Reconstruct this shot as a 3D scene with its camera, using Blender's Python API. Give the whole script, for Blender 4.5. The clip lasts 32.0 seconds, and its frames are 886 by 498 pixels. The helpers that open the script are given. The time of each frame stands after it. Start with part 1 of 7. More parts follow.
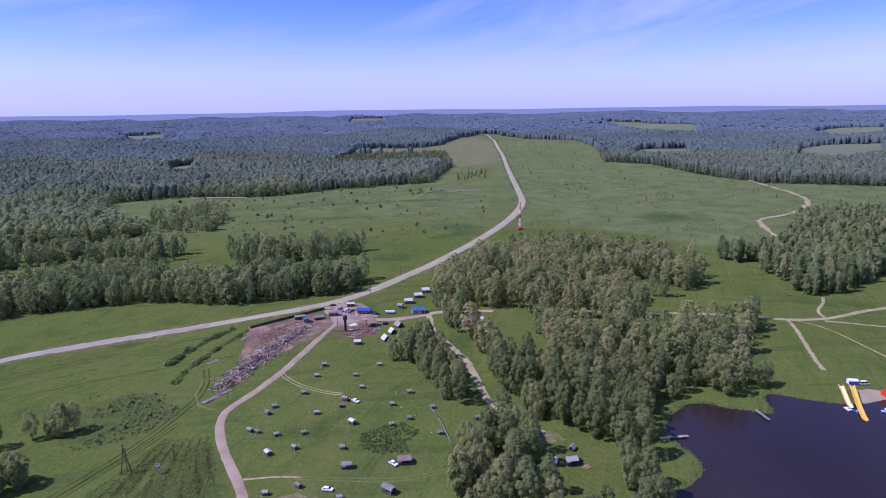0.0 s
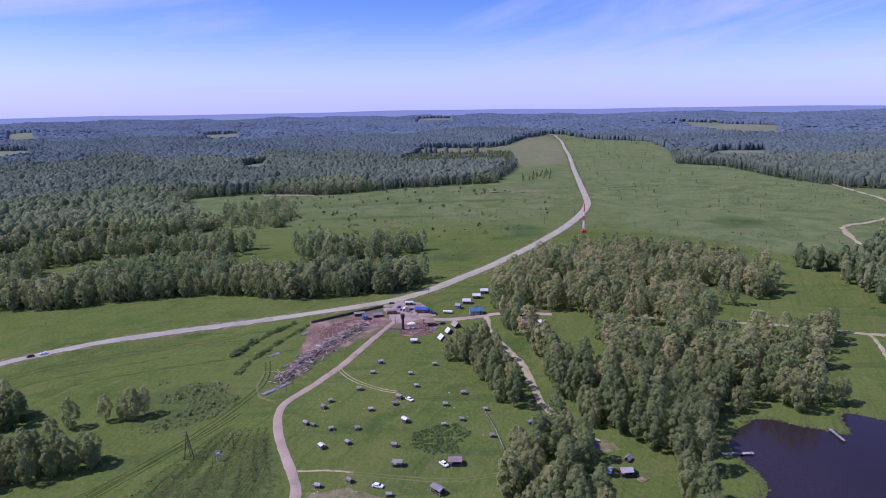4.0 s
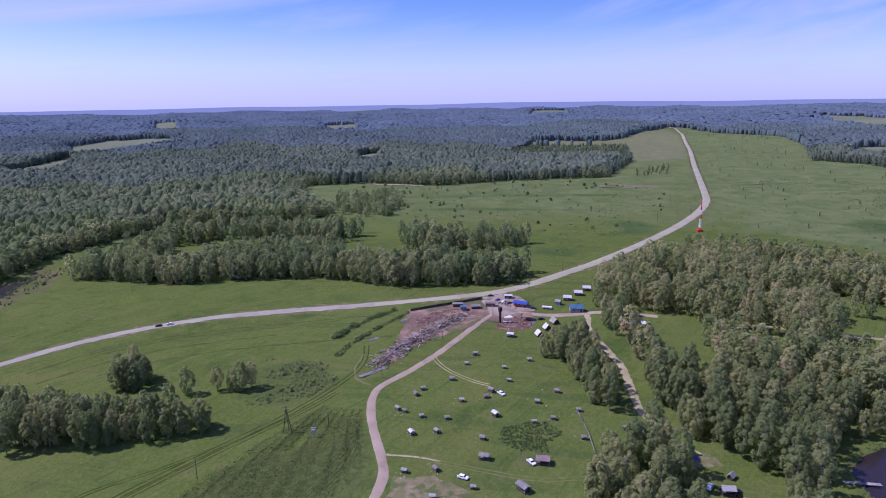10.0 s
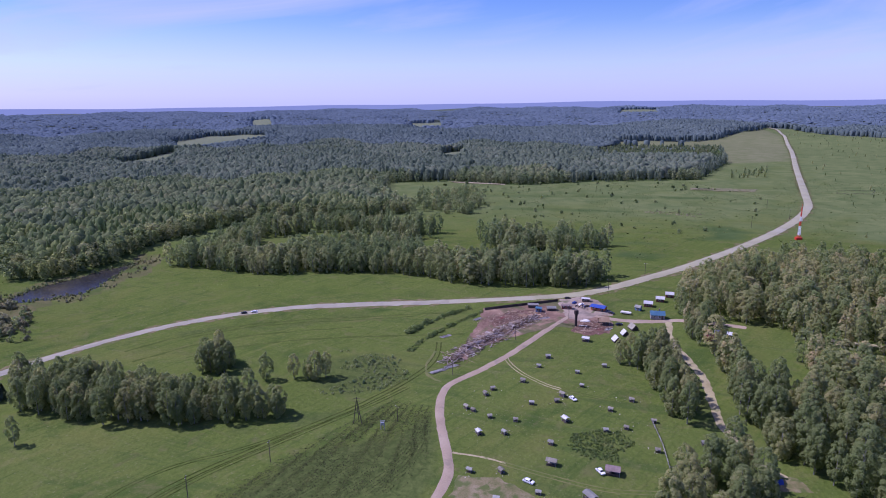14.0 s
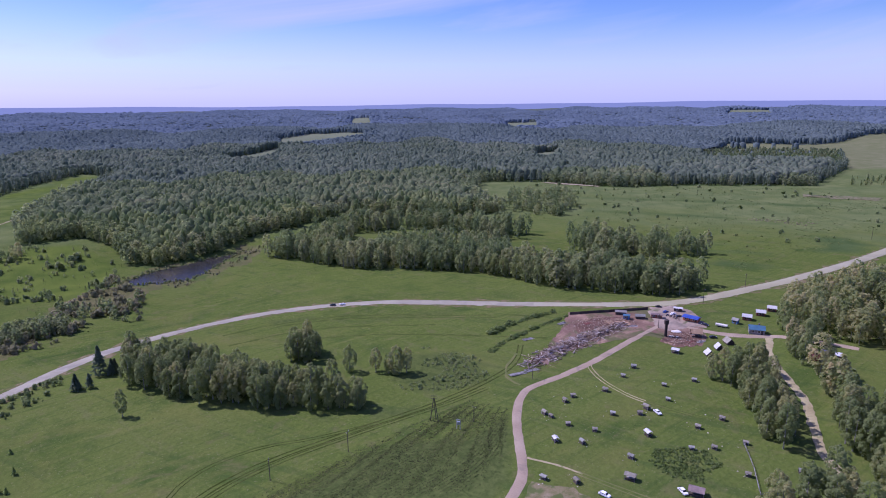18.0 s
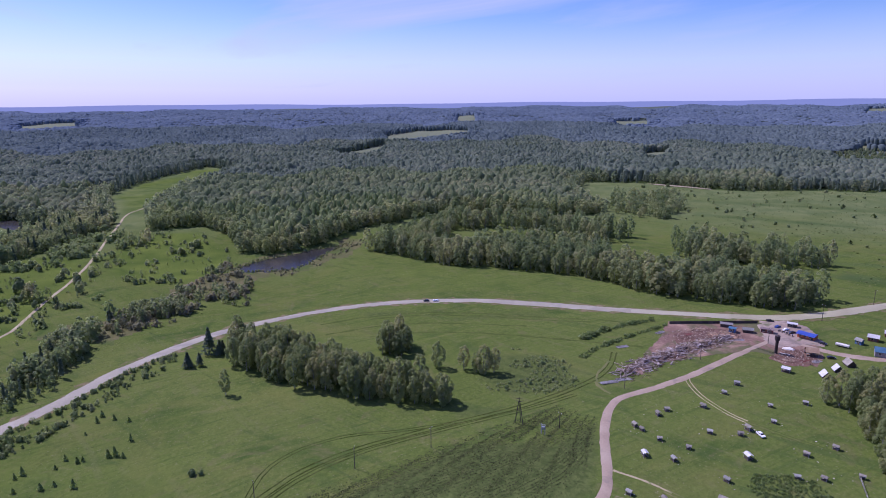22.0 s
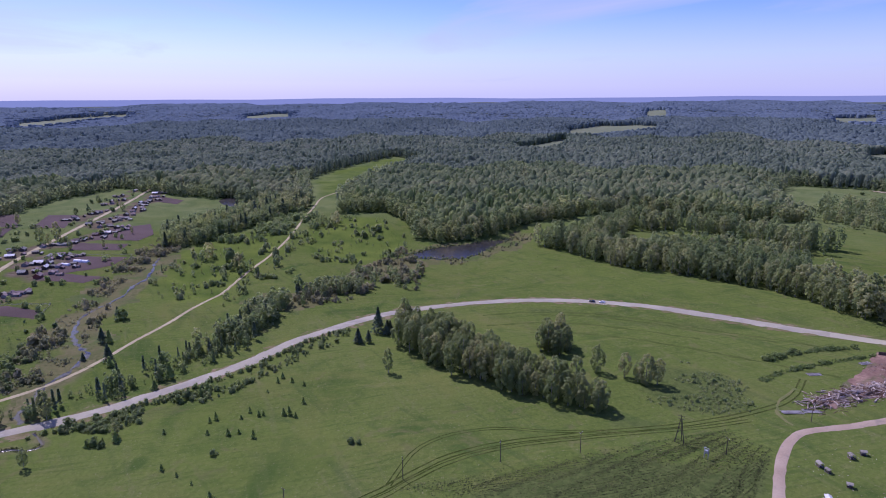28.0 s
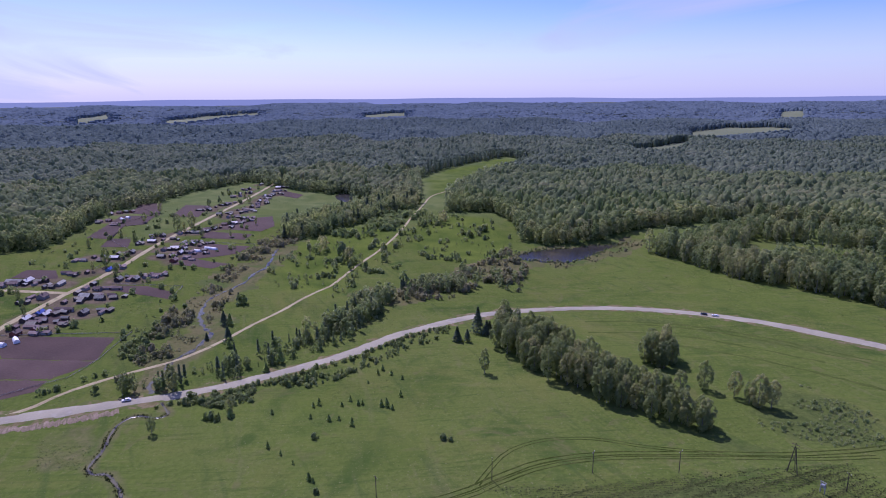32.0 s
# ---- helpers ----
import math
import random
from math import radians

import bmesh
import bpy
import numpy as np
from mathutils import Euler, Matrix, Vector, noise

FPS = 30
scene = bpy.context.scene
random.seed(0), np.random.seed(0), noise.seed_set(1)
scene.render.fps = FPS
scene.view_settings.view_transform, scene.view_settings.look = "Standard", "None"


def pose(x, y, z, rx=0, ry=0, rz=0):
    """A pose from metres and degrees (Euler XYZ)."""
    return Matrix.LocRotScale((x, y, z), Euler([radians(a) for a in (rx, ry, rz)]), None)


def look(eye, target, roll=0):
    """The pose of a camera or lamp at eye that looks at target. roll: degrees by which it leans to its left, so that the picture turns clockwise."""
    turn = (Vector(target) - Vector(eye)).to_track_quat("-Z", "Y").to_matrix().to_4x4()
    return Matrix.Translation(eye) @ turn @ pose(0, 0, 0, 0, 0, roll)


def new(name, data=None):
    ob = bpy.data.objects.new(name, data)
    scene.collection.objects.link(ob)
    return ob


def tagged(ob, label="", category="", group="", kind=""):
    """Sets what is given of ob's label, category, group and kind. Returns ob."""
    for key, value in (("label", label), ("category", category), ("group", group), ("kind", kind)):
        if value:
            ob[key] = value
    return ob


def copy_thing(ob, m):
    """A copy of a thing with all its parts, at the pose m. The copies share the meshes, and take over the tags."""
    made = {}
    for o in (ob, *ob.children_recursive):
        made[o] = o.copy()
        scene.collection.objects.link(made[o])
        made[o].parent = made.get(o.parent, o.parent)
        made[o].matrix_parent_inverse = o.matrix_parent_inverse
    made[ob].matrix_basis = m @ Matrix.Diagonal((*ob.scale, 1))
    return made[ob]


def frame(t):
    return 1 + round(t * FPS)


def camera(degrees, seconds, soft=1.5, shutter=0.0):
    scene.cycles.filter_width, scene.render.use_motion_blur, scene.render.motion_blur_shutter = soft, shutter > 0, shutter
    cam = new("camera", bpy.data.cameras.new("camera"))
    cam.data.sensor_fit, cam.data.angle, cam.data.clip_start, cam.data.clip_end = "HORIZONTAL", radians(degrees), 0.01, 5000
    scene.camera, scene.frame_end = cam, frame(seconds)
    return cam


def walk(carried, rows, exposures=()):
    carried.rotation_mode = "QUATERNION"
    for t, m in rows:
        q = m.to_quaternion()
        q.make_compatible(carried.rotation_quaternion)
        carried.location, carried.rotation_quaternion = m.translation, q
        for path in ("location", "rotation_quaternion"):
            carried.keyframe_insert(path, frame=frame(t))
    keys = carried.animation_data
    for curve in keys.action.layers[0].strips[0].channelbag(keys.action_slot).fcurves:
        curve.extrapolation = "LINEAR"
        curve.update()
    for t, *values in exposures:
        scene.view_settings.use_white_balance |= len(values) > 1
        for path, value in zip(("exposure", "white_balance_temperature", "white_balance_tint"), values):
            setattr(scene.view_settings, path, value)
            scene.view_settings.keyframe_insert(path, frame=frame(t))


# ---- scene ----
PATH = (
    (0, 0.00, 0.08, 109.95, -12.849, -0.854, 0.041),
    (0.5, 0.25, 0.22, 110.01, -12.850, -0.861, 0.817),
    (1, 0.54, 0.33, 110.06, -12.833, -0.866, 1.367),
    (1.5, 0.86, 0.45, 110.10, -12.831, -0.871, 1.902),
    (2, 1.20, 0.57, 110.13, -12.848, -0.875, 2.528),
    (2.5, 1.56, 0.71, 110.14, -12.832, -0.878, 3.276),
    (3, 1.93, 0.85, 110.13, -12.793, -0.880, 4.112),
    (3.5, 2.31, 1.01, 110.11, -12.754, -0.882, 5.110),
    (5.5, 3.73, 1.72, 109.92, -13.179, -0.886, 8.579),
    (6, 4.03, 1.93, 109.87, -13.397, -0.885, 9.245),
    (6.5, 4.33, 2.16, 109.82, -13.489, -0.883, 10.191),
    (7, 4.61, 2.41, 109.76, -13.450, -0.881, 11.240),
    (7.5, 4.87, 2.67, 109.70, -13.418, -0.876, 12.087),
    (8, 5.13, 2.95, 109.64, -13.378, -0.871, 12.978),
    (8.5, 5.38, 3.23, 109.58, -13.359, -0.864, 13.665),
    (9, 5.63, 3.51, 109.51, -13.337, -0.855, 14.364),
    (9.5, 5.89, 3.78, 109.45, -13.313, -0.844, 15.423),
    (10, 6.14, 4.03, 109.40, -13.331, -0.831, 16.332),
    (10.5, 6.40, 4.28, 109.35, -13.305, -0.816, 17.283),
    (11, 6.65, 4.52, 109.30, -13.275, -0.799, 18.249),
    (11.5, 6.90, 4.77, 109.24, -13.297, -0.781, 19.072),
    (12, 7.14, 5.04, 109.18, -13.282, -0.762, 20.074),
    (12.5, 7.37, 5.33, 109.11, -13.336, -0.741, 21.039),
    (13, 7.60, 5.62, 109.05, -13.297, -0.720, 22.048),
    (13.5, 7.84, 5.90, 108.99, -13.306, -0.698, 22.956),
    (14, 8.09, 6.19, 108.95, -13.357, -0.676, 24.019),
    (14.5, 8.35, 6.45, 108.92, -13.339, -0.653, 25.222),
    (16.5, 9.49, 7.35, 109.01, -13.311, -0.570, 29.233),
    (17, 9.75, 7.63, 109.05, -13.325, -0.555, 30.302),
    (17.5, 9.99, 7.96, 109.09, -13.356, -0.542, 31.574),
    (18, 10.22, 8.33, 109.13, -13.338, -0.533, 32.632),
    (18.5, 10.44, 8.74, 109.16, -13.330, -0.525, 33.823),
    (19, 10.66, 9.17, 109.20, -13.341, -0.520, 34.906),
    (19.5, 10.88, 9.60, 109.24, -13.362, -0.517, 35.944),
    (20, 11.13, 10.02, 109.27, -13.372, -0.516, 37.138),
    (20.5, 11.39, 10.39, 109.30, -13.396, -0.517, 38.323),
    (21, 11.68, 10.73, 109.33, -13.416, -0.518, 39.588),
    (21.5, 11.97, 11.04, 109.36, -13.454, -0.519, 40.925),
    (22, 12.26, 11.33, 109.39, -13.454, -0.520, 42.165),
    (22.5, 12.54, 11.61, 109.41, -13.515, -0.519, 43.083),
    (23, 12.78, 11.91, 109.43, -13.516, -0.516, 43.917),
    (23.5, 12.97, 12.24, 109.43, -13.673, -0.512, 45.105),
    (24, 13.12, 12.59, 109.42, -13.725, -0.506, 46.575),
    (24.5, 13.24, 12.97, 109.41, -13.756, -0.498, 48.266),
    (25, 13.32, 13.38, 109.38, -13.788, -0.489, 49.851),
    (25.5, 13.38, 13.81, 109.35, -13.820, -0.478, 51.442),
    (27.5, 13.71, 15.48, 109.21, -13.875, -0.431, 57.187),
    (28, 13.90, 15.81, 109.20, -13.872, -0.422, 58.695),
    (28.5, 14.12, 16.11, 109.20, -13.902, -0.414, 60.069),
    (29, 14.36, 16.40, 109.21, -13.872, -0.409, 61.362),
    (29.5, 14.61, 16.66, 109.24, -13.882, -0.406, 62.765),
    (30, 14.86, 16.93, 109.28, -13.875, -0.405, 64.043),
    (30.5, 15.12, 17.19, 109.37, -13.910, -0.406, 65.385),
    (31, 15.35, 17.48, 109.50, -13.874, -0.409, 66.594),
    (31.5, 15.56, 17.80, 109.70, -13.870, -0.413, 67.833),
    (32, 15.72, 18.14, 109.97, -13.836, -0.419, 68.975),
)
cam = camera(71.0, 32.0, soft=1.0)
walk(cam, [(row[0], pose(row[1], row[2], row[3], 90 + row[4], 0, row[6]) @ pose(0, 0, 0, 0, 0, row[5])) for row in PATH],
     exposures=((0, 0.02, 5430, 39), (22, 0.01, 5500, 39.3), (32, -0.06, 5540, 39.5)))

# ---- sky and sun ----
SUN_EL, SUN_AZ = radians(52), radians(260)
world = bpy.data.worlds.new("sky")
scene.world = world
world.use_nodes = True
wt = world.node_tree
wt.nodes.clear()


def wn(kind, **props):
    n = wt.nodes.new(kind)
    for k, v in props.items():
        n.inputs[k].default_value = v
    return n


sky = wt.nodes.new("ShaderNodeTexSky")
sky.sky_type = "NISHITA"
sky.sun_disc = False
sky.sun_elevation, sky.sun_rotation = SUN_EL, SUN_AZ
sky.air_density, sky.dust_density, sky.ozone_density = 1.0, 0.6, 3.0
coord = wt.nodes.new("ShaderNodeTexCoord")
tilt = wt.nodes.new("ShaderNodeMapping")
tilt.inputs["Rotation"].default_value = (0.12, 0.22, 0.0)
stretch = wt.nodes.new("ShaderNodeMapping")
stretch.inputs["Scale"].default_value = (1.2, 1.6, 8.0)
wisp = wn("ShaderNodeTexNoise", Scale=1.6, Detail=7.0, Roughness=0.55, Distortion=0.9)
veil = wn("ShaderNodeTexNoise", Scale=0.9, Detail=3.0, Roughness=0.5, Distortion=0.3)
wisp_ramp = wt.nodes.new("ShaderNodeMapRange")
for k, v in (("From Min", 0.41), ("From Max", 0.66), ("To Min", 0.0), ("To Max", 0.84)):
    wisp_ramp.inputs[k].default_value = v
veil_ramp = wt.nodes.new("ShaderNodeMapRange")
for k, v in (("From Min", 0.36), ("From Max", 0.62), ("To Min", 0.35), ("To Max", 1.0)):
    veil_ramp.inputs[k].default_value = v
split = wt.nodes.new("ShaderNodeSeparateXYZ")
low = wt.nodes.new("ShaderNodeMapRange")     # the air is paler towards the horizon
for k, v in (("From Min", 0.0), ("From Max", 0.115), ("To Min", 0.64), ("To Max", 0.0)):
    low.inputs[k].default_value = v
both = wt.nodes.new("ShaderNodeMath")
both.operation = "MULTIPLY"
most = wt.nodes.new("ShaderNodeMath")
most.operation = "MAXIMUM"
cloud = wt.nodes.new("ShaderNodeMixRGB")
cloud.inputs[2].default_value = (4.2, 4.7, 7.5, 1)
deep = wn("ShaderNodeHueSaturation", Hue=0.522, Saturation=1.42, Value=0.95)
back = wn("ShaderNodeBackground", Strength=0.13)
wout = wt.nodes.new("ShaderNodeOutputWorld")
for a, b in ((coord.outputs["Generated"], tilt.inputs["Vector"]), (tilt.outputs[0], stretch.inputs["Vector"]), (stretch.outputs[0], wisp.inputs["Vector"]),
             (stretch.outputs[0], veil.inputs["Vector"]), (wisp.outputs["Fac"], wisp_ramp.inputs["Value"]),
             (veil.outputs["Fac"], veil_ramp.inputs["Value"]), (wisp_ramp.outputs[0], both.inputs[0]),
             (veil_ramp.outputs[0], both.inputs[1]), (coord.outputs["Generated"], split.inputs[0]),
             (split.outputs["Z"], low.inputs["Value"]), (both.outputs[0], most.inputs[0]), (low.outputs[0], most.inputs[1]),
             (most.outputs[0], cloud.inputs[0]), (sky.outputs[0], deep.inputs["Color"]), (deep.outputs[0], cloud.inputs[1]), (cloud.outputs[0], back.inputs["Color"]),
             (back.outputs[0], wout.inputs["Surface"])):
    wt.links.new(a, b)

sun = new("sun", bpy.data.lights.new("sun", "SUN"))
sun.data.energy, sun.data.angle, sun.data.color = 4.6, radians(0.5), (1.0, 0.95, 0.88)
sun_way = Vector((math.cos(SUN_EL) * math.sin(SUN_AZ), math.cos(SUN_EL) * math.cos(SUN_AZ), math.sin(SUN_EL)))
sun.matrix_world = look(sun_way * 400, (0, 0, 0))


# ---- materials ----
class Mat:
    """A node material: a colour between tones by noise at two scales, with bump."""

    def __init__(self, name, tones, scale=1.0, fine=8.0, rough=0.85, metal=0.0, bump=0.2, fine_mix=0.35, spec=0.3, stretch=None,
                 island=0.0, objects=0.0, tint=0.0):
        m = bpy.data.materials.new(name)
        m.use_nodes = True
        self.m, nt = m, m.node_tree
        self.nt = nt
        bsdf = nt.nodes["Principled BSDF"]
        self.bsdf = bsdf
        bsdf.inputs["Roughness"].default_value, bsdf.inputs["Metallic"].default_value = rough, metal
        bsdf.inputs["Specular IOR Level"].default_value = spec
        pos = nt.nodes.new("ShaderNodeTexCoord").outputs["Object"]
        if stretch:
            mp = nt.nodes.new("ShaderNodeMapping")
            mp.inputs["Scale"].default_value = stretch
            nt.links.new(pos, mp.inputs[0])
            pos = mp.outputs[0]
        self.pos = pos
        big = self.noise(scale, 5.0)
        small = self.noise(fine, 4.0)
        fac = self.math("ADD", self.math("MULTIPLY", big, 1 - fine_mix), self.math("MULTIPLY", small, fine_mix))
        fac = self.math("MULTIPLY_ADD", fac, 2.6, -0.8)
        if island:
            geo = nt.nodes.new("ShaderNodeNewGeometry")
            fac = self.math("ADD", fac, self.math("MULTIPLY_ADD", geo.outputs["Random Per Island"], island, -island / 2))
        if objects:
            info = nt.nodes.new("ShaderNodeObjectInfo")
            fac = self.math("ADD", fac, self.math("MULTIPLY_ADD", info.outputs["Random"], objects, -objects / 2))
        if tint:
            att = nt.nodes.new("ShaderNodeAttribute")
            att.attribute_name = "tint"
            fac = self.math("ADD", fac, self.math("MULTIPLY_ADD", att.outputs["Fac"], tint, -tint / 2))
        ramp = nt.nodes.new("ShaderNodeValToRGB")
        ramp.color_ramp.elements[0].color = (*tones[0], 1)
        ramp.color_ramp.elements[1].color = (*tones[-1], 1)
        for i, c in enumerate(tones[1:-1]):
            e = ramp.color_ramp.elements.new((i + 1) / (len(tones) - 1))
            e.color = (*c, 1)
        nt.links.new(fac, ramp.inputs[0])
        self.colour = ramp.outputs[0]
        nt.links.new(self.colour, bsdf.inputs["Base Color"])
        if bump:
            b = nt.nodes.new("ShaderNodeBump")
            b.inputs["Strength"].default_value = bump
            b.inputs["Distance"].default_value = 0.3 / fine if fine < 2 else 0.05
            nt.links.new(small, b.inputs["Height"])
            nt.links.new(b.outputs[0], bsdf.inputs["Normal"])

    def noise(self, scale, detail, distortion=0.0):
        n = self.nt.nodes.new("ShaderNodeTexNoise")
        n.inputs["Scale"].default_value, n.inputs["Detail"].default_value = scale, detail
        n.inputs["Distortion"].default_value = distortion
        self.nt.links.new(self.pos, n.inputs["Vector"])
        return n.outputs["Fac"]

    def math(self, op, *args):
        n = self.nt.nodes.new("ShaderNodeMath")
        n.operation = op
        for i, a in enumerate(args):
            if isinstance(a, (int, float)):
                n.inputs[i].default_value = a
            else:
                self.nt.links.new(a, n.inputs[i])
        return n.outputs[0]

    def patches(self, colour, scale, lo, hi, amount=1.0, distortion=0.5):
        """Patches of another colour where a noise is high."""
        n = self.noise(scale, 5.0, distortion)
        r = self.nt.nodes.new("ShaderNodeMapRange")
        for k, v in (("From Min", lo), ("From Max", hi), ("To Min", 0.0), ("To Max", amount)):
            r.inputs[k].default_value = v
        self.nt.links.new(n, r.inputs["Value"])
        mix = self.nt.nodes.new("ShaderNodeMixRGB")
        mix.inputs[2].default_value = (*colour, 1)
        self.nt.links.new(r.outputs[0], mix.inputs[0])
        self.nt.links.new(self.colour, mix.inputs[1])
        self.colour = mix.outputs[0]
        self.nt.links.new(self.colour, self.bsdf.inputs["Base Color"])
        return self

    def streaks(self, colour, degrees, along, across, lo, hi, amount):
        """Long uneven streaks of another growth in one direction."""
        mp = self.nt.nodes.new("ShaderNodeMapping")
        mp.vector_type = "TEXTURE"
        mp.inputs["Rotation"].default_value = (0, 0, radians(degrees))
        mp.inputs["Scale"].default_value = (along, across, 1)
        self.nt.links.new(self.pos, mp.inputs[0])
        keep, self.pos = self.pos, mp.outputs[0]
        self.patches(colour, 1.0, lo, hi, amount, 0.8)
        self.pos = keep
        return self

    def blend(self, name, colour, dark, scale=0.02):
        """Another colour where a vertex attribute says so, with an uneven border."""
        att = self.nt.nodes.new("ShaderNodeAttribute")
        att.attribute_name = name
        n = self.noise(scale, 6.0, 0.6)
        fac = self.math("MULTIPLY_ADD", self.math("ADD", att.outputs["Fac"], self.math("MULTIPLY_ADD", n, 0.9, -0.45)), 2.0, -0.5)
        clamp = self.nt.nodes.new("ShaderNodeClamp")
        self.nt.links.new(fac, clamp.inputs[0])
        tone = self.nt.nodes.new("ShaderNodeMixRGB")
        tone.inputs[1].default_value, tone.inputs[2].default_value = (*dark, 1), (*colour, 1)
        self.nt.links.new(self.math("MULTIPLY_ADD", self.noise(scale * 1.7, 6.0, 1.2), 3.0, -1.0), tone.inputs[0])
        tone.use_clamp = True
        mix = self.nt.nodes.new("ShaderNodeMixRGB")
        self.nt.links.new(clamp.outputs[0], mix.inputs[0])
        self.nt.links.new(self.colour, mix.inputs[1])
        self.nt.links.new(tone.outputs[0], mix.inputs[2])
        self.colour = mix.outputs[0]
        self.nt.links.new(self.colour, self.bsdf.inputs["Base Color"])
        return self

    def leafy(self, amount=0.8):
        """Leaves reflect light and let as much again through."""
        dim = self.nt.nodes.new("ShaderNodeMixRGB")
        dim.blend_type = "MULTIPLY"
        dim.inputs[0].default_value = 1.0
        dim.inputs[2].default_value = (amount, amount, amount * 0.85, 1)
        self.nt.links.new(self.colour, dim.inputs[1])
        tr = self.nt.nodes.new("ShaderNodeBsdfTranslucent")
        self.nt.links.new(dim.outputs[0], tr.inputs["Color"])
        add = self.nt.nodes.new("ShaderNodeAddShader")
        self.nt.links.new(self.bsdf.outputs[0], add.inputs[0])
        self.nt.links.new(tr.outputs[0], add.inputs[1])
        self.nt.links.new(add.outputs[0], self.nt.nodes["Material Output"].inputs["Surface"])
        return self


MEADOW = Mat("meadow_grass", ((0.066, 0.093, 0.020), (0.093, 0.125, 0.027), (0.118, 0.145, 0.037)), 0.012, 0.6, 0.9, bump=0.9, fine_mix=0.5, spec=0.0)
MEADOW.patches((0.116, 0.137, 0.037), 0.007, 0.52, 0.72, 0.8, 1.2).patches((0.034, 0.070, 0.016), 0.03, 0.56, 0.70, 0.7, 1.0)
MEADOW.streaks((0.050, 0.082, 0.019), 72, 42.0, 1.6, 0.54, 0.68, 0.55).streaks((0.133, 0.143, 0.040), 66, 60.0, 3.2, 0.54, 0.70, 0.5)
MEADOW.streaks((0.046, 0.078, 0.022), 6, 70.0, 7.0, 0.55, 0.68, 0.5).streaks((0.128, 0.132, 0.052), 174, 90.0, 6.0, 0.58, 0.72, 0.45)
MEADOW.patches((0.145, 0.138, 0.058), 0.16, 0.62, 0.76, 0.4).patches((0.052, 0.080, 0.020), 1.1, 0.52, 0.70, 0.4).patches((0.060, 0.090, 0.022), 0.25, 0.53, 0.70, 0.3, 2.0)
MEADOW.patches((0.138, 0.140, 0.040), 0.018, 0.54, 0.70, 0.40, 1.8).patches((0.150, 0.144, 0.060), 0.07, 0.60, 0.72, 0.35, 2.2)
MEADOW.patches((0.056, 0.080, 0.021), 2.4, 0.54, 0.68, 0.4).patches((0.136, 0.150, 0.052), 1.7, 0.58, 0.72, 0.35)
MEADOW.patches((0.190, 0.180, 0.092), 1.3, 0.63, 0.70, 0.55).patches((0.126, 0.116, 0.050), 0.055, 0.60, 0.70, 0.45, 2.0)
# the field blend colours the east field and also paints haze on far meadow
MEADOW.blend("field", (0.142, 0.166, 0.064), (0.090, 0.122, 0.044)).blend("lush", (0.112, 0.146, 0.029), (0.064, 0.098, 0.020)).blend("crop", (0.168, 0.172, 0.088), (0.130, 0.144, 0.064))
MEADOW.blend("wet", (0.072, 0.106, 0.036), (0.050, 0.082, 0.026), 0.03)
MEADOW.blend("rough", (0.094, 0.118, 0.034), (0.056, 0.078, 0.022), 0.22).blend("sedge", (0.150, 0.134, 0.066), (0.086, 0.094, 0.036), 0.12)
MEADOW.blend("trodden", (0.150, 0.118, 0.082), (0.092, 0.078, 0.048), 0.08)
# pale crop of the far clearings, with distance haze greyed into its colour
YELLOW = Mat("hazed_crop_field", ((0.122, 0.144, 0.076), (0.142, 0.162, 0.088), (0.168, 0.182, 0.105)), 0.006, 0.1, 0.9, bump=0.2, spec=0.1)
BOG = Mat("sedge_bog", ((0.070, 0.082, 0.026), (0.108, 0.104, 0.040), (0.148, 0.128, 0.060)), 0.05, 0.5, 0.9, bump=0.6, spec=0.05)
BOG.patches((0.048, 0.092, 0.012), 0.04, 0.5, 0.62, 0.6)
FLOOR = Mat("forest_floor", ((0.035, 0.055, 0.014), (0.050, 0.078, 0.020), (0.075, 0.100, 0.027)), 0.02, 0.3, 0.95, bump=0.5, spec=0.05)
# floor of the far woods, its base colour greyed to imitate distance haze
FLOOR_FAR_HAZE = Mat("hazed_distant_woodland", ((0.075, 0.098, 0.075), (0.090, 0.112, 0.088), (0.105, 0.125, 0.102)), 0.004, 0.05, 0.95, bump=0.3, spec=0.05)
ROAD_M = Mat("worn_asphalt", ((0.242, 0.224, 0.135), (0.301, 0.280, 0.172), (0.359, 0.336, 0.208)), 0.05, 1.5, 0.85, bump=0.15)
ROAD_M.patches((0.330, 0.306, 0.229), 0.02, 0.5, 0.65, 0.7)
ASPHALT = Mat("grey_asphalt", ((0.231, 0.211, 0.148), (0.284, 0.261, 0.183), (0.341, 0.314, 0.222)), 0.06, 1.5, 0.85, bump=0.15, stretch=(1, 1, 1))
ASPHALT.patches((0.222, 0.202, 0.158), 0.05, 0.52, 0.66, 0.6, 2.0).patches((0.352, 0.326, 0.262), 0.25, 0.58, 0.70, 0.5)
VERGE_M = Mat("worn_road_verge", ((0.095, 0.095, 0.030), (0.15, 0.125, 0.060), (0.22, 0.175, 0.105)), 0.2, 1.2, 0.95, bump=0.4, spec=0.05)
VERGE_M.patches((0.085, 0.108, 0.028), 0.3, 0.45, 0.56, 0.95)
GRAVEL = Mat("pinkish_gravel", ((0.243, 0.183, 0.122), (0.306, 0.234, 0.159), (0.360, 0.286, 0.200)), 0.1, 2.0, 0.9, bump=0.3)
GRAVEL.patches((0.180, 0.152, 0.114), 0.25, 0.55, 0.70, 0.6)
DIRT = Mat("sandy_track", ((0.240, 0.196, 0.095), (0.317, 0.268, 0.145), (0.384, 0.340, 0.191)), 0.1, 1.5, 0.9, bump=0.3)
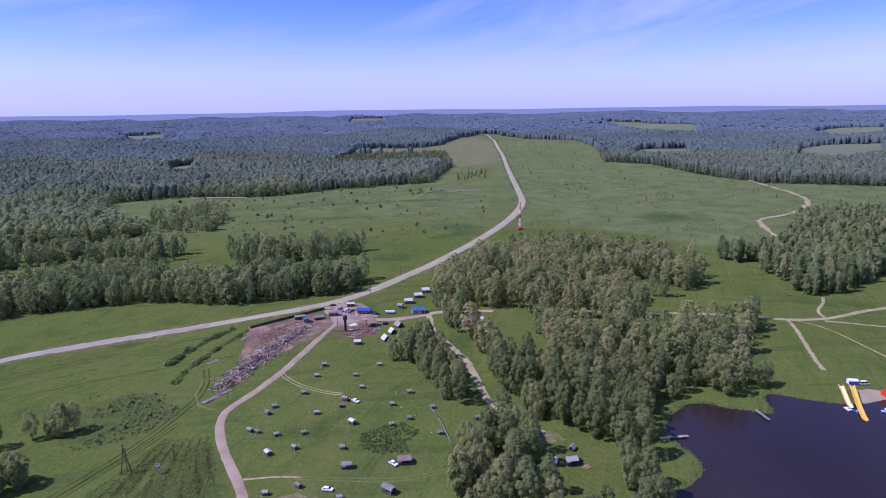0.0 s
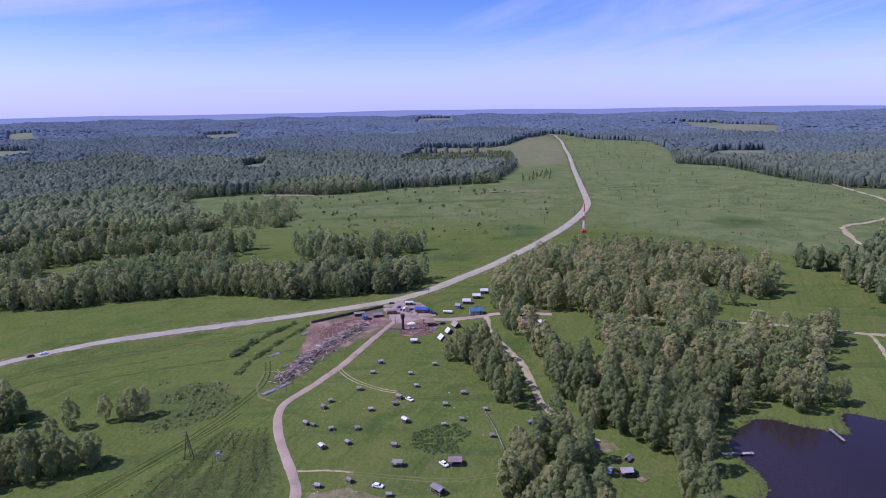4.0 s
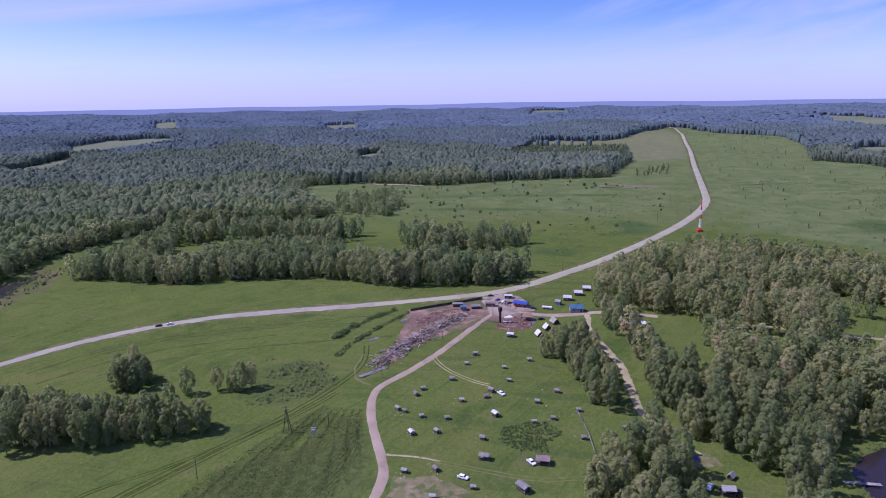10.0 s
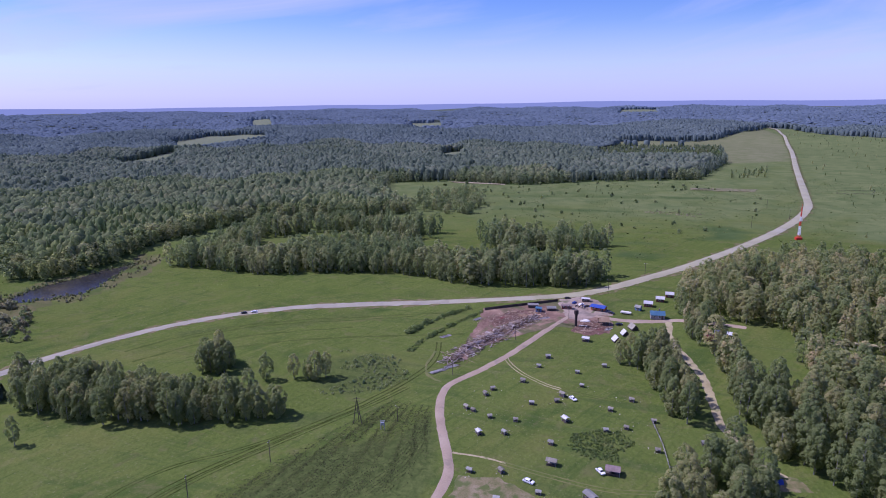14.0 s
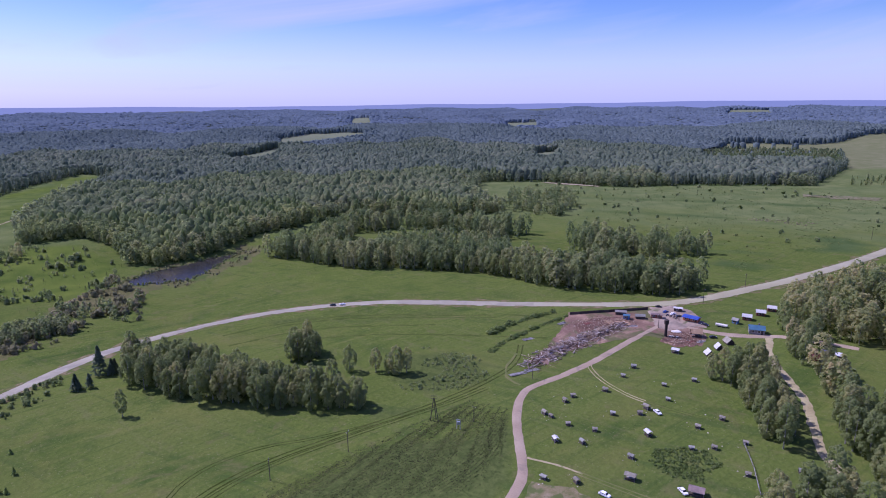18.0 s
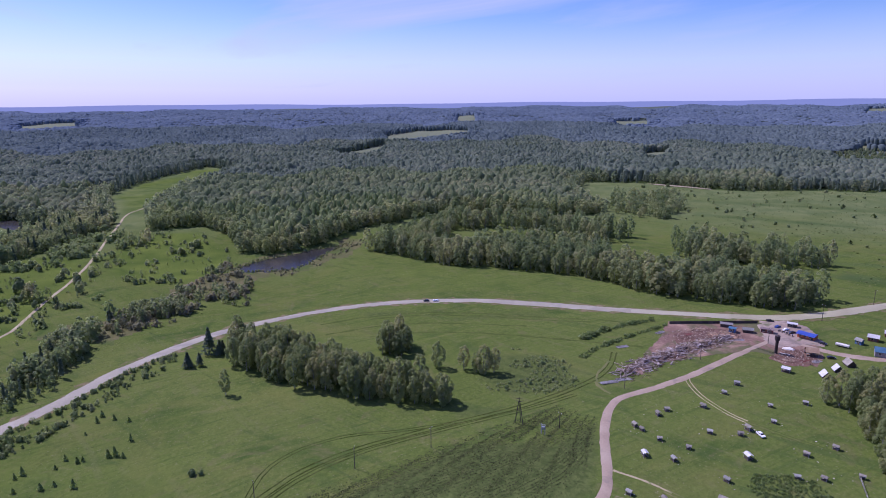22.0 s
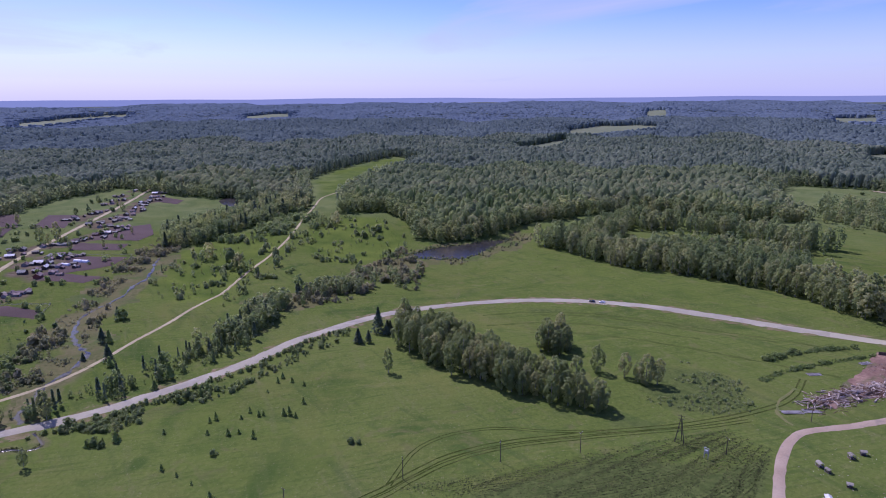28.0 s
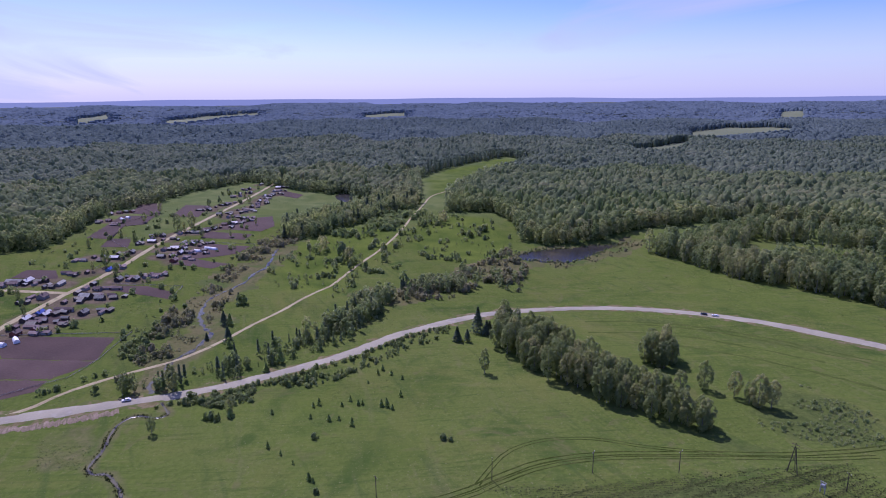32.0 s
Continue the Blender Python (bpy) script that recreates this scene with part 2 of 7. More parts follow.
DIRT.patches((0.096, 0.134, 0.031), 0.35, 0.58, 0.68, 0.7)
RUT = Mat("worn_rut", ((0.075, 0.105, 0.021), (0.120, 0.125, 0.035), (0.170, 0.150, 0.056)), 0.15, 1.5, 0.9, bump=0.3)
PLOUGH = Mat("tilled_soil", ((0.045, 0.027, 0.022), (0.062, 0.038, 0.031), (0.082, 0.052, 0.043)), 0.05, 1.2, 0.95, bump=0.6, objects=0.5)
YARD_M = Mat("trampled_sawdust_soil", ((0.104, 0.061, 0.040), (0.189, 0.115, 0.080), (0.340, 0.230, 0.153)), 0.10, 0.9, 0.95, bump=0.4)
YARD_M.patches((0.086, 0.093, 0.031), 0.07, 0.47, 0.58, 0.9)
SQUARE_M = Mat("trodden_pinkish_gravel", ((0.200, 0.150, 0.108), (0.275, 0.212, 0.158), (0.350, 0.282, 0.214)), 0.12, 1.2, 0.95, bump=0.3)
SQUARE_M.patches((0.150, 0.128, 0.098), 0.16, 0.50, 0.64, 0.7, 1.2).patches((0.088, 0.104, 0.036), 0.14, 0.60, 0.68, 0.8, 1.0)
SAND = Mat("beach_sand", ((0.240, 0.196, 0.119), (0.310, 0.258, 0.162), (0.370, 0.319, 0.204)), 0.2, 2.0, 0.9, bump=0.2)
BIRCH = Mat("birch_leaves", ((0.087, 0.104, 0.040), (0.122, 0.129, 0.054), (0.154, 0.145, 0.068), (0.196, 0.160, 0.095)), 0.15, 1.2, 0.7, bump=0, spec=0.12,
            island=0.18, objects=0.95, tint=0.9, fine_mix=0.4).leafy(2.0)
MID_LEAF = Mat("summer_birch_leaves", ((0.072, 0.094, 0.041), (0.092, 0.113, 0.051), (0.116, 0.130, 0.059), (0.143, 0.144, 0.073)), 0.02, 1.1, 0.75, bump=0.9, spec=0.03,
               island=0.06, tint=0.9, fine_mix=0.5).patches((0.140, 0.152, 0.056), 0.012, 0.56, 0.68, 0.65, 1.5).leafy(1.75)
# next two: birch leaves with air haze mixed into the colour, more when farther
HAZE_LEAF = Mat("haze_tinted_birch_leaves", ((0.066, 0.085, 0.045), (0.084, 0.103, 0.053), (0.102, 0.116, 0.061), (0.125, 0.129, 0.071)), 0.015, 0.9, 0.75, bump=0.9, spec=0.03,
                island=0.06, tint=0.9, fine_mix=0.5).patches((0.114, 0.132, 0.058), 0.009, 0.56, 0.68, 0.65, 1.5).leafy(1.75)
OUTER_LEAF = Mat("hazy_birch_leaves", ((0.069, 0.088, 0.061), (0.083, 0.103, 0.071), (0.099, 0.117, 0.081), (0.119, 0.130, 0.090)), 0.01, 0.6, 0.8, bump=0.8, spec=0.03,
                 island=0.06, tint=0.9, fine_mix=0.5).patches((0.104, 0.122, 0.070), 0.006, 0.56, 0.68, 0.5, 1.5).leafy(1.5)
SPRUCE = Mat("spruce_needles", ((0.045, 0.062, 0.035), (0.065, 0.088, 0.050), (0.088, 0.110, 0.062)), 0.3, 1.5, 0.7, bump=0, spec=0.2,
             island=0.5, objects=0.4, tint=0.5).leafy(1.2)
SEDGE = Mat("tall_sedge_leaves", ((0.082, 0.106, 0.040), (0.112, 0.134, 0.052), (0.150, 0.162, 0.078)), 0.1, 1.5, 0.75, bump=0, spec=0.08,
            island=0.25, tint=0.8).leafy(1.1)
OSIER = Mat("brownish_osier", ((0.099, 0.106, 0.056), (0.134, 0.132, 0.073), (0.179, 0.162, 0.099)), 0.05, 1.5, 0.8, bump=0, spec=0.05,
            island=0.3, tint=0.9).leafy(1.1)
WILLOW = Mat("pale_willow_leaves", ((0.088, 0.118, 0.044), (0.116, 0.145, 0.056), (0.146, 0.166, 0.072)), 0.1, 1.5, 0.75, bump=0, spec=0.08,
             island=0.25, tint=0.8).leafy(1.3)
NEEDLES = Mat("young_spruce_needles", ((0.109, 0.146, 0.041), (0.146, 0.186, 0.053), (0.189, 0.222, 0.068)), 0.3, 1.5, 0.7, bump=0, spec=0.1,
              island=0.4, objects=0.5).leafy(0.9)
SHRUB = Mat("willow_leaves", ((0.073, 0.097, 0.037), (0.099, 0.123, 0.048), (0.135, 0.146, 0.069)), 0.3, 1.5, 0.7, bump=0, spec=0.1,
            island=0.25, objects=0.6, tint=0.65).leafy(1.5)
HERB = Mat("nettle_leaves", ((0.048, 0.073, 0.021), (0.070, 0.099, 0.029), (0.106, 0.128, 0.046)), 0.3, 1.5, 0.7, bump=0, spec=0.1,
           island=0.3, tint=0.9).leafy(1.2)
# leaves of the far woods, shifted to blue-grey to stand in for air haze
FAR_HAZE_LEAF = Mat("haze_blue_leaves", ((0.074, 0.097, 0.092), (0.088, 0.113, 0.108), (0.103, 0.130, 0.123)), 0.006, 0.25, 0.85, bump=0.5, spec=0.0,
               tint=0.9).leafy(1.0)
FAR_HAZE_CANOPY = Mat("haze_blue_canopy", ((0.082, 0.108, 0.131), (0.095, 0.123, 0.149), (0.110, 0.139, 0.169)), 0.003, 0.08, 0.9, bump=0, spec=0, tint=0.9).leafy(1.0)
# backdrop ridge: emission replaces lighting and gives it the blue of hazy air
HAZE_HILL = Mat("haze_glow_hills", ((0.13, 0.17, 0.22), (0.15, 0.19, 0.24), (0.17, 0.21, 0.26)), 0.002, 0.02, 1.0, bump=0, spec=0)
glow = HAZE_HILL.nt.nodes.new("ShaderNodeEmission")
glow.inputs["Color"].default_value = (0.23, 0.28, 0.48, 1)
HAZE_HILL.nt.links.new(glow.outputs[0], HAZE_HILL.nt.nodes["Material Output"].inputs["Surface"])
BARK = Mat("birch_bark", ((0.09, 0.08, 0.07), (0.26, 0.25, 0.23), (0.44, 0.42, 0.39)), 1.2, 6.0, 0.8, stretch=(1, 1, 2.5))
DARK_BARK = Mat("dark_bark", ((0.06, 0.045, 0.035), (0.11, 0.085, 0.065), (0.16, 0.13, 0.10)), 1.0, 5.0, 0.9)
WOOD_GREY = Mat("weathered_wood", ((0.16, 0.145, 0.13), (0.25, 0.235, 0.22), (0.36, 0.34, 0.32)), 0.8, 6.0, 0.85, objects=0.8, stretch=(1, 6, 6))
WOOD_DARK = Mat("dark_plank_wood", ((0.045, 0.035, 0.030), (0.08, 0.062, 0.05), (0.13, 0.10, 0.08)), 0.8, 6.0, 0.85, objects=0.6)
WOOD_RED = Mat("red_stained_wood", ((0.14, 0.045, 0.035), (0.20, 0.065, 0.05), (0.27, 0.10, 0.075)), 0.6, 5.0, 0.8, objects=0.4)
WOOD_TAN = Mat("fresh_timber", ((0.26, 0.17, 0.10), (0.36, 0.25, 0.15), (0.46, 0.34, 0.22)), 0.6, 5.0, 0.8, objects=0.5)
SLATE = Mat("grey_slate_roof", ((0.156, 0.153, 0.135), (0.228, 0.224, 0.195), (0.336, 0.330, 0.285)), 0.4, 3.0, 0.8, objects=0.9)
OLD_PLANK = Mat("old_plank_roof", ((0.147, 0.133, 0.105), (0.216, 0.197, 0.155), (0.328, 0.300, 0.236)), 0.8, 6.0, 0.85, objects=0.8)
ROOF_PALE = Mat("pale_metal_roof", ((0.396, 0.387, 0.361), (0.516, 0.507, 0.482), (0.619, 0.611, 0.585)), 0.3, 2.0, 0.5, metal=0.1, objects=0.3)
ROOF_BLUE = Mat("blue_metal_roof", ((0.032, 0.064, 0.255), (0.045, 0.080, 0.315), (0.063, 0.104, 0.375)), 0.4, 3.0, 0.45, objects=0.3)
ROOF_TEAL = Mat("teal_metal_roof", ((0.042, 0.105, 0.160), (0.056, 0.135, 0.200), (0.077, 0.173, 0.240)), 0.4, 3.0, 0.5)
ROOF_BROWN = Mat("rusty_brown_roof", ((0.10, 0.07, 0.065), (0.16, 0.115, 0.105), (0.24, 0.18, 0.165)), 0.4, 3.0, 0.8, objects=0.8)
WALL_ORANGE = Mat("orange_painted_boards", ((0.36, 0.10, 0.045), (0.45, 0.14, 0.06), (0.52, 0.19, 0.09)), 0.5, 4.0, 0.7)
WALL_BLUE = Mat("blue_painted_boards", ((0.06, 0.13, 0.24), (0.09, 0.18, 0.32), (0.13, 0.23, 0.38)), 0.5, 4.0, 0.7)
WALL_WHITE = Mat("whitewashed_wall", ((0.522, 0.493, 0.425), (0.646, 0.614, 0.535), (0.731, 0.698, 0.612)), 0.5, 4.0, 0.8)
RED = Mat("red_paint", ((0.50, 0.035, 0.015), (0.62, 0.05, 0.02), (0.70, 0.08, 0.04)), 0.6, 4.0, 0.6)
WHITE = Mat("white_paint", ((0.70, 0.70, 0.70), (0.78, 0.78, 0.78), (0.82, 0.82, 0.82)), 0.6, 4.0, 0.5)
YELLOW_P = Mat("yellow_plastic", ((0.60, 0.36, 0.05), (0.68, 0.43, 0.07), (0.74, 0.50, 0.11)), 0.6, 4.0, 0.5)
RUST = Mat("dark_rusty_steel", ((0.030, 0.024, 0.024), (0.050, 0.038, 0.036), (0.085, 0.058, 0.050)), 0.5, 3.0, 0.7, metal=0.2)
CONCRETE = Mat("grey_concrete", ((0.30, 0.29, 0.28), (0.38, 0.37, 0.36), (0.46, 0.45, 0.44)), 0.6, 4.0, 0.85)
CAR_WHITE = Mat("white_car_paint", ((0.74, 0.74, 0.75), (0.79, 0.79, 0.80), (0.82, 0.82, 0.83)), 0.6, 4.0, 0.25, spec=0.5, bump=0)
CAR_DARK = Mat("dark_car_paint", ((0.020, 0.022, 0.028), (0.028, 0.030, 0.036), (0.038, 0.040, 0.048)), 0.6, 4.0, 0.25, spec=0.5, bump=0)
CAR_BLUE = Mat("blue_car_paint", ((0.02, 0.05, 0.20), (0.03, 0.07, 0.26), (0.04, 0.09, 0.31)), 0.6, 4.0, 0.25, spec=0.5, bump=0)
GLASS = Mat("dark_window_glass", ((0.012, 0.014, 0.018), (0.018, 0.020, 0.025), (0.025, 0.028, 0.034)), 1.0, 4.0, 0.08, spec=0.6, bump=0)
RUBBER = Mat("black_rubber", ((0.012, 0.012, 0.012), (0.02, 0.02, 0.02), (0.03, 0.03, 0.03)), 1.0, 6.0, 0.85, bump=0)
STEEL = Mat("galvanised_steel", ((0.40, 0.41, 0.43), (0.50, 0.51, 0.53), (0.58, 0.59, 0.61)), 1.0, 5.0, 0.45, metal=0.7, bump=0)
WATER = Mat("dark_lake_water", ((0.020, 0.014, 0.014), (0.025, 0.018, 0.018), (0.030, 0.022, 0.022)), 0.02, 0.8, 0.12, bump=0.10, spec=0.22)

POND_WATER = Mat("pale_pond_water", ((0.018, 0.019, 0.019), (0.034, 0.032, 0.028), (0.070, 0.062, 0.040)), 0.06, 0.8, 0.25, bump=0.15, spec=0.18)
MUDDY = Mat("muddy_creek_water", ((0.012, 0.012, 0.010), (0.024, 0.022, 0.017), (0.070, 0.060, 0.042)), 0.25, 1.2, 0.22, bump=0.25, spec=0.24)
MUDDY.patches((0.100, 0.090, 0.043), 0.12, 0.39, 0.50, 1.0, 1.5)


# ---- terrain ----
LAKE = ((175, 217), (147, 210), (123, 219), (117, 204), (107, 207), (90, 212), (75, 193), (79, 173), (70, 161), (61, 154),
        (62, 110), (120, 50), (300, 30), (340, 190), (230, 228))
POND = ((-388, 232), (-398, 252), (-397, 273), (-396, 306), (-394, 334), (-378, 303), (-361, 268), (-366, 244))
POND2 = ((-728, 164), (-746, 174), (-738, 185), (-705, 182), (-684, 174), (-680, 166), (-702, 162))
VALLEY_AXIS = ((-120, -90), (-164, -19), (-206, -20), (-222, -3), (-300, 9), (-384, 24), (-433, 58), (-529, 87), (-667, 156))
LAKE_Z = 1.3


def rounded(poly, per=4, wobble=0.6):
    """A closed outline through the corners, rounded and slightly uneven."""
    n, out = len(poly), []
    for i in range(n):
        p0, p1, p2, p3 = (np.array(poly[(i + k) % n], float) for k in (-1, 0, 1, 2))
        for j in range(per):
            t = j / per
            p = 0.5 * (2 * p1 + (p2 - p0) * t + (2 * p0 - 5 * p1 + 4 * p2 - p3) * t * t + (3 * p1 - p0 - 3 * p2 + p3) * t ** 3)
            out.append((p[0] + random.uniform(-wobble, wobble), p[1] + random.uniform(-wobble, wobble)))
    return tuple(out)


LAKE, POND = rounded(LAKE), rounded(POND, 4, 2.4)


def inside(poly, x, y):
    x, y = np.asarray(x, float), np.asarray(y, float)
    hit = np.zeros(x.shape, bool)
    for (ax, ay), (bx, by) in zip(poly, poly[1:] + poly[:1]):
        if ay == by:
            continue
        hit ^= ((ay > y) != (by > y)) & (x < (bx - ax) * (y - ay) / (by - ay) + ax)
    return hit


def away(line, x, y):
    x, y = np.asarray(x, float), np.asarray(y, float)
    best = np.full(x.shape, 1e9)
    for (ax, ay), (bx, by) in zip(line[:-1], line[1:]):
        ux, uy = bx - ax, by - ay
        t = np.clip(((x - ax) * ux + (y - ay) * uy) / (ux * ux + uy * uy), 0, 1)
        best = np.minimum(best, np.hypot(x - ax - t * ux, y - ay - t * uy))
    return best


def shore(poly, x, y):
    """Distance to the shore, positive on the water's side."""
    d = away(poly + poly[:1], x, y)
    return np.where(inside(poly, x, y), d, -d)


def smooth(a, b, v):
    t = np.clip((v - a) / (b - a), 0, 1)
    return t * t * (3 - 2 * t)


def land(x, y):
    z = -9 * np.exp(-((x + 355) ** 2 + (y - 242) ** 2) / (2 * 95.0 ** 2))
    z = z - 8 * np.exp(-away(VALLEY_AXIS, x, y) ** 2 / (2 * 90.0 ** 2))
    z = z + 4 * np.exp(-((x - 60) ** 2 + (y - 400) ** 2) / (2 * 170.0 ** 2))
    r = np.hypot(x, y)
    f = smooth(900, 2200, r) * (1 - 0.5 * smooth(3000, 4500, r))
    z = z + f * (9 * np.sin(x / 310 + 1.3) * np.cos(y / 420) + 8 * np.sin(x / 170 - y / 230 + 0.6) + 5 * np.cos(x / 95 + y / 120))
    z = z + 56 * smooth(2300, 5600, r)
    near = 1 - smooth(250, 700, r)
    return z + near * (0.35 * np.sin(x / 17 + 0.7) * np.cos(y / 23) + 0.25 * np.sin(x / 9.5 - y / 12))


POND_Z = float(land(np.array(-385.0), np.array(280.0))) - 0.3
POND2_Z = float(land(np.array(-720.0), np.array(170.0))) - 0.3


def terrain(x, y):
    x, y = np.asarray(x, float), np.asarray(y, float)
    z = land(x, y)
    for poly, level, reach in ((LAKE, LAKE_Z, 45.0), (POND, POND_Z, 30.0), (POND2, POND2_Z, 30.0)):
        cx, cy = sum(p[0] for p in poly) / len(poly), sum(p[1] for p in poly) / len(poly)
        if x.ndim and not np.any(np.hypot(x - cx, y - cy) < 400):
            continue
        d = shore(poly, x, y)
        w = smooth(-reach, -1.0, d)
        z = z * (1 - w) + (level + 0.35) * w - 2.2 * smooth(-1.5, 6.0, d)
    return z


def gz(x, y):
    return float(terrain(np.array([x]), np.array([y]))[0])


# ---- mesh helpers ----
def mesh_np(name, verts, faces, mats, tint=None, index=None, smooth_shade=False):
    """A mesh from arrays; faces all have the same number of corners."""
    me = bpy.data.meshes.new(name)
    verts, faces = np.asarray(verts, np.float32), np.asarray(faces, np.int32)
    n, k = faces.shape
    me.vertices.add(len(verts))
    me.vertices.foreach_set("co", verts.ravel())
    me.loops.add(n * k)
    me.loops.foreach_set("vertex_index", faces.ravel())
    me.polygons.add(n)
    me.polygons.foreach_set("loop_start", np.arange(0, n * k, k, dtype=np.int32))
    me.polygons.foreach_set("loop_total", np.full(n, k, np.int32))
    for m in (mats if isinstance(mats, (list, tuple)) else [mats]):
        me.materials.append(m.m)
    if index is not None:
        me.polygons.foreach_set("material_index", np.asarray(index, np.int32))
    if smooth_shade:
        me.polygons.foreach_set("use_smooth", np.ones(n, bool))
    if tint is not None:
        a = me.attributes.new("tint", "FLOAT", "FACE")
        a.data.foreach_set("value", np.asarray(tint, np.float32))
    me.update(calc_edges=True)
    return me


def part(name, bm, material, parent, label=""):
    """Links a bmesh as one mesh object under a thing or a part."""
    me = bpy.data.meshes.new(name)
    bm.to_mesh(me)
    bm.free()
    me.materials.append(material.m)
    ob = new(name, me)
    ob.parent = parent
    if label:
        tagged(ob, label)
    return ob


def part_np(name, verts, faces, material, parent, label="", smooth_shade=False):
    ob = new(name, mesh_np(name, verts, faces, material, smooth_shade=smooth_shade))
    ob.parent = parent
    if label:
        tagged(ob, label)
    return ob


def thing(name, x, y, rz=0, label="", category="", group="", z=None, kind=""):
    ob = new(name)
    ob.matrix_basis = pose(x, y, gz(x, y) if z is None else z, 0, 0, rz)
    return tagged(ob, label, category, group, kind)


def box(bm, x0, y0, z0, x1, y1, z1, bevel=0.0):
    r = bmesh.ops.create_cube(bm, size=1, matrix=Matrix.Translation(((x0 + x1) / 2, (y0 + y1) / 2, (z0 + z1) / 2))
                              @ Matrix.Diagonal((x1 - x0, y1 - y0, z1 - z0, 1)))
    if bevel:
        bmesh.ops.bevel(bm, geom=list({e for v in r["verts"] for e in v.link_edges}), offset=bevel, segments=1, affect="EDGES")
    return bm


def bx(x0, y0, z0, x1, y1, z1, bevel=0.0):
    return box(bmesh.new(), x0, y0, z0, x1, y1, z1, bevel)


def rod(bm, a, b, r0, r1=None, n=6):
    """A tapered rod from a to b."""
    a, b = Vector(a), Vector(b)
    r1 = r0 if r1 is None else r1
    q = (b - a).to_track_quat("Z", "Y").to_matrix().to_4x4()
    bmesh.ops.create_cone(bm, cap_ends=True, segments=n, radius1=r0, radius2=r1, depth=(b - a).length,
                          matrix=Matrix.Translation((a + b) / 2) @ q)
    return bm


def rd(a, b, r0, r1=None, n=6):
    return rod(bmesh.new(), a, b, r0, r1, n)


def spline(pts, step=4.0):
    """Points along a smooth line through pts."""
    pts = [np.array(p, float) for p in pts]
    ext = [2 * pts[0] - pts[1], *pts, 2 * pts[-1] - pts[-2]]
    out = []
    for i in range(1, len(ext) - 2):
        p0, p1, p2, p3 = ext[i - 1:i + 3]
        n = max(2, int(np.linalg.norm(p2 - p1) / step))
        for j in range(n):
            t = j / n
            out.append(0.5 * (2 * p1 + (p2 - p0) * t + (2 * p0 - 5 * p1 + 4 * p2 - p3) * t * t + (3 * p1 - p0 - 3 * p2 + p3) * t ** 3))
    out.append(pts[-1])
    return np.array(out)


def ribbon_arrays(pts, width, lift, step=4.0, ragged=0.0, crown=0.0, across=5, offset=0.0, seed=1):
    line = spline(pts, step)
    d = np.gradient(line, axis=0)
    d /= np.linalg.norm(d, axis=1)[:, None] + 1e-9
    side = np.stack([d[:, 1], -d[:, 0]], 1)
    rng = np.random.default_rng(seed)
    n = len(line)
    w = np.full((n, 2), width / 2) + ragged * (rng.random((n, 2)) - 0.5) * width
    u = np.linspace(-1, 1, across)
    half = np.where(u[None, :] < 0, w[:, :1], w[:, 1:])
    xy = line[:, None, :] + side[:, None, :] * (u[None, :] * half + offset)[:, :, None]
    r = np.hypot(xy[..., 0], xy[..., 1])
    z = terrain(xy[..., 0].ravel(), xy[..., 1].ravel()).reshape(r.shape)
    z = z + lift * (1 + np.maximum(r - 250, 0) / 300) + crown * (1 - u[None, :] ** 2)
    z[:, 0] -= lift * 0.9
    z[:, -1] -= lift * 0.9
    v = np.concatenate([xy, z[..., None]], -1).reshape(-1, 3)
    i, j = np.meshgrid(np.arange(n - 1), np.arange(across - 1), indexing="ij")
    a = (i * across + j).ravel()
    return v, np.stack([a, a + across, a + across + 1, a + 1], 1)[:, ::-1]


def ribbon(name, pts, width, material, label, category, lift=0.10, kind="structure", **kw):
    v, f = ribbon_arrays(pts, width, lift, **kw)
    return tagged(new(name, mesh_np(name, v, f, material, smooth_shade=True)), label, category, kind=kind)


def ruts(name, pts, label, material=RUT, gauge=1.5, width=0.45, lift=0.07, **kw):
    """A pair of wheel ruts in the grass."""
    v0, f0 = ribbon_arrays(pts, width, lift, across=3, offset=-gauge / 2, ragged=0.5, **kw)
    v1, f1 = ribbon_arrays(pts, width, lift, across=3, offset=gauge / 2, ragged=0.5, **kw)
    me = mesh_np(name, np.concatenate([v0, v1]), np.concatenate([f0, f1 + len(v0)]), material, smooth_shade=True)
    return tagged(new(name, me), label, "track", kind="structure")


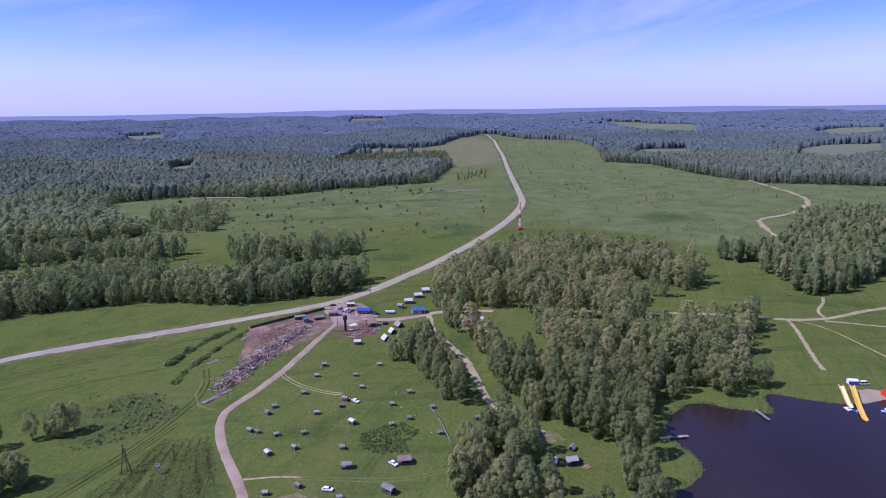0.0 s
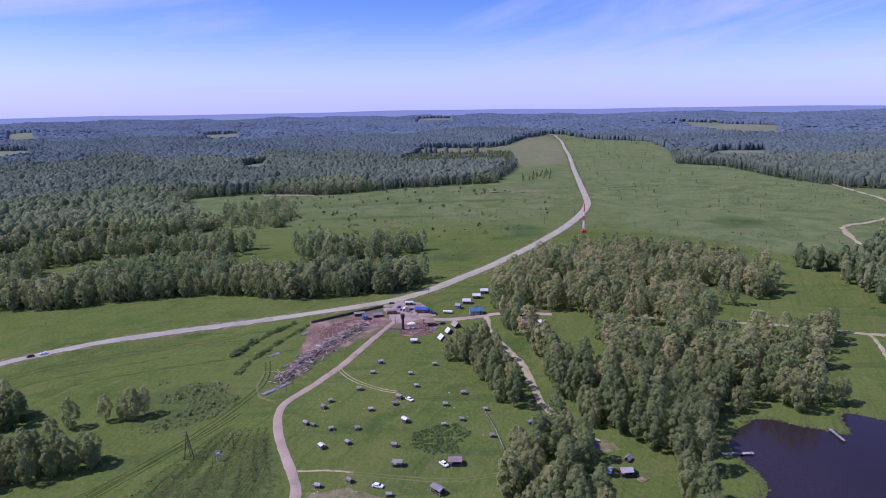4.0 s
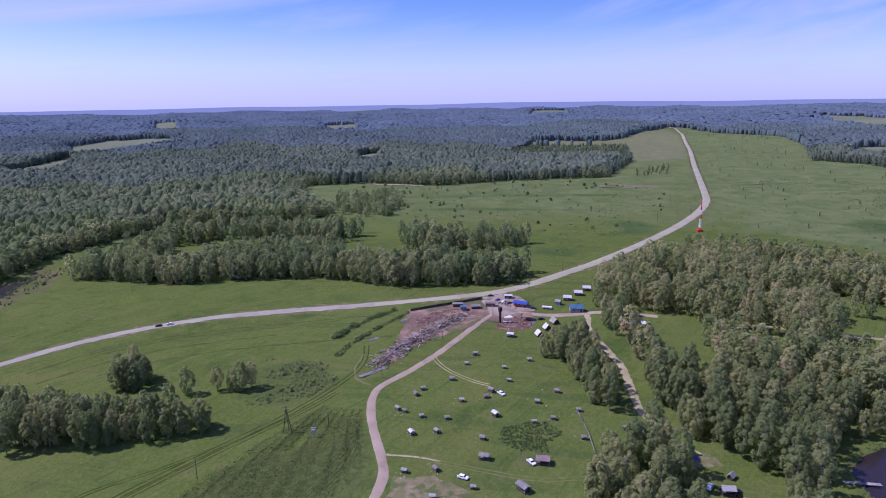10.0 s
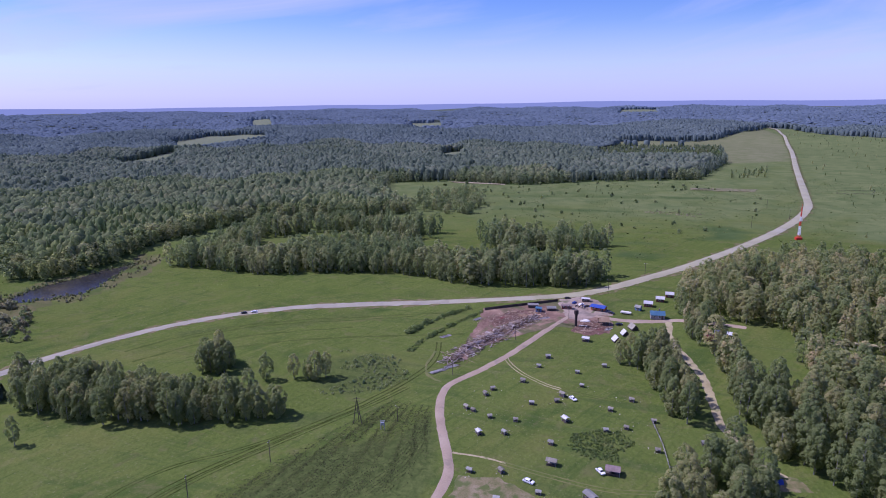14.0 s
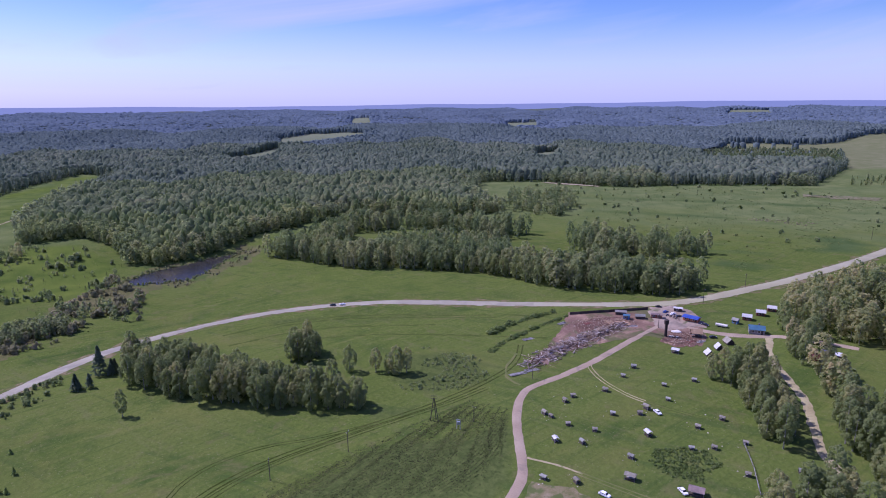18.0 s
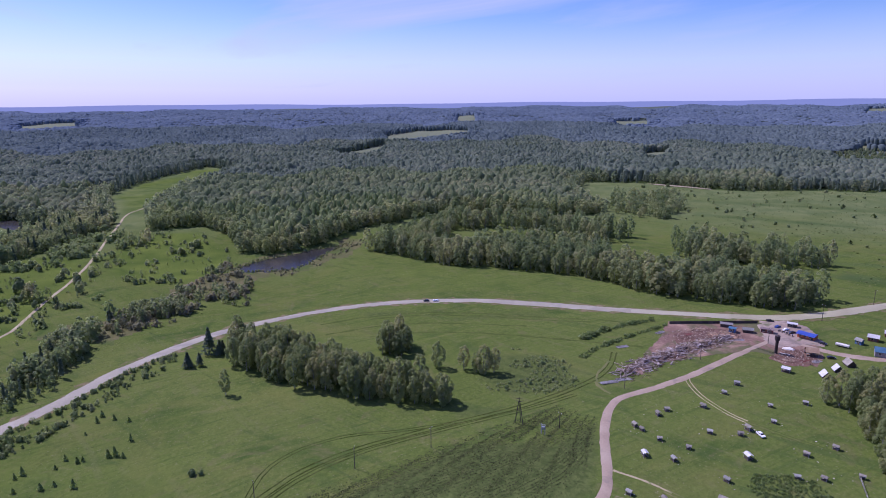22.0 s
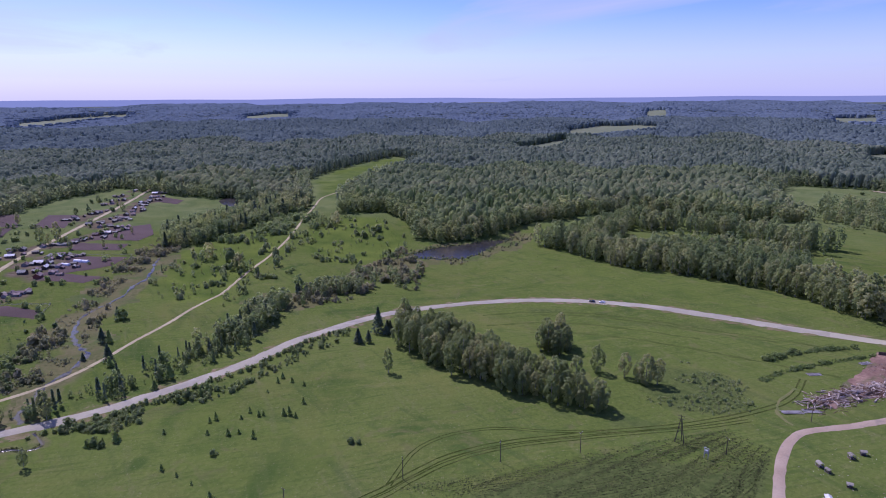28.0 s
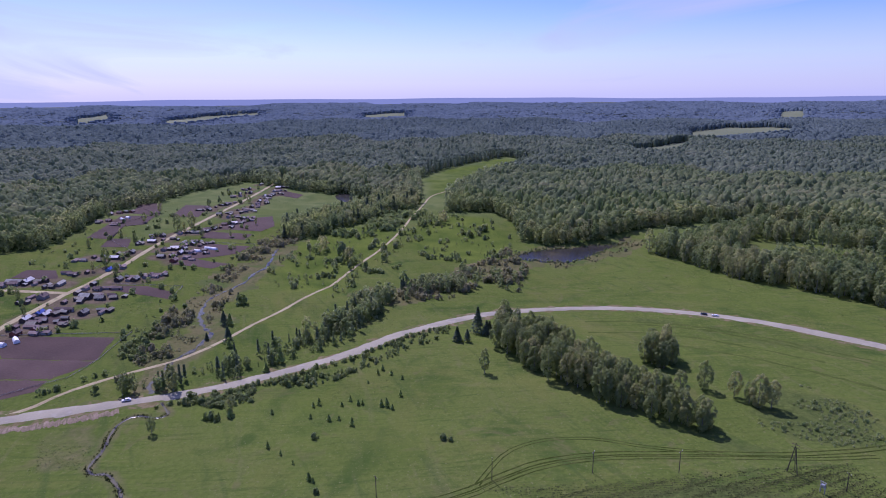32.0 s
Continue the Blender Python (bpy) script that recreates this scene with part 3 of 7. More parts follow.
def patch(name, poly, material, label, category, lift=0.10, cell=4.0, kind="structure", ragged=0.6):
    """A piece of other ground inside a polygon, laid on the terrain."""
    cx, cy = sum(p[0] for p in poly) / len(poly), sum(p[1] for p in poly) / len(poly)
    rim = []
    for (ax, ay), (bx_, by_) in zip(poly, poly[1:] + poly[:1]):
        n = max(1, int(math.hypot(bx_ - ax, by_ - ay) / cell))
        for i in range(n):
            rim.append((ax + (bx_ - ax) * i / n + random.uniform(-ragged, ragged), ay + (by_ - ay) * i / n + random.uniform(-ragged, ragged)))
    rim = np.array(rim)
    rings = max(2, int(max(math.hypot(p[0] - cx, p[1] - cy) for p in poly) / cell))
    n = len(rim)
    vs = [np.array([[cx, cy]])] + [np.array([cx, cy]) + (rim - [cx, cy]) * (k / rings) for k in range(1, rings + 1)]
    xy = np.concatenate(vs)
    r = np.hypot(xy[:, 0], xy[:, 1])
    z = terrain(xy[:, 0], xy[:, 1]) + lift * (1 + np.maximum(r - 250, 0) / 300)
    z[-n:] -= lift * 0.9
    faces = [(0, 1 + i, 1 + (i + 1) % n, 0) for i in range(n)]
    tri = np.array([(0, 1 + i, 1 + (i + 1) % n) for i in range(n)])
    quads = []
    for k in range(rings - 1):
        b = 1 + k * n
        quads += [(b + i, b + n + i, b + n + (i + 1) % n) for i in range(n)] + [(b + i, b + n + (i + 1) % n, b + (i + 1) % n) for i in range(n)]
    f = np.concatenate([tri, np.array(quads)]) if quads else tri
    v = np.column_stack([xy, z])
    me = mesh_np(name, v, f, material, smooth_shade=True)
    return tagged(new(name, me), label, category, kind=kind)


# ---- woods and clearings ----
OPEN_W = ((-300, -160), (-519, -136), (-526, -98), (-586, -87), (-676, -75), (-724, -29), (-787, 1), (-853, 72), (-778, 121), (-728, 168), (-650, 216),
          (-659, 249), (-798, 297), (-880, 368), (-966, 470), (-1023, 542), (-935, 545), (-845, 465), (-742, 352), (-645, 278), (-556, 243), (-537, 281), (-484, 281), (-432, 260),
          (-409, 265), (-400, 307), (-412, 349), (-414, 372), (-406, 399), (-403, 468), (-306, 515), (-200, 400), (0, -200))
OPEN_E = ((-306, 515), (-273, 557), (-365, 665), (-410, 763), (-335, 803), (-234, 796), (-156, 858), (-15, 930), (19, 1186), (2, 1595), (-240, 1661),
          (-262, 1751), (-2, 2022), (60, 2206), (145, 2506), (214, 2493), (291, 2352), (395, 2168), (396, 1588), (326, 1257), (396, 1197),
          (408, 985), (448, 868), (554, 824), (900, 700), (800, 100), (300, -300), (0, -200), (-200, 400))
BELT = ((-355, 327), (-313, 329), (-268, 324), (-226, 339), (-181, 348), (-153, 346), (-138, 337), (-108, 342), (-81, 348), (-61, 353),
        (-45, 362), (-51, 394), (-68, 428), (-61, 480), (-99, 470), (-159, 465), (-238, 485), (-332, 461), (-362, 436))
WOOD_E = ((-9, 325), (-5, 360), (9, 392), (30, 424), (48, 444), (72, 452), (112, 446), (146, 424), (170, 404), (166, 380), (146, 346),
          (120, 336), (113, 354), (103, 309), (98, 278), (133, 278), (159, 301), (146, 278), (119, 241), (124, 226), (106, 216), (98, 226),
          (83, 213), (70, 198), (62, 182), (60, 150), (54, 122), (30, 120), (4, 132), (2, 158), (3, 175), (13, 185), (24, 199), (20, 226), (18, 242), (13, 266))
STRIP = ((-24, 250), (-12, 246), (-6, 224), (0, 209), (9, 212), (7, 236), (5, 272), (3, 298), (-4, 302), (-8, 288), (-12, 264), (-22, 259))
GLADES = (((8, 325), (34, 318), (47, 279), (49, 246), (39, 238), (27, 253), (14, 267)), ((30, 194), (44, 192), (51, 176), (51, 138), (33, 138), (26, 182)),
          ((100, 372), (130, 366), (140, 345), (112, 340)), ((55, 300), (80, 296), (84, 270), (60, 272)))
WOOD_NE = ((203, 337), (209, 331), (235, 347), (274, 371), (420, 510), (420, 590), (357, 579), (319, 551), (300, 520), (257, 454), (219, 423), (195, 430), (199, 418), (211, 409), (207, 391), (207, 366))
GROVE = ((-230, 136), (-220, 137), (-191, 139), (-171, 146), (-152, 153), (-125, 168), (-131, 174), (-150, 169), (-184, 166), (-224, 164), (-258, 156))
CLUMP = ((-186, 184), (-171, 192), (-174, 200), (-191, 200))
CARR = ((-519, 77), (-512, 96), (-527, 119), (-545, 142), (-562, 165), (-592, 192), (-600, 222), (-625, 240), (-668, 214), (-664, 190), (-640, 168), (-612, 136), (-590, 110), (-575, 84))
FAR_OPEN = (((-1030, 830), (-1076, 918), (-1088, 951), (-1143, 1085), (-1010, 960), (-925, 855), (-880, 780), (-930, 760)),
            ((-1603, 1492), (-1661, 1709), (-1555, 1774), (-1441, 1763), (-1042, 1281), (-1067, 1244), (-1088, 1183), (-1076, 1112), (-1116, 1061)),
            ((-2491, 2921), (-2059, 2566), (-1576, 1972), (-1894, 2216)), ((-1476, 2910), (-1322, 3006), (-1093, 2492), (-1120, 2245)),
            ((-626, 4357), (-406, 4500), (-311, 3621), (-520, 3508)), ((871, 3446), (1081, 3477), (1180, 2912), (961, 2342), (717, 2010), (873, 3069)),
            ((887, 1555), (973, 1606), (1069, 1512), (829, 1169), (724, 1150), (677, 1196)), ((1471, 2495), (1630, 2536), (1674, 2379), (1365, 1937), (1233, 1998)),
            ((-3260, -496), (-3817, -431), (-3119, -344), (-3019, -460)), ((-3148, -130), (-3514, 55), (-3672, 336), (-3336, 306), (-2908, 47), (-2827, -106)),
            ((-3253, 834), (-3181, 1040), (-2951, 966), (-2763, 711)), ((-552, 1264), (-524, 1326), (-422, 1066), (-442, 1011)),
            ((622, 1576), (485, 1548), (413, 1399), (446, 1344), (523, 1325)))
PLANTATION = ((15, 1200), (2, 1595), (-230, 1650), (-260, 1500), (-200, 1200))
ROAD_LINE = ((157, 2507), (181, 2384), (158, 1770), (115, 1067), (100, 812), (93, 721), (76, 639), (52, 560), (23, 485), (-4, 425), (-25, 388),
             (-43, 358), (-59, 340), (-75, 329), (-98, 316), (-122, 306), (-149, 295), (-176, 282), (-205, 269), (-232, 251), (-253, 226),
             (-267, 197), (-274, 165), (-273, 133), (-264, 101), (-252, 73), (-245, 45), (-241, -4), (-240, -46), (-240, -80), (-243, -160))
FOREST_TRACK = ((-8, 312), (-6, 290), (-1, 276), (9, 253), (13, 231), (16, 217), (23, 204), (27, 196), (34, 191))
CROSS_TRACK = ((60, 314), (100, 311), (125, 308), (161, 303), (174, 299), (194, 299), (220, 310), (246, 320), (300, 345))


def woods(x, y):
    """Where trees grow close together."""
    w = ~(inside(OPEN_W, x, y) | inside(OPEN_E, x, y))
    for poly in FAR_OPEN:
        w &= ~inside(poly, x, y)
    w |= inside(BELT, x, y) | inside(WOOD_E, x, y) | inside(STRIP, x, y) | inside(WOOD_NE, x, y) | inside(GROVE, x, y)
    w |= inside(CLUMP, x, y) | inside(CARR, x, y)
    for poly in GLADES:
        w &= ~inside(poly, x, y)
    w &= ~inside(LAKE, x, y) & ~inside(POND2, x, y) & ~inside(POND, x, y)
    return w & (away(FOREST_TRACK, x, y) > 6.0) & (away(CROSS_TRACK, x, y) > 3.5) & (away(ROAD_LINE[:12], x, y) > 12)


FIELD_E = ((110, 560), (130, 1000), (165, 1750), (150, 2480), (214, 2493), (395, 2168), (396, 1588), (326, 1257), (396, 1197), (430, 985),
           (554, 824), (480, 560), (300, 470), (200, 470), (160, 520))
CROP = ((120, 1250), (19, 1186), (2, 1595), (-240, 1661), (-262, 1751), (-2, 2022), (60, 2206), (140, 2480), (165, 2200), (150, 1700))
HILL_CLEARING = ((-665, 255), (-798, 297), (-880, 368), (-966, 470), (-1023, 542), (-935, 545), (-845, 465), (-742, 352), (-645, 278))
BOG_LAND = ((-262, -18), (-285, -8), (-300, -6), (-330, -4), (-378, 4), (-430, 25), (-500, 62), (-540, 90), (-500, 95), (-440, 62), (-385, 34), (-330, 22), (-300, 18))
BOG_B = ((-300, 110), (-330, 135), (-350, 190), (-370, 230), (-345, 270), (-372, 330), (-400, 350), (-405, 230), (-360, 150), (-340, 100))
UPPER_MEADOW = ((-262, 240), (-285, 260), (-330, 270), (-352, 318), (-300, 318), (-230, 326), (-140, 326), (-100, 322), (-170, 292), (-230, 262))
HILLSIDE = ((-507, 188), (-545, 242), (-514, 270), (-443, 257), (-380, 223), (-391, 194), (-400, 171), (-446, 164))
SLOPE = ((-421, 52), (-541, 98), (-548, 141), (-526, 178), (-446, 164), (-398, 115), (-338, 87), (-364, 57))
WET_LAND = (((-4, 572), (23, 587), (37, 562), (30, 522), (6, 514)), ((190, 604), (225, 642), (252, 618), (235, 574), (195, 567)), ((-77, 483), (-25, 492), (-25, 482), (-77, 470)),
            ((-52, 449), (-22, 454), (-22, 446), (-52, 440)), ((-200, 620), (-80, 640), (-60, 632), (-80, 622), (-200, 604)), ((-240, 700), (-120, 735), (0, 760), (0, 744), (-120, 716), (-240, 684)))
HOUSES_A = ((-431, -99, 3), (-430, -92, 2), (-432, -83, 4), (-423, -73, 3), (-395, -77, 1), (-382, -64, 4), (-389, -54, 0), (-406, -50, 1), (-385, -46, 0), (-361, -69, 2), (-354, -77, 2), (-348, -70, 4), (-360, -51, 0),
            (-479, -48, 2), (-485, -62, 4), (-494, -38, 0), (-424, -40, 0), (-422, -30, 0), (-428, -21, 1), (-528, -26, 2), (-549, -19, 0), (-557, -6, 1), (-464, -8, 6), (-477, -17, 0))
HOUSES_B = ((-499, -16, 1), (-502, -8, 2), (-487, -4, 2), (-519, -2, 3), (-515, 5, 2), (-625, -68, 6), (-668, -52, 6), (-665, -63, 6), (-558, 8, 3), (-569, 17, 1), (-576, 28, 4), (-662, 20, 0), (-636, 29, 0), (-691, 38, 0),
            (-592, 41, 2), (-613, 50, 0), (-650, 55, 1), (-674, 63, 0), (-707, 74, 2), (-739, 83, 2), (-793, 105, 2))
HOUSES_C = ((-749, 94, 0), (-793, 70, 0), (-825, 87, 3), (-747, 56, 1), (-764, 69, 0), (-343, -79, 4), (-334, -77, 6), (-337, -69, 6), (-311, -90, 2), (-601, 49, 4), (-622, 37, 1), (-642, 41, 4), (-658, 48, 4), (-692, 71, 1),
            (-722, 77, 4), (-588, 32, 6), (-362, -72, 5), (-448, -48, 5), (-533, -18, 4), (-445, -61, 4), (-508, 10, 4), (-483, 6, 4), (-772, 98, 3), (-702, 48, 4), (-678, 27, 4), (-612, -57, 4))
CREEK_LINE = ((-150, -20), (-170, -14), (-187, -19), (-190, -24), (-194, -26), (-199, -25), (-206, -23), (-215, -22), (-223, -20), (-227, -16), (-226, -12), (-223, -8), (-224, -3), (-236, -6))
BOG_CREEK = ((-246, -11), (-256, -11), (-268, -6), (-277, -4), (-287, 5), (-304, 13), (-312, 13), (-330, 9), (-347, 10), (-358, 12), (-370, 14), (-383, 26), (-398, 36), (-419, 45), (-433, 54), (-470, 64), (-497, 72))
POND_SIDE = ((-378, 242), (-346, 243), (-348, 272), (-364, 308), (-374, 345), (-398, 353), (-394, 317), (-384, 290))
TUSSOCKS = ((-198, -44), (-226, -44), (-228, -27), (-214, -26), (-195, -28))
LOW_SLOPE = ((-236, -40), (-232, 60), (-205, 110), (-150, 90), (-130, 20), (-150, -40))
ROUGH_LAND = ((((-118, 100), (-107, 145), (-101, 157), (-84, 169), (-79, 190), (-70, 176), (-62, 157), (-60, 140), (-75, 100)), 1.0), (((-148, 214), (-125, 232), (-106, 224), (-97, 206), (-114, 187), (-133, 190)), 0.7),
              (((-128, 166), (-111, 182), (-108, 174), (-119, 161)), 0.7), (((-142, 156), (-127, 166), (-128, 154), (-140, 147)), 0.5), (((-242, 221), (-221, 240), (-211, 237), (-228, 214)), 0.7),
              (((-197, 240), (-160, 284), (-146, 274), (-188, 236)), 0.55), (((-345, -21), (-341, 2), (-304, 5), (-279, -7), (-270, -25), (-284, -32), (-315, -28)), 0.55))


def build_ground():
    az = np.concatenate([np.linspace(-45, 112, 440), np.linspace(112, 315, 60)[1:-1]])
    rad = np.concatenate([[1.0, 25, 50, 75, 95], np.geomspace(110, 900, 190), np.geomspace(900, 4960, 190)[1:]])
    a = np.radians(az)
    x = -np.sin(a)[:, None] * rad[None, :]
    y = np.cos(a)[:, None] * rad[None, :]
    z = terrain(x.ravel(), y.ravel())
    na, nr = x.shape
    v = np.column_stack([x.ravel(), y.ravel(), z])
    i, j = np.meshgrid(np.arange(na), np.arange(nr - 1), indexing="ij")
    p = (i * nr + j).ravel()
    q = (((i + 1) % na) * nr + j).ravel()
    f = np.stack([p, q, q + 1, p + 1], 1)[:, ::-1]
    cx, cy = v[f].mean(1)[:, 0], v[f].mean(1)[:, 1]
    jx = cx + 6 * np.sin(cy / 13) + 4 * np.sin(cx / 5 + cy / 7)
    jy = cy + 6 * np.sin(cx / 11 + 2) + 4 * np.cos(cx / 6 - cy / 5)
    r = np.hypot(cx, cy)
    idx = np.zeros(len(f), np.int32)
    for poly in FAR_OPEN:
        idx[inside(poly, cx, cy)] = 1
    idx[inside(BOG_LAND, jx, jy) | inside(BOG_B, jx, jy)] = 2
    w = woods(cx, cy)
    idx[w & (r > 480) & ~inside(BELT, cx, cy)] = 3
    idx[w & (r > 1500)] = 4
    me = mesh_np("ground", v, f, [MEADOW, YELLOW, BOG, FLOOR, FLOOR_FAR_HAZE], index=idx, smooth_shade=True)
    vx, vy, vr = v[:, 0], v[:, 1], np.hypot(v[:, 0], v[:, 1])
    # second term is painted air haze: the meadow pales with distance
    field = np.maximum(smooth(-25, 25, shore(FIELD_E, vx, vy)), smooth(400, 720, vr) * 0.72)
    field = np.maximum(field, smooth(-15, 10, shore(HILL_CLEARING, vx, vy)))
    lush = np.zeros(len(vx))
    for poly, k in ((HILLSIDE, 1.0), (UPPER_MEADOW, 0.4), (SLOPE, 0.7), (LOW_SLOPE, 0.3), (HILL_CLEARING, 0.6)):
        lush = np.maximum(lush, k * smooth(-12, 18, shore(poly, vx, vy)))
    wet = np.zeros(len(vx))
    for poly in WET_LAND:
        wet = np.maximum(wet, smooth(-16, 14, shore(poly, vx, vy)))
    rough = np.zeros(len(vx))
    for poly, k in ROUGH_LAND:
        rough = np.maximum(rough, k * smooth(-4, 6, shore(poly, vx, vy)))
    sedge = 0.95 * smooth(13, 3, away(BOG_CREEK, vx, vy)) * (vx < -244)
    sedge = np.maximum(sedge, 0.55 * smooth(-6, 6, shore(TUSSOCKS, vx, vy)))
    sedge = np.maximum(sedge, 0.6 * smooth(5, 1.2, away(CREEK_LINE, vx, vy)))
    sedge = np.maximum(sedge, 0.7 * smooth(-6, 8, shore(POND_SIDE, vx, vy)))
    trodden = np.zeros(len(vx))
    for x, y, k in HOUSES_A + HOUSES_B + HOUSES_C:
        trodden = np.maximum(trodden, 0.85 * smooth(16, 5, np.hypot(vx - x, vy - y)))
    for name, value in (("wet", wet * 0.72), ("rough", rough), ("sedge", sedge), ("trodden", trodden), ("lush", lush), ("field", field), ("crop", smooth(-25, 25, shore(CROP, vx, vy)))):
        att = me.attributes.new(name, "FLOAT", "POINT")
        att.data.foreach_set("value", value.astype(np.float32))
    return tagged(new("ground", me), "rolling green meadows and forest floor reaching the horizon", "ground", kind="structure")


build_ground()


def water_sheet(name, poly, level, label, water=WATER):
    cx, cy = sum(p[0] for p in poly) / len(poly), sum(p[1] for p in poly) / len(poly)
    bm = bmesh.new()
    vs = [bm.verts.new((cx + (p[0] - cx) * 1.02, cy + (p[1] - cy) * 1.02, level)) for p in poly]
    bmesh.ops.triangle_fill(bm, use_beauty=True, edges=[bm.edges.new((vs[i], vs[(i + 1) % len(vs)])) for i in range(len(vs))])
    me = bpy.data.meshes.new(name)
    bm.to_mesh(me)
    bm.free()
    me.materials.append(water.m)
    return tagged(new(name, me), label, "water", kind="structure")


water_sheet("lake", LAKE, LAKE_Z, "dark blue still lake with grassy banks")
water_sheet("pond", POND, POND_Z, "narrow dark pond in a boggy hollow", POND_WATER)
water_sheet("pond", POND2, POND2_Z, "small pale pond among trees", POND_WATER)
ribbon("creek", CREEK_LINE, 1.15, MUDDY, "narrow dark winding creek in the grass", "water", lift=0.09, ragged=0.5, step=1.5)
ribbon("creek", BOG_CREEK[:12], 1.9, MUDDY, "creek pooling between boggy banks", "water", lift=0.09, ragged=1.2, step=2.5)
ribbon("creek", BOG_CREEK[11:], 1.7, MUDDY, "creek winding through the bog", "water", lift=0.12, ragged=1.2, step=3)

SCARP = Mat("eroded_pinkish_bank", ((0.12, 0.095, 0.060), (0.20, 0.150, 0.10), (0.29, 0.225, 0.16)), 0.3, 1.5, 0.95, bump=0.6)
SCARP.streaks((0.115, 0.10, 0.050), 8, 6.0, 0.7, 0.50, 0.60, 0.8)
DRY = Mat("dry_bleached_grass", ((0.10, 0.105, 0.032), (0.17, 0.145, 0.068), (0.26, 0.21, 0.13)), 0.3, 2.0, 0.95, bump=0.4)
DRY.patches((0.075, 0.100, 0.022), 0.25, 0.48, 0.58, 0.9)
RUT_DARK = Mat("dark_rut", ((0.027, 0.040, 0.009), (0.042, 0.057, 0.013), (0.080, 0.087, 0.027)), 0.2, 0.8, 0.95, bump=0.3, spec=0.0)
OLD_RUT = Mat("old_rut_grass", ((0.050, 0.070, 0.017), (0.068, 0.090, 0.022), (0.105, 0.118, 0.036)), 0.1, 0.8, 0.95, bump=0.3, spec=0.0)

# roads and tracks
ribbon("road_verge", ROAD_LINE, 11.0, VERGE_M, "worn sandy verge along the road's edges", "verge", lift=0.12, crown=0.04, ragged=0.5, step=4)
ribbon("main_road", ROAD_LINE[:16], 7.8, ROAD_M, "long pale sandy-grey worn road curving through meadows", "road", lift=0.22, crown=0.08, ragged=0.06, step=4)
ribbon("main_road", ROAD_LINE[15:], 7.8, ASPHALT, "grey worn asphalt road curving down the valley", "road", lift=0.22, crown=0.08, ragged=0.06, step=4)
ribbon("side_road", ((-52, 326), (-54, 312), (-56, 300), (-61, 279), (-67.5, 251), (-75, 229), (-81.5, 214), (-81, 204), (-76, 190), (-69.5, 178), (-63, 167), (-58.5, 157), (-57, 140), (-58, 110)),
       3.2, GRAVEL, "narrow pinkish gravel road bending past the camping field", "road", lift=0.14, ragged=0.12, step=2.5)
ribbon("lane", ((-54, 311), (-38, 307), (-26, 307), (-14, 311), (-4, 316), (10, 317), (26, 315)), 4.2, GRAVEL, "gravel lane between the roadside stalls", "road", lift=0.12, ragged=0.15, step=2.5)
ruts("field_track", ((-69, 245), (-67, 241), (-62, 235), (-57, 230.5), (-52, 227), (-46, 223.5), (-40, 222)), "pale twin wheel ruts through short grass", DIRT, width=0.42)
ruts("field_track", ((-40, 222), (-36, 221.5), (-28, 221), (-12, 221)), "faint twin wheel ruts through short grass", OLD_RUT, width=0.35)
ribbon("field_track", ((-62, 169), (-56, 169.5), (-50, 169.8), (-44, 169)), 0.9, DIRT, "pale sandy footpath leaving the gravel road", "track", lift=0.08, ragged=0.4, step=2)
ruts("field_track", ((-46, 169), (-30, 167), (-13, 167), (3, 172)), "faint twin wheel ruts through short grass")
ribbon("forest_track", FOREST_TRACK, 3.1, DIRT, "sandy dirt track winding between birch trees", "track", lift=0.10, ragged=0.25, step=2)
ribbon("dirt_track", CROSS_TRACK, 3.0, DIRT, "sandy dirt track crossing the meadow", "track", lift=0.10, ragged=0.25, step=3)
ribbon("dirt_track", ((174, 299), (171, 286), (165, 268), (159, 250), (156, 238)), 1.8, DIRT, "worn sandy track down to the lake", "track", lift=0.08, ragged=0.4, step=1.5)
ribbon("dirt_track", ((178, 297), (186, 284), (190, 263), (192, 240)), 0.9, DIRT, "thin pale footpath across the meadow", "track", lift=0.08, ragged=0.4, step=2)
ribbon("dirt_track", ((191, 296), (220, 286), (260, 272)), 1.8, DIRT, "sandy side track across the meadow", "track", lift=0.08, ragged=0.4, step=3)
ribbon("dirt_track", ((194, 301), (195, 307), (198, 313), (207, 324), (213, 334)), 1.6, DIRT, "sandy track entering the wood", "track", lift=0.09, ragged=0.2, step=1.5)
ribbon("far_trail", ((450, 930), (441, 866), (431, 752), (402, 677), (344, 612), (305, 587), (285, 538), (271, 478)), 5.0, DIRT, "eroded reddish earth trail over the fields", "track", lift=0.2, ragged=0.8, step=7)
ribbon("village_street", ((-305, -99), (-348, -85), (-399, -67), (-457, -42), (-546, -12), (-668, 38), (-796, 91), (-842, 109)), 3.9, DIRT, "straight sandy village street", "road", lift=0.15, ragged=0.15, step=5)
ribbon("village_street", ((-403, -67), (-410, -85), (-417, -105), (-430, -143)), 4.5, DIRT, "sandy side street of the village", "road", lift=0.15, ragged=0.15, step=4)
ribbon("valley_track", ((-240, -75), (-246, -55), (-257, -43), (-270, -24), (-280, 2), (-297, 20), (-324, 45), (-361, 80), (-374, 92), (-406, 111), (-425, 125), (-462, 151), (-505, 178), (-546, 200), (-589, 224), (-620, 241), (-663, 266), (-700, 310), (-800, 380)),
       2.2, DIRT, "pale dirt track climbing through the valley meadow", "track", lift=0.12, ragged=0.2, step=4)
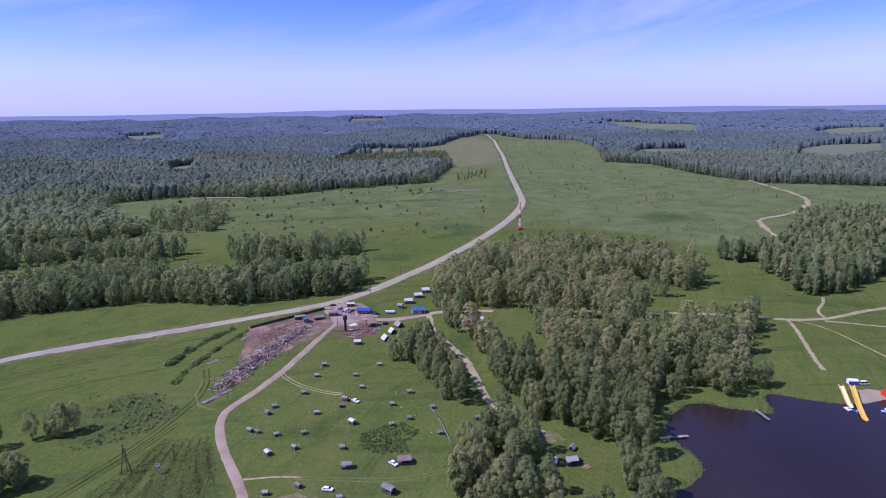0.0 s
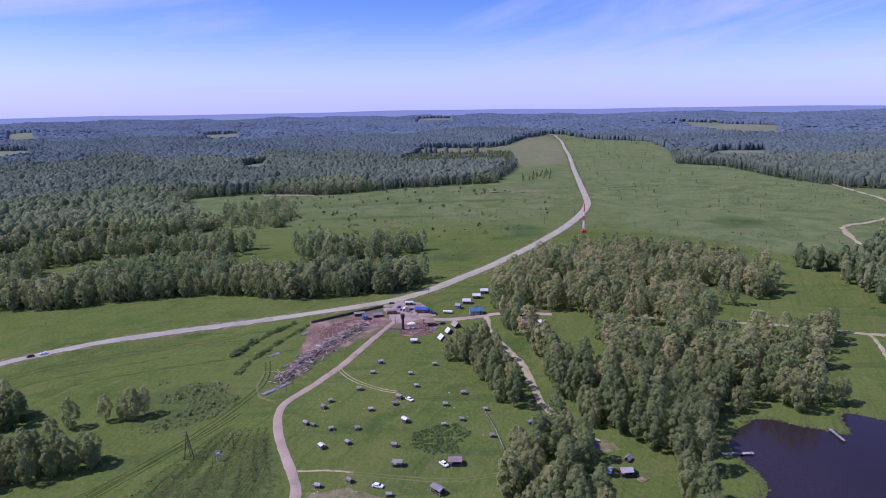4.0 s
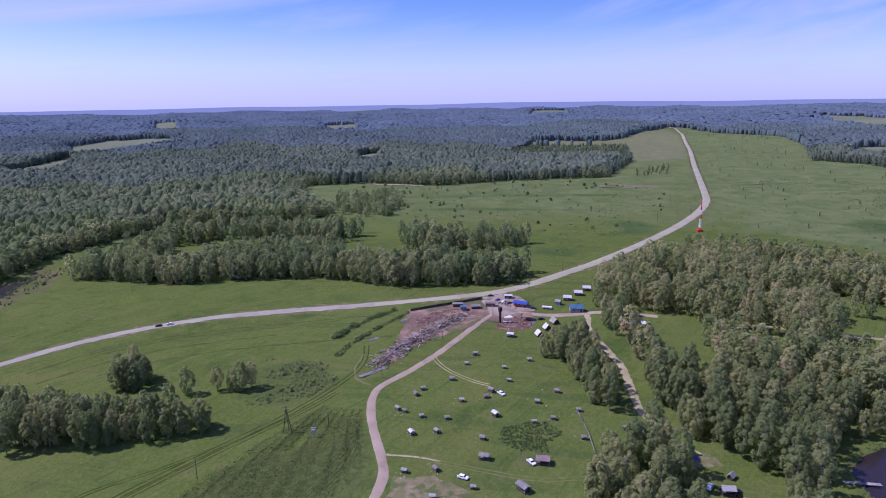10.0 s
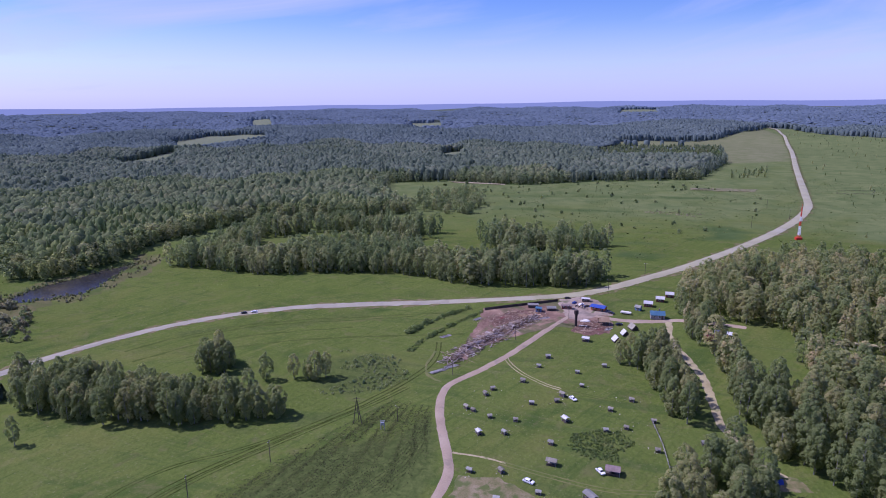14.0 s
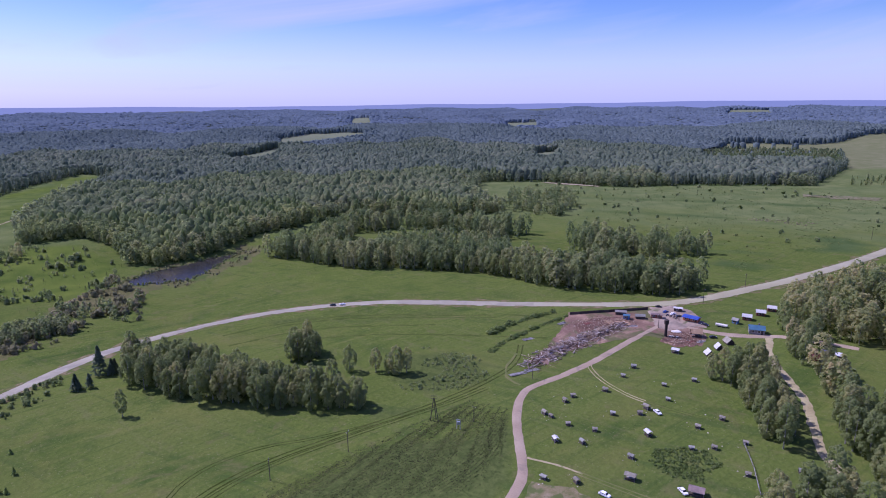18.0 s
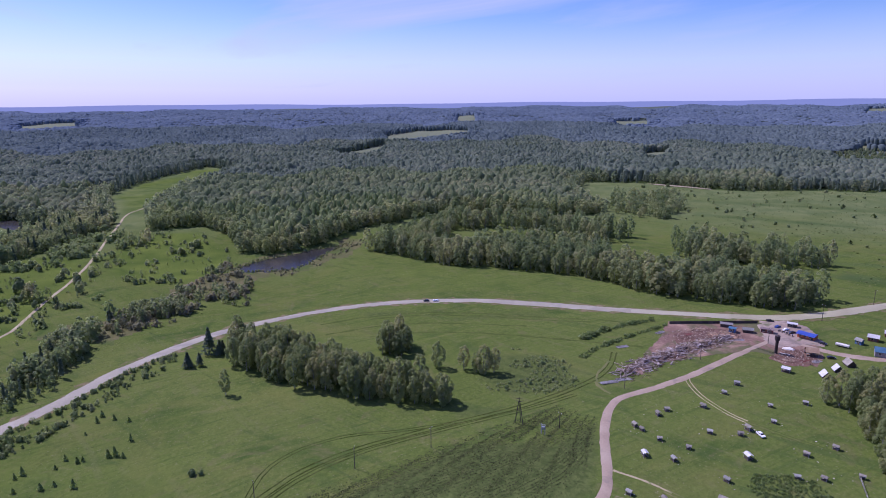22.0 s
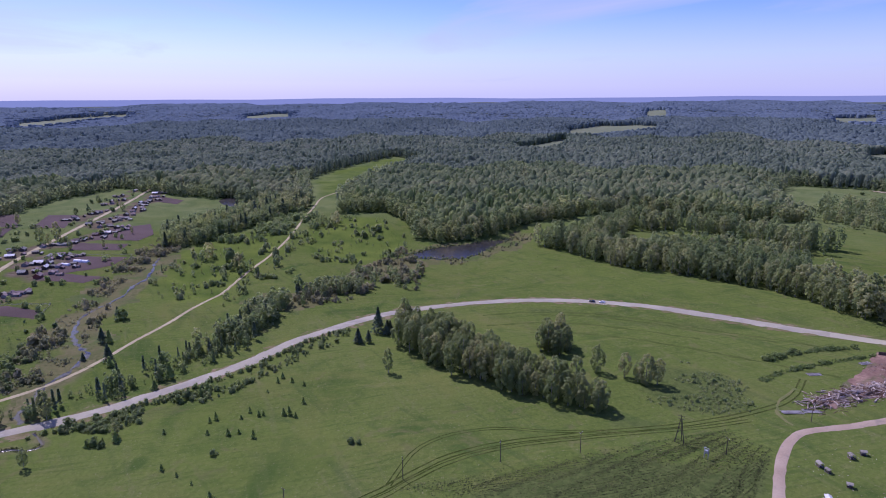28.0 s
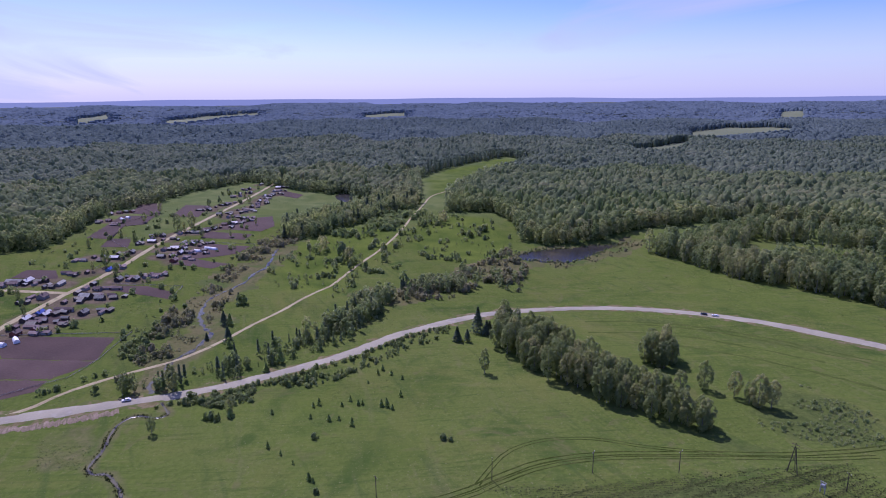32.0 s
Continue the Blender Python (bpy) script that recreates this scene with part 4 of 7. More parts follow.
ruts("meadow_track", ((-136, 40), (-133, 77), (-134.5, 91), (-136, 109), (-132, 128), (-122, 151), (-107, 183), (-98, 214), (-97, 232), (-103, 250)), "dark twin wheel ruts curving across the meadow", RUT_DARK, width=0.65, gauge=2.0)
ruts("meadow_track", ((-134, 50), (-130.5, 80), (-132, 92), (-133, 109), (-129, 128), (-119, 151), (-104, 183), (-96, 205)), "second pair of dark wheel ruts beside the first", RUT_DARK, width=0.5, gauge=1.6)
ruts("meadow_track", ((-134, 86), (-141, 95), (-146, 104), (-147, 117), (-141, 132), (-129, 145), (-116, 163)), "faint wheel ruts curving across the meadow", RUT_DARK, width=0.45)
ribbon("bare_track", ((-100, 240), (-98, 226), (-93, 217), (-86, 214)), 1.1, RUT, "worn brown curve in the grass", "track", lift=0.07, ragged=0.6, step=2)
for k, off in enumerate((10.0, 14.0, 26.0, 40.0)):
    base_line = np.array(((-110, 300), (-136, 290), (-163, 277), (-190, 264), (-216, 248), (-236, 226), (-250, 200)), float)[k % 3:7 - k % 2]
    d = np.gradient(base_line, axis=0)
    d /= np.linalg.norm(d, axis=1)[:, None]
    ribbon("old_rut", [tuple(p) for p in base_line + np.column_stack([-d[:, 1], d[:, 0]]) * off], 1.5, OLD_RUT, "old dark rut running beside the road", "track", lift=0.06, ragged=1.0, step=3)
patch("yard", ((-100, 300), (-84, 314), (-67, 326), (-54, 336), (-42, 328), (-38, 314), (-33, 300), (-32, 288), (-45, 288), (-56, 288), (-66, 276), (-76, 262), (-86, 244), (-92, 256), (-95, 280)),
      YARD_M, "trampled sawmill yard of sawdust and bare soil", "yard", cell=2.5, lift=0.09)
patch("dirt_square", ((-66, 331), (-56, 337), (-46, 333), (-41, 324), (-34, 313), (-40, 309), (-44, 304), (-50, 298), (-55, 299), (-60, 309), (-65, 320)), SQUARE_M, "pinkish gravel square at the road junction", "yard", cell=1.8, lift=0.15, ragged=1.1)
patch("bare_patch", ((-56, 158), (-44, 161), (-34, 158), (-28, 152), (-40, 147), (-54, 148)), DRY, "dry yellowed grass patch", "grass", cell=2.5, lift=0.06)
patch("beach", ((151, 211), (156, 220), (163, 221), (176, 217), (182, 212), (170, 208), (158, 205)), SAND, "small sandy lakeside beach", "beach", cell=2.5, lift=0.1)
ribbon("bare_slope", ((-233.8, -21), (-233.0, -26), (-232.6, -31), (-232.4, -37), (-232.2, -44), (-232, -52), (-232.5, -62)), 4.2, SCARP, "eroded bare road bank", "ground", lift=0.16, ragged=0.55, step=0.7)
patch("glade", ((24, 192), (36, 193), (40, 186), (30, 184)), DRY, "bare sandy patch at the track's end", "ground", cell=2)
patch("bare_strip", ((-22, 838), (15, 846), (54, 852), (50, 826), (15, 818), (-21, 818)), DRY, "bare brownish strip in the wide meadow", "ground", cell=6, lift=0.15, ragged=2.5)
patch("grey_ground", ((-335, 797), (-300, 800), (-250, 796), (-252, 790), (-320, 791)), SAND, "pale bare strip at the wood's edge", "ground", cell=8, lift=0.3)


# ---- trees ----
def leaf_quads(rng, centres, normals, size, fold=0.25, jitter=0.45):
    """Small bent leaf clumps, four corners each."""
    n = len(centres)
    nrm = normals + rng.normal(0, jitter, (n, 3))
    nrm /= np.linalg.norm(nrm, axis=1)[:, None] + 1e-9
    t = np.cross(nrm, rng.normal(0, 1, (n, 3)))
    t /= np.linalg.norm(t, axis=1)[:, None] + 1e-9
    b = np.cross(nrm, t)
    s = size * (0.6 + 0.8 * rng.random((n, 1)))
    k = 0.7 + 0.6 * rng.random((n, 4, 1))
    corners = np.stack([t * s, b * s, -t * s, -b * s], 1) * k
    corners[:, 0] -= nrm * s * fold
    corners[:, 2] -= nrm * s * fold
    return (centres[:, None, :] + corners).reshape(-1, 3)


def birch_crown(rng, h, n, size, wide=0.2, low=0.08, lobes=24, lump=0.5):
    """Leaf clumps of a birch: many rounded lobes round the stem, a full rounded crown down to near the ground."""
    u = (np.arange(lobes) + rng.uniform(0, 1, lobes)) / lobes
    zc = h * (low + 0.06 + (0.84 - low) * u)
    env = wide * h * (0.50 + 0.50 * np.sin(np.pi * np.clip(u * 0.86 + 0.1, 0, 1)))
    a = rng.uniform(0, 2 * np.pi, lobes)
    rr = env * np.sqrt(rng.uniform(0.05, 0.55, lobes)) * np.where(u > 0.9, 0.35, 1.0)
    c = np.column_stack([np.cos(a) * rr, np.sin(a) * rr, zc])
    lr = env * rng.uniform(0.76, 1.2, lobes) * lump
    rr = rr * (1.25 - 0.5 * lump)
    c[:, :2] *= 1.25 - 0.5 * lump
    pick = rng.choice(lobes, n, p=lr ** 2 / (lr ** 2).sum())
    out = c[pick] - np.column_stack([np.zeros(n), np.zeros(n), np.full(n, 0.35 * h)])
    out[:, 2] *= 0.3
    out /= np.linalg.norm(out, axis=1)[:, None] + 1e-9
    d = rng.normal(0, 1, (n, 3)) + out * 0.9
    d /= np.linalg.norm(d, axis=1)[:, None]
    p = c[pick] + d * lr[pick][:, None] * rng.uniform(0.72, 1.06, (n, 1)) * np.array([1, 1, 1.2])
    p[:, 2] = np.clip(p[:, 2], low * h * 0.6, h)
    return leaf_quads(rng, p, d * 0.6 + out * 0.6 + np.array([0, 0, 0.5]), size)


def core_quads(rng, h, wide, low, sides=6, levels=((0.0, 0.6), (0.32, 0.95), (0.66, 1.0), (0.88, 0.72), (1.0, 0.22))):
    """A lumpy body inside a crown, so that it stays closed."""
    rings = []
    for u, k in levels:
        a = np.linspace(0, 2 * np.pi, sides, endpoint=False) + rng.uniform(-0.2, 0.2, sides)
        r = wide * h * k * rng.uniform(0.66, 1.2, sides)
        z = h * (low + (0.97 - low) * u) + rng.uniform(-0.03, 0.03, sides) * h
        rings.append(np.column_stack([np.cos(a) * r, np.sin(a) * r, z]))
    out = []
    for lo, hi in zip(rings[:-1], rings[1:]):
        for i in range(sides):
            j = (i + 1) % sides
            out += [lo[i], lo[j], hi[j], hi[i]]
    return np.array(out)


def egg(u):
    """How wide a crown is at a height from 0 to 1."""
    return np.where(u < 0.45, 0.42 + 0.58 * np.sin(np.pi / 0.9 * np.clip(u, 0, 0.45)), np.sqrt(np.clip(1 - np.abs((u - 0.45) / 0.58) ** 2.1, 0.03, 1)))


def clump_crown(rng, h, n, size, wide=0.2, low=0.1, lobes=30, lump=0.3, jitter=0.4):
    """A broadleaf crown: boughs of leaves round the stem, each a clump of its own with shade between."""
    u = (np.arange(lobes) + rng.uniform(0, 1, lobes)) / lobes
    a = np.arange(lobes) * 2.4 + rng.uniform(-0.7, 0.7, lobes)
    env = egg(u)
    lr = wide * h * lump * rng.uniform(0.7, 1.3, lobes) * (0.65 + 0.35 * env)
    rr = np.clip(wide * h * env - lr * 0.75, 0, None) * rng.uniform(0.7, 1.05, lobes)
    c = np.column_stack([np.cos(a) * rr, np.sin(a) * rr, h * (low + (0.96 - low) * u) - lr * 0.4])
    pick = rng.choice(lobes, n, p=lr ** 2 / (lr ** 2).sum())
    out = np.column_stack([np.cos(a), np.sin(a), 0.3 + 1.2 * u ** 2])[pick]
    out /= np.linalg.norm(out, axis=1)[:, None]
    d = rng.normal(0, 1, (n, 3)) + out * 0.9 + np.array([0, 0, 0.3])
    d /= np.linalg.norm(d, axis=1)[:, None]
    p = c[pick] + d * lr[pick][:, None] * rng.uniform(0.72, 1.12, (n, 1)) * np.array([1, 1, 1.25])
    p[:, 2] = np.clip(p[:, 2], 0.03 * h, None)
    return leaf_quads(rng, p, d * 0.8 + out * 0.5 + np.array([0, 0, 0.25]), size, 0.2, jitter)


def wood_crown(rng, h, n, size, wide=0.2, low=0.06, fill=0.86, sides=7):
    """The same for trees seen from afar: a lumpy closed body, and leaves close on it."""
    us = (0.0, 0.25, 0.5, 0.74, 0.9, 1.0)
    body = core_quads(rng, h, wide * fill, low, sides, tuple((u, float(egg(np.array(u))) if u < 1 else 0.16) for u in us))
    return np.concatenate([body, clump_crown(rng, h, n, size, wide, low, 9, 0.45, 0.22)])


def spruce_crown(rng, h, n, size, wide=0.17):
    u = rng.random(n) ** 0.75
    z = h * (0.08 + 0.92 * u)
    layer = 0.75 + 0.25 * np.sin(u * 46)
    r = wide * h * (1.02 - u) * layer * np.sqrt(rng.uniform(0.3, 1, n))
    a = rng.uniform(0, 2 * np.pi, n)
    p = np.column_stack([np.cos(a) * r, np.sin(a) * r, z])
    nr = np.column_stack([np.cos(a), np.sin(a), np.full(n, 0.7)])
    return leaf_quads(rng, p, nr, size)


def bush_crown(rng, h, n, size, wide=0.6):
    return birch_crown(rng, h, n, size, wide=wide, low=0.02, lobes=9)


def quads(n):
    return np.arange(n * 4, dtype=np.int32).reshape(-1, 4)


def trunk_bm(rng, h, r, limbs=5, forked=False):
    bm = bmesh.new()
    lean = rng.uniform(-0.03, 0.03, 2) * h
    p = [Vector((0, 0, -0.4)), Vector((lean[0] * 0.3, lean[1] * 0.3, h * 0.3)), Vector((lean[0] * 0.7, lean[1] * 0.7, h * 0.62)), Vector((lean[0], lean[1], h * 0.92))]
    rad = [r, r * 0.75, r * 0.45, r * 0.12]
    for i in range(3):
        rod(bm, p[i], p[i + 1], rad[i], rad[i + 1], 6)
    for _ in range(limbs):
        t = rng.uniform(0.3, 0.8)
        a = rng.uniform(0, 2 * math.pi)
        base = Vector((lean[0] * t, lean[1] * t, h * t))
        rod(bm, base, base + Vector((math.cos(a) * h * 0.12, math.sin(a) * h * 0.12, h * 0.10)), r * 0.25, r * 0.06, 4)
    return bm


def tree(name, label, rng, h, n, size, crown_fn, leaf, bark, category="tree", group="", **kw):
    t = tagged(new(name), label, category, group)
    part("trunk", trunk_bm(rng, h, h * 0.012 + 0.03), bark, t)
    v = crown_fn(rng, h, n, size, **kw)
    part_np("crown", v, quads(len(v) // 4), leaf, t)
    return t


rng = np.random.default_rng(7)
BIRCHES = [tree("birch_tree", "tall full-leaved birch tree with pale trunk in a grove", rng, hh, 3000, 0.235, clump_crown, BIRCH, BARK, group="birch trees", wide=ww, low=lw, lobes=42, lump=0.27)
           for hh, ww, lw in ((18.0, 0.22, 0.12), (16.5, 0.26, 0.08), (19.0, 0.20, 0.15), (14.0, 0.28, 0.05), (16.5, 0.235, 0.10), (17.5, 0.25, 0.14), (15.0, 0.23, 0.06))]
SPRUCES = [tree("spruce_tree", "dark pointed spruce tree in the meadow", rng, hh, 700, 0.42, spruce_crown, SPRUCE, DARK_BARK, group="spruce trees", wide=ww)
           for hh, ww in ((11.0, 0.34), (9.0, 0.40), (6.0, 0.42))]
YOUNG_SPRUCES = [tree("young_spruce", "small young spruce standing alone on the meadow slope", rng, hh, 220, 0.26, spruce_crown, NEEDLES, DARK_BARK, group="young spruces", wide=ww)
                 for hh, ww in ((2.8, 0.48), (2.3, 0.54), (3.2, 0.40))]
BUSHES = [tree("bush", "rounded green willow bush in the grass", rng, hh, 330, 0.34, bush_crown, SHRUB, DARK_BARK, category="bush", group="bushes", wide=ww)
          for hh, ww in ((3.6, 0.55), (2.6, 0.65), (4.8, 0.42))]
used = {}


def plant(kinds, x, y, scale=1.0, squash=1.0):
    """One more tree of a kind; the first of each kind is the one that was built."""
    k = int(rng.integers(len(kinds)))
    src = kinds[k]
    s = scale * rng.uniform(0.88, 1.12)
    m = pose(x, y, gz(x, y), 0, 0, float(rng.uniform(0, 360))) @ Matrix.Diagonal((s * squash, s * squash, s, 1))
    if src.name not in used:
        used[src.name] = True
        src.matrix_basis = m
        return src
    t = copy_thing(src, m)
    t.matrix_basis = m
    return t


def scatter(poly, spacing, jitter=0.42):
    xs, ys = [p[0] for p in poly], [p[1] for p in poly]
    gx, gy = np.meshgrid(np.arange(min(xs), max(xs), spacing), np.arange(min(ys), max(ys), spacing * 0.87))
    gx = gx + (np.arange(gx.shape[0]) % 2)[:, None] * spacing / 2
    gx = gx + rng.uniform(-jitter, jitter, gx.shape) * spacing
    gy = gy + rng.uniform(-jitter, jitter, gy.shape) * spacing
    x, y = gx.ravel(), gy.ravel()
    keep = inside(poly, x, y) & woods(x, y)
    return np.column_stack([x[keep], y[keep]])


def forest(name, label, pts, heights, variants, leaf, trunks=True, chunk=None):
    """Many trees in one mesh: copies of a few crowns, each turned, scaled and tinted."""
    pts = np.asarray(pts)
    if not len(pts):
        return
    z = terrain(pts[:, 0], pts[:, 1])
    vs, tint = [], []
    pick = rng.integers(len(variants), size=len(pts))
    for k, (vh, vv) in enumerate(variants):
        sel = np.where(pick == k)[0]
        if not len(sel):
            continue
        a = rng.uniform(0, 2 * np.pi, len(sel))
        s = heights[sel] / vh
        w = s * rng.uniform(0.75, 1.15, len(sel))
        ca, sa = np.cos(a), np.sin(a)
        X = vv[None, :, 0] * (ca * w)[:, None] - vv[None, :, 1] * (sa * w)[:, None] + pts[sel, 0][:, None]
        Y = vv[None, :, 0] * (sa * w)[:, None] + vv[None, :, 1] * (ca * w)[:, None] + pts[sel, 1][:, None]
        Z = vv[None, :, 2] * s[:, None] + z[sel][:, None]
        vs.append(np.stack([X, Y, Z], -1).reshape(-1, 3))
        tint.append(np.repeat(rng.random(len(sel)), len(vv) // 4))
    v = np.concatenate(vs)
    tagged(new(name, mesh_np(name, v, quads(len(v) // 4), leaf, tint=np.concatenate(tint))), label, "trees", kind="stuff")


def stems(name, label, pts, heights):
    """pale trunks of a wood, three-sided and tapered."""
    pts = np.asarray(pts)
    z = terrain(pts[:, 0], pts[:, 1])
    a = np.array([0, 2.1, 4.2])
    r = heights * 0.012 + 0.03
    base = np.stack([pts[:, 0][:, None] + np.cos(a) * r[:, None], pts[:, 1][:, None] + np.sin(a) * r[:, None], np.repeat(z[:, None] - 0.3, 3, 1)], -1)
    top = base.copy()
    top[..., :2] = pts[:, None, :] + (base[..., :2] - pts[:, None, :]) * 0.35
    top[..., 2] = (z + heights * 0.7)[:, None]
    v = np.concatenate([base, top], 1).reshape(-1, 3)
    o = (np.arange(len(pts)) * 6)[:, None]
    f = np.concatenate([o + np.array([[i, (i + 1) % 3, 3 + (i + 1) % 3, 3 + i]]) for i in range(3)])
    tagged(new(name, mesh_np(name, v, f, BARK)), label, "trees", kind="stuff")


def crowns(fn, n, size, heights, **kw):
    return [(h, fn(rng, h, n, size, **kw)) for h in heights]


NEAR_VAR = crowns(clump_crown, 460, 0.52, (18, 19, 20, 17, 18, 21, 16, 17), wide=0.25, low=0.10, lobes=26, lump=0.32)
EDGE_VAR = crowns(wood_crown, 190, 0.62, (18, 19, 20, 17, 18, 19), wide=0.25, low=0.07, fill=0.6)
MID_VAR = crowns(wood_crown, 84, 0.74, (18, 19, 20, 17, 18, 19, 16, 18), wide=0.33, low=0.05, fill=0.36, sides=5)
FAR_VAR = crowns(wood_crown, 14, 1.2, (18, 19, 20, 17, 21), wide=0.30, low=0.05, fill=0.8, sides=5)
SPRUCE_MID = crowns(spruce_crown, 110, 0.8, (12, 15), wide=0.17)
MOUND_VAR = crowns(bush_crown, 30, 0.27, (1.2, 1.0), wide=1.1)
BUSH_VAR = crowns(bush_crown, 105, 0.42, (3.0, 2.4, 3.6, 2.8), wide=0.6)


def tall(n, lo=14.5, hi=21.5):
    return rng.uniform(lo, hi, n)


# single trees: the grove, the strip by the cabins and the wood's near edge
for x, y in scatter(GROVE, 4.9):
    plant(BIRCHES, x, y, rng.uniform(0.68, 0.85) - 0.10 * float(smooth(-190, -130, x)))
for x, y in scatter(CLUMP, 4.2):
    plant(BIRCHES, x, y, rng.uniform(0.7, 0.8))
for x, y, s in ((-204, 121, 0.64), (-153, 190, 0.82), (-143, 195, 0.6), (-134, 197, 0.8), (-131, 200, 0.7), (-137, 196, 0.55)):
    plant(BIRCHES, x, y, s)
for x, y, s in ((-246, -2, 0.62), (-211, -8, 0.36), (-215, 19, 0.42), (123, 224, 0.72), (126, 226, 0.6), (-250, -17, 0.5), (-251, -20, 0.55), (-248, -21, 0.45)):
    plant(BIRCHES, x, y, s)
pts = scatter(STRIP, 5.0)
for x, y in pts:
    plant(BIRCHES, x, y, rng.uniform(0.64, 0.84))
pts = scatter(WOOD_E, 6.6)
dist = np.hypot(pts[:, 0], pts[:, 1])
near = pts[np.argsort(dist)][:150]
rest = pts[np.argsort(dist)][150:]
for x, y in near:
    plant(BIRCHES, x, y, rng.uniform(0.72, 0.98))
rest = rest[np.sin(rest[:, 0] / 8.5 + 1.3 * np.sin(rest[:, 1] / 17)) + np.sin(rest[:, 1] / 10.5 + rest[:, 0] / 29) > -1.25]
hs = tall(len(rest), 12, 18.5)
forest("birch_wood", "dense mixed birch wood in full summer leaf", rest, hs, NEAR_VAR, BIRCH)
stems("birch_trunks", "pale birch trunks of the wood", rest, hs)
for x, y, s in ((-244, 125, 1.1), (-241, 129, 0.8), (-247, 142, 1.15), (-251, 139, 1.15), (-250, 145, 1.05), (-346, 130, 1.1), (-362, 31, 0.9), (-319, 21, 0.8), (-292, 22, 0.9), (-396, 119, 0.7), (-300, 12, 0.6)):
    plant(SPRUCES, x, y, s)
for x, y, s in ((-302, -16, 1.5), (-234, 5, 1.1), (-253, -32, 0.9), (-214, 12, 0.7), (-211, 14, 0.6), (-353, 32, 1.5), (-357, 1, 1.0), (-393, 87, 1.0), (-372, 101, 0.9), (-214, 12, 0.8), (-231, 3, 1.2), (-229, 9, 1.0), (-236, 14, 0.9),
                (-233, 47, 0.8), (-231, 43, 0.9), (-183, 46, 0.55), (-162, 86, 0.8), (-160, 88, 0.5), (-152, 41, 0.7), (-405, 110, 1.3), (-450, 112, 2.2), (-445, 116, 2.0), (-424, 108, 1.1), (-325, 102, 0.9)):
    plant(BUSHES, x, y, s)
for x, y, s in ((-208.6, 34, 0.9), (-208, 49.6, 0.7), (-209, 52, 1.0), (-204, 60, 0.8), (-207, 64, 0.7), (-201.6, 67.6, 0.6), (-197, 74, 1.0), (-195.7, 75.7, 1.1), (-192.4, 77, 0.7), (-201, 83, 0.8), (-202, 66, 0.9),
                (-227, 83, 1.0), (-224, 80, 0.8), (-221, 85, 0.9), (-199, 47, 0.8), (-194, 53, 1.0), (-193, 56.5, 0.8), (-186.6, 60, 0.9), (-184, 30, 0.7), (-178, 33.5, 0.6), (-171, 36.7, 0.5), (-160, 40, 0.9), (-158, 41, 0.6),
                (-232, 51, 1.3), (-234, 54, 1.4), (-212, 19, 1.5), (-214, 10, 1.1), (-213, 15, 0.8), (-285.6, 22, 1.7), (-318, 24, 1.9), (-256, 43, 2.2), (-280, 59, 2.3), (-249, 36, 1.8), (-215, 88, 0.8), (-218, 74, 0.6)):
    plant(YOUNG_SPRUCES, x, y, s)

# the other woods, by distance
pts = scatter(BELT, 5.3)
front = away(BELT[:11], pts[:, 0], pts[:, 1])
pts = pts[(front < 26) | ((rng.random(len(pts)) < 0.55) & (np.sin(pts[:, 0] / 19 + 1) + np.sin(pts[:, 1] / 14) + np.sin(pts[:, 0] / 31 - pts[:, 1] / 23) > 0.1))]
hs = tall(len(pts), 10.5, 19)
forest("birch_belt", "long belt of birch trees along the meadow", pts, hs, NEAR_VAR, MID_LEAF)
stems("birch_trunks", "pale birch trunks of the belt", pts, hs)
pts = scatter(WOOD_NE, 6.6)
forest("birch_wood", "birch wood on the meadow's edge", pts, tall(len(pts), 12, 18.5), EDGE_VAR, MID_LEAF)
pts = scatter(CARR, 6.2)
forest("wet_wood", "mixed wood in the damp hollow", pts, tall(len(pts), 7, 15), crowns(clump_crown, 230, 0.62, (14, 12, 13, 11), wide=0.34, low=0.06, lobes=18, lump=0.34), MID_LEAF)
pts = scatter(CARR, 19)
forest("wet_spruces", "dark spruces in the damp hollow", pts, tall(len(pts), 10, 16), crowns(spruce_crown, 170, 0.75, (12, 15), wide=0.25), SPRUCE)


def ring(r0, r1, across, deep=None, az0=-44, az1=111):
    """Jittered points in a ring of the view's sector, where woods grow; its rims are ragged."""
    deep = deep or across
    wob = 0.07
    n = max(1, int((r1 * (1 + wob) - r0 * (1 - wob)) / deep))
    out = []
    for i in range(n):
        r = r0 * (1 - wob) + (i + 0.5) * deep
        k = int(math.radians(az1 - az0) * r / across)
        a = np.radians(np.linspace(az0, az1, k) + rng.uniform(-0.45, 0.45, k) * (az1 - az0) / k)
        rr = r + rng.uniform(-0.48, 0.48, k) * deep
        out.append(np.column_stack([-np.sin(a) * rr, np.cos(a) * rr]))
    p = np.concatenate(out)
    az, rr = np.arctan2(-p[:, 0], p[:, 1]), np.hypot(p[:, 0], p[:, 1])
    rim = 1 + wob * 0.6 * (np.sin(az * 23 + 1) + 0.6 * np.sin(az * 57))
    w = (rr > (r0 if r0 < 500 else r0 * rim)) & (rr <= r1 * rim)
    w &= ~(inside(OPEN_W, p[:, 0], p[:, 1]) | inside(OPEN_E, p[:, 0], p[:, 1]))
    for poly in FAR_OPEN:
        w &= ~inside(poly, p[:, 0], p[:, 1])
    for poly in (CARR, WOOD_NE, POND2):
        w &= ~inside(poly, p[:, 0], p[:, 1])
    w &= ~(inside(PLANTATION, p[:, 0], p[:, 1]))
    return p[w]


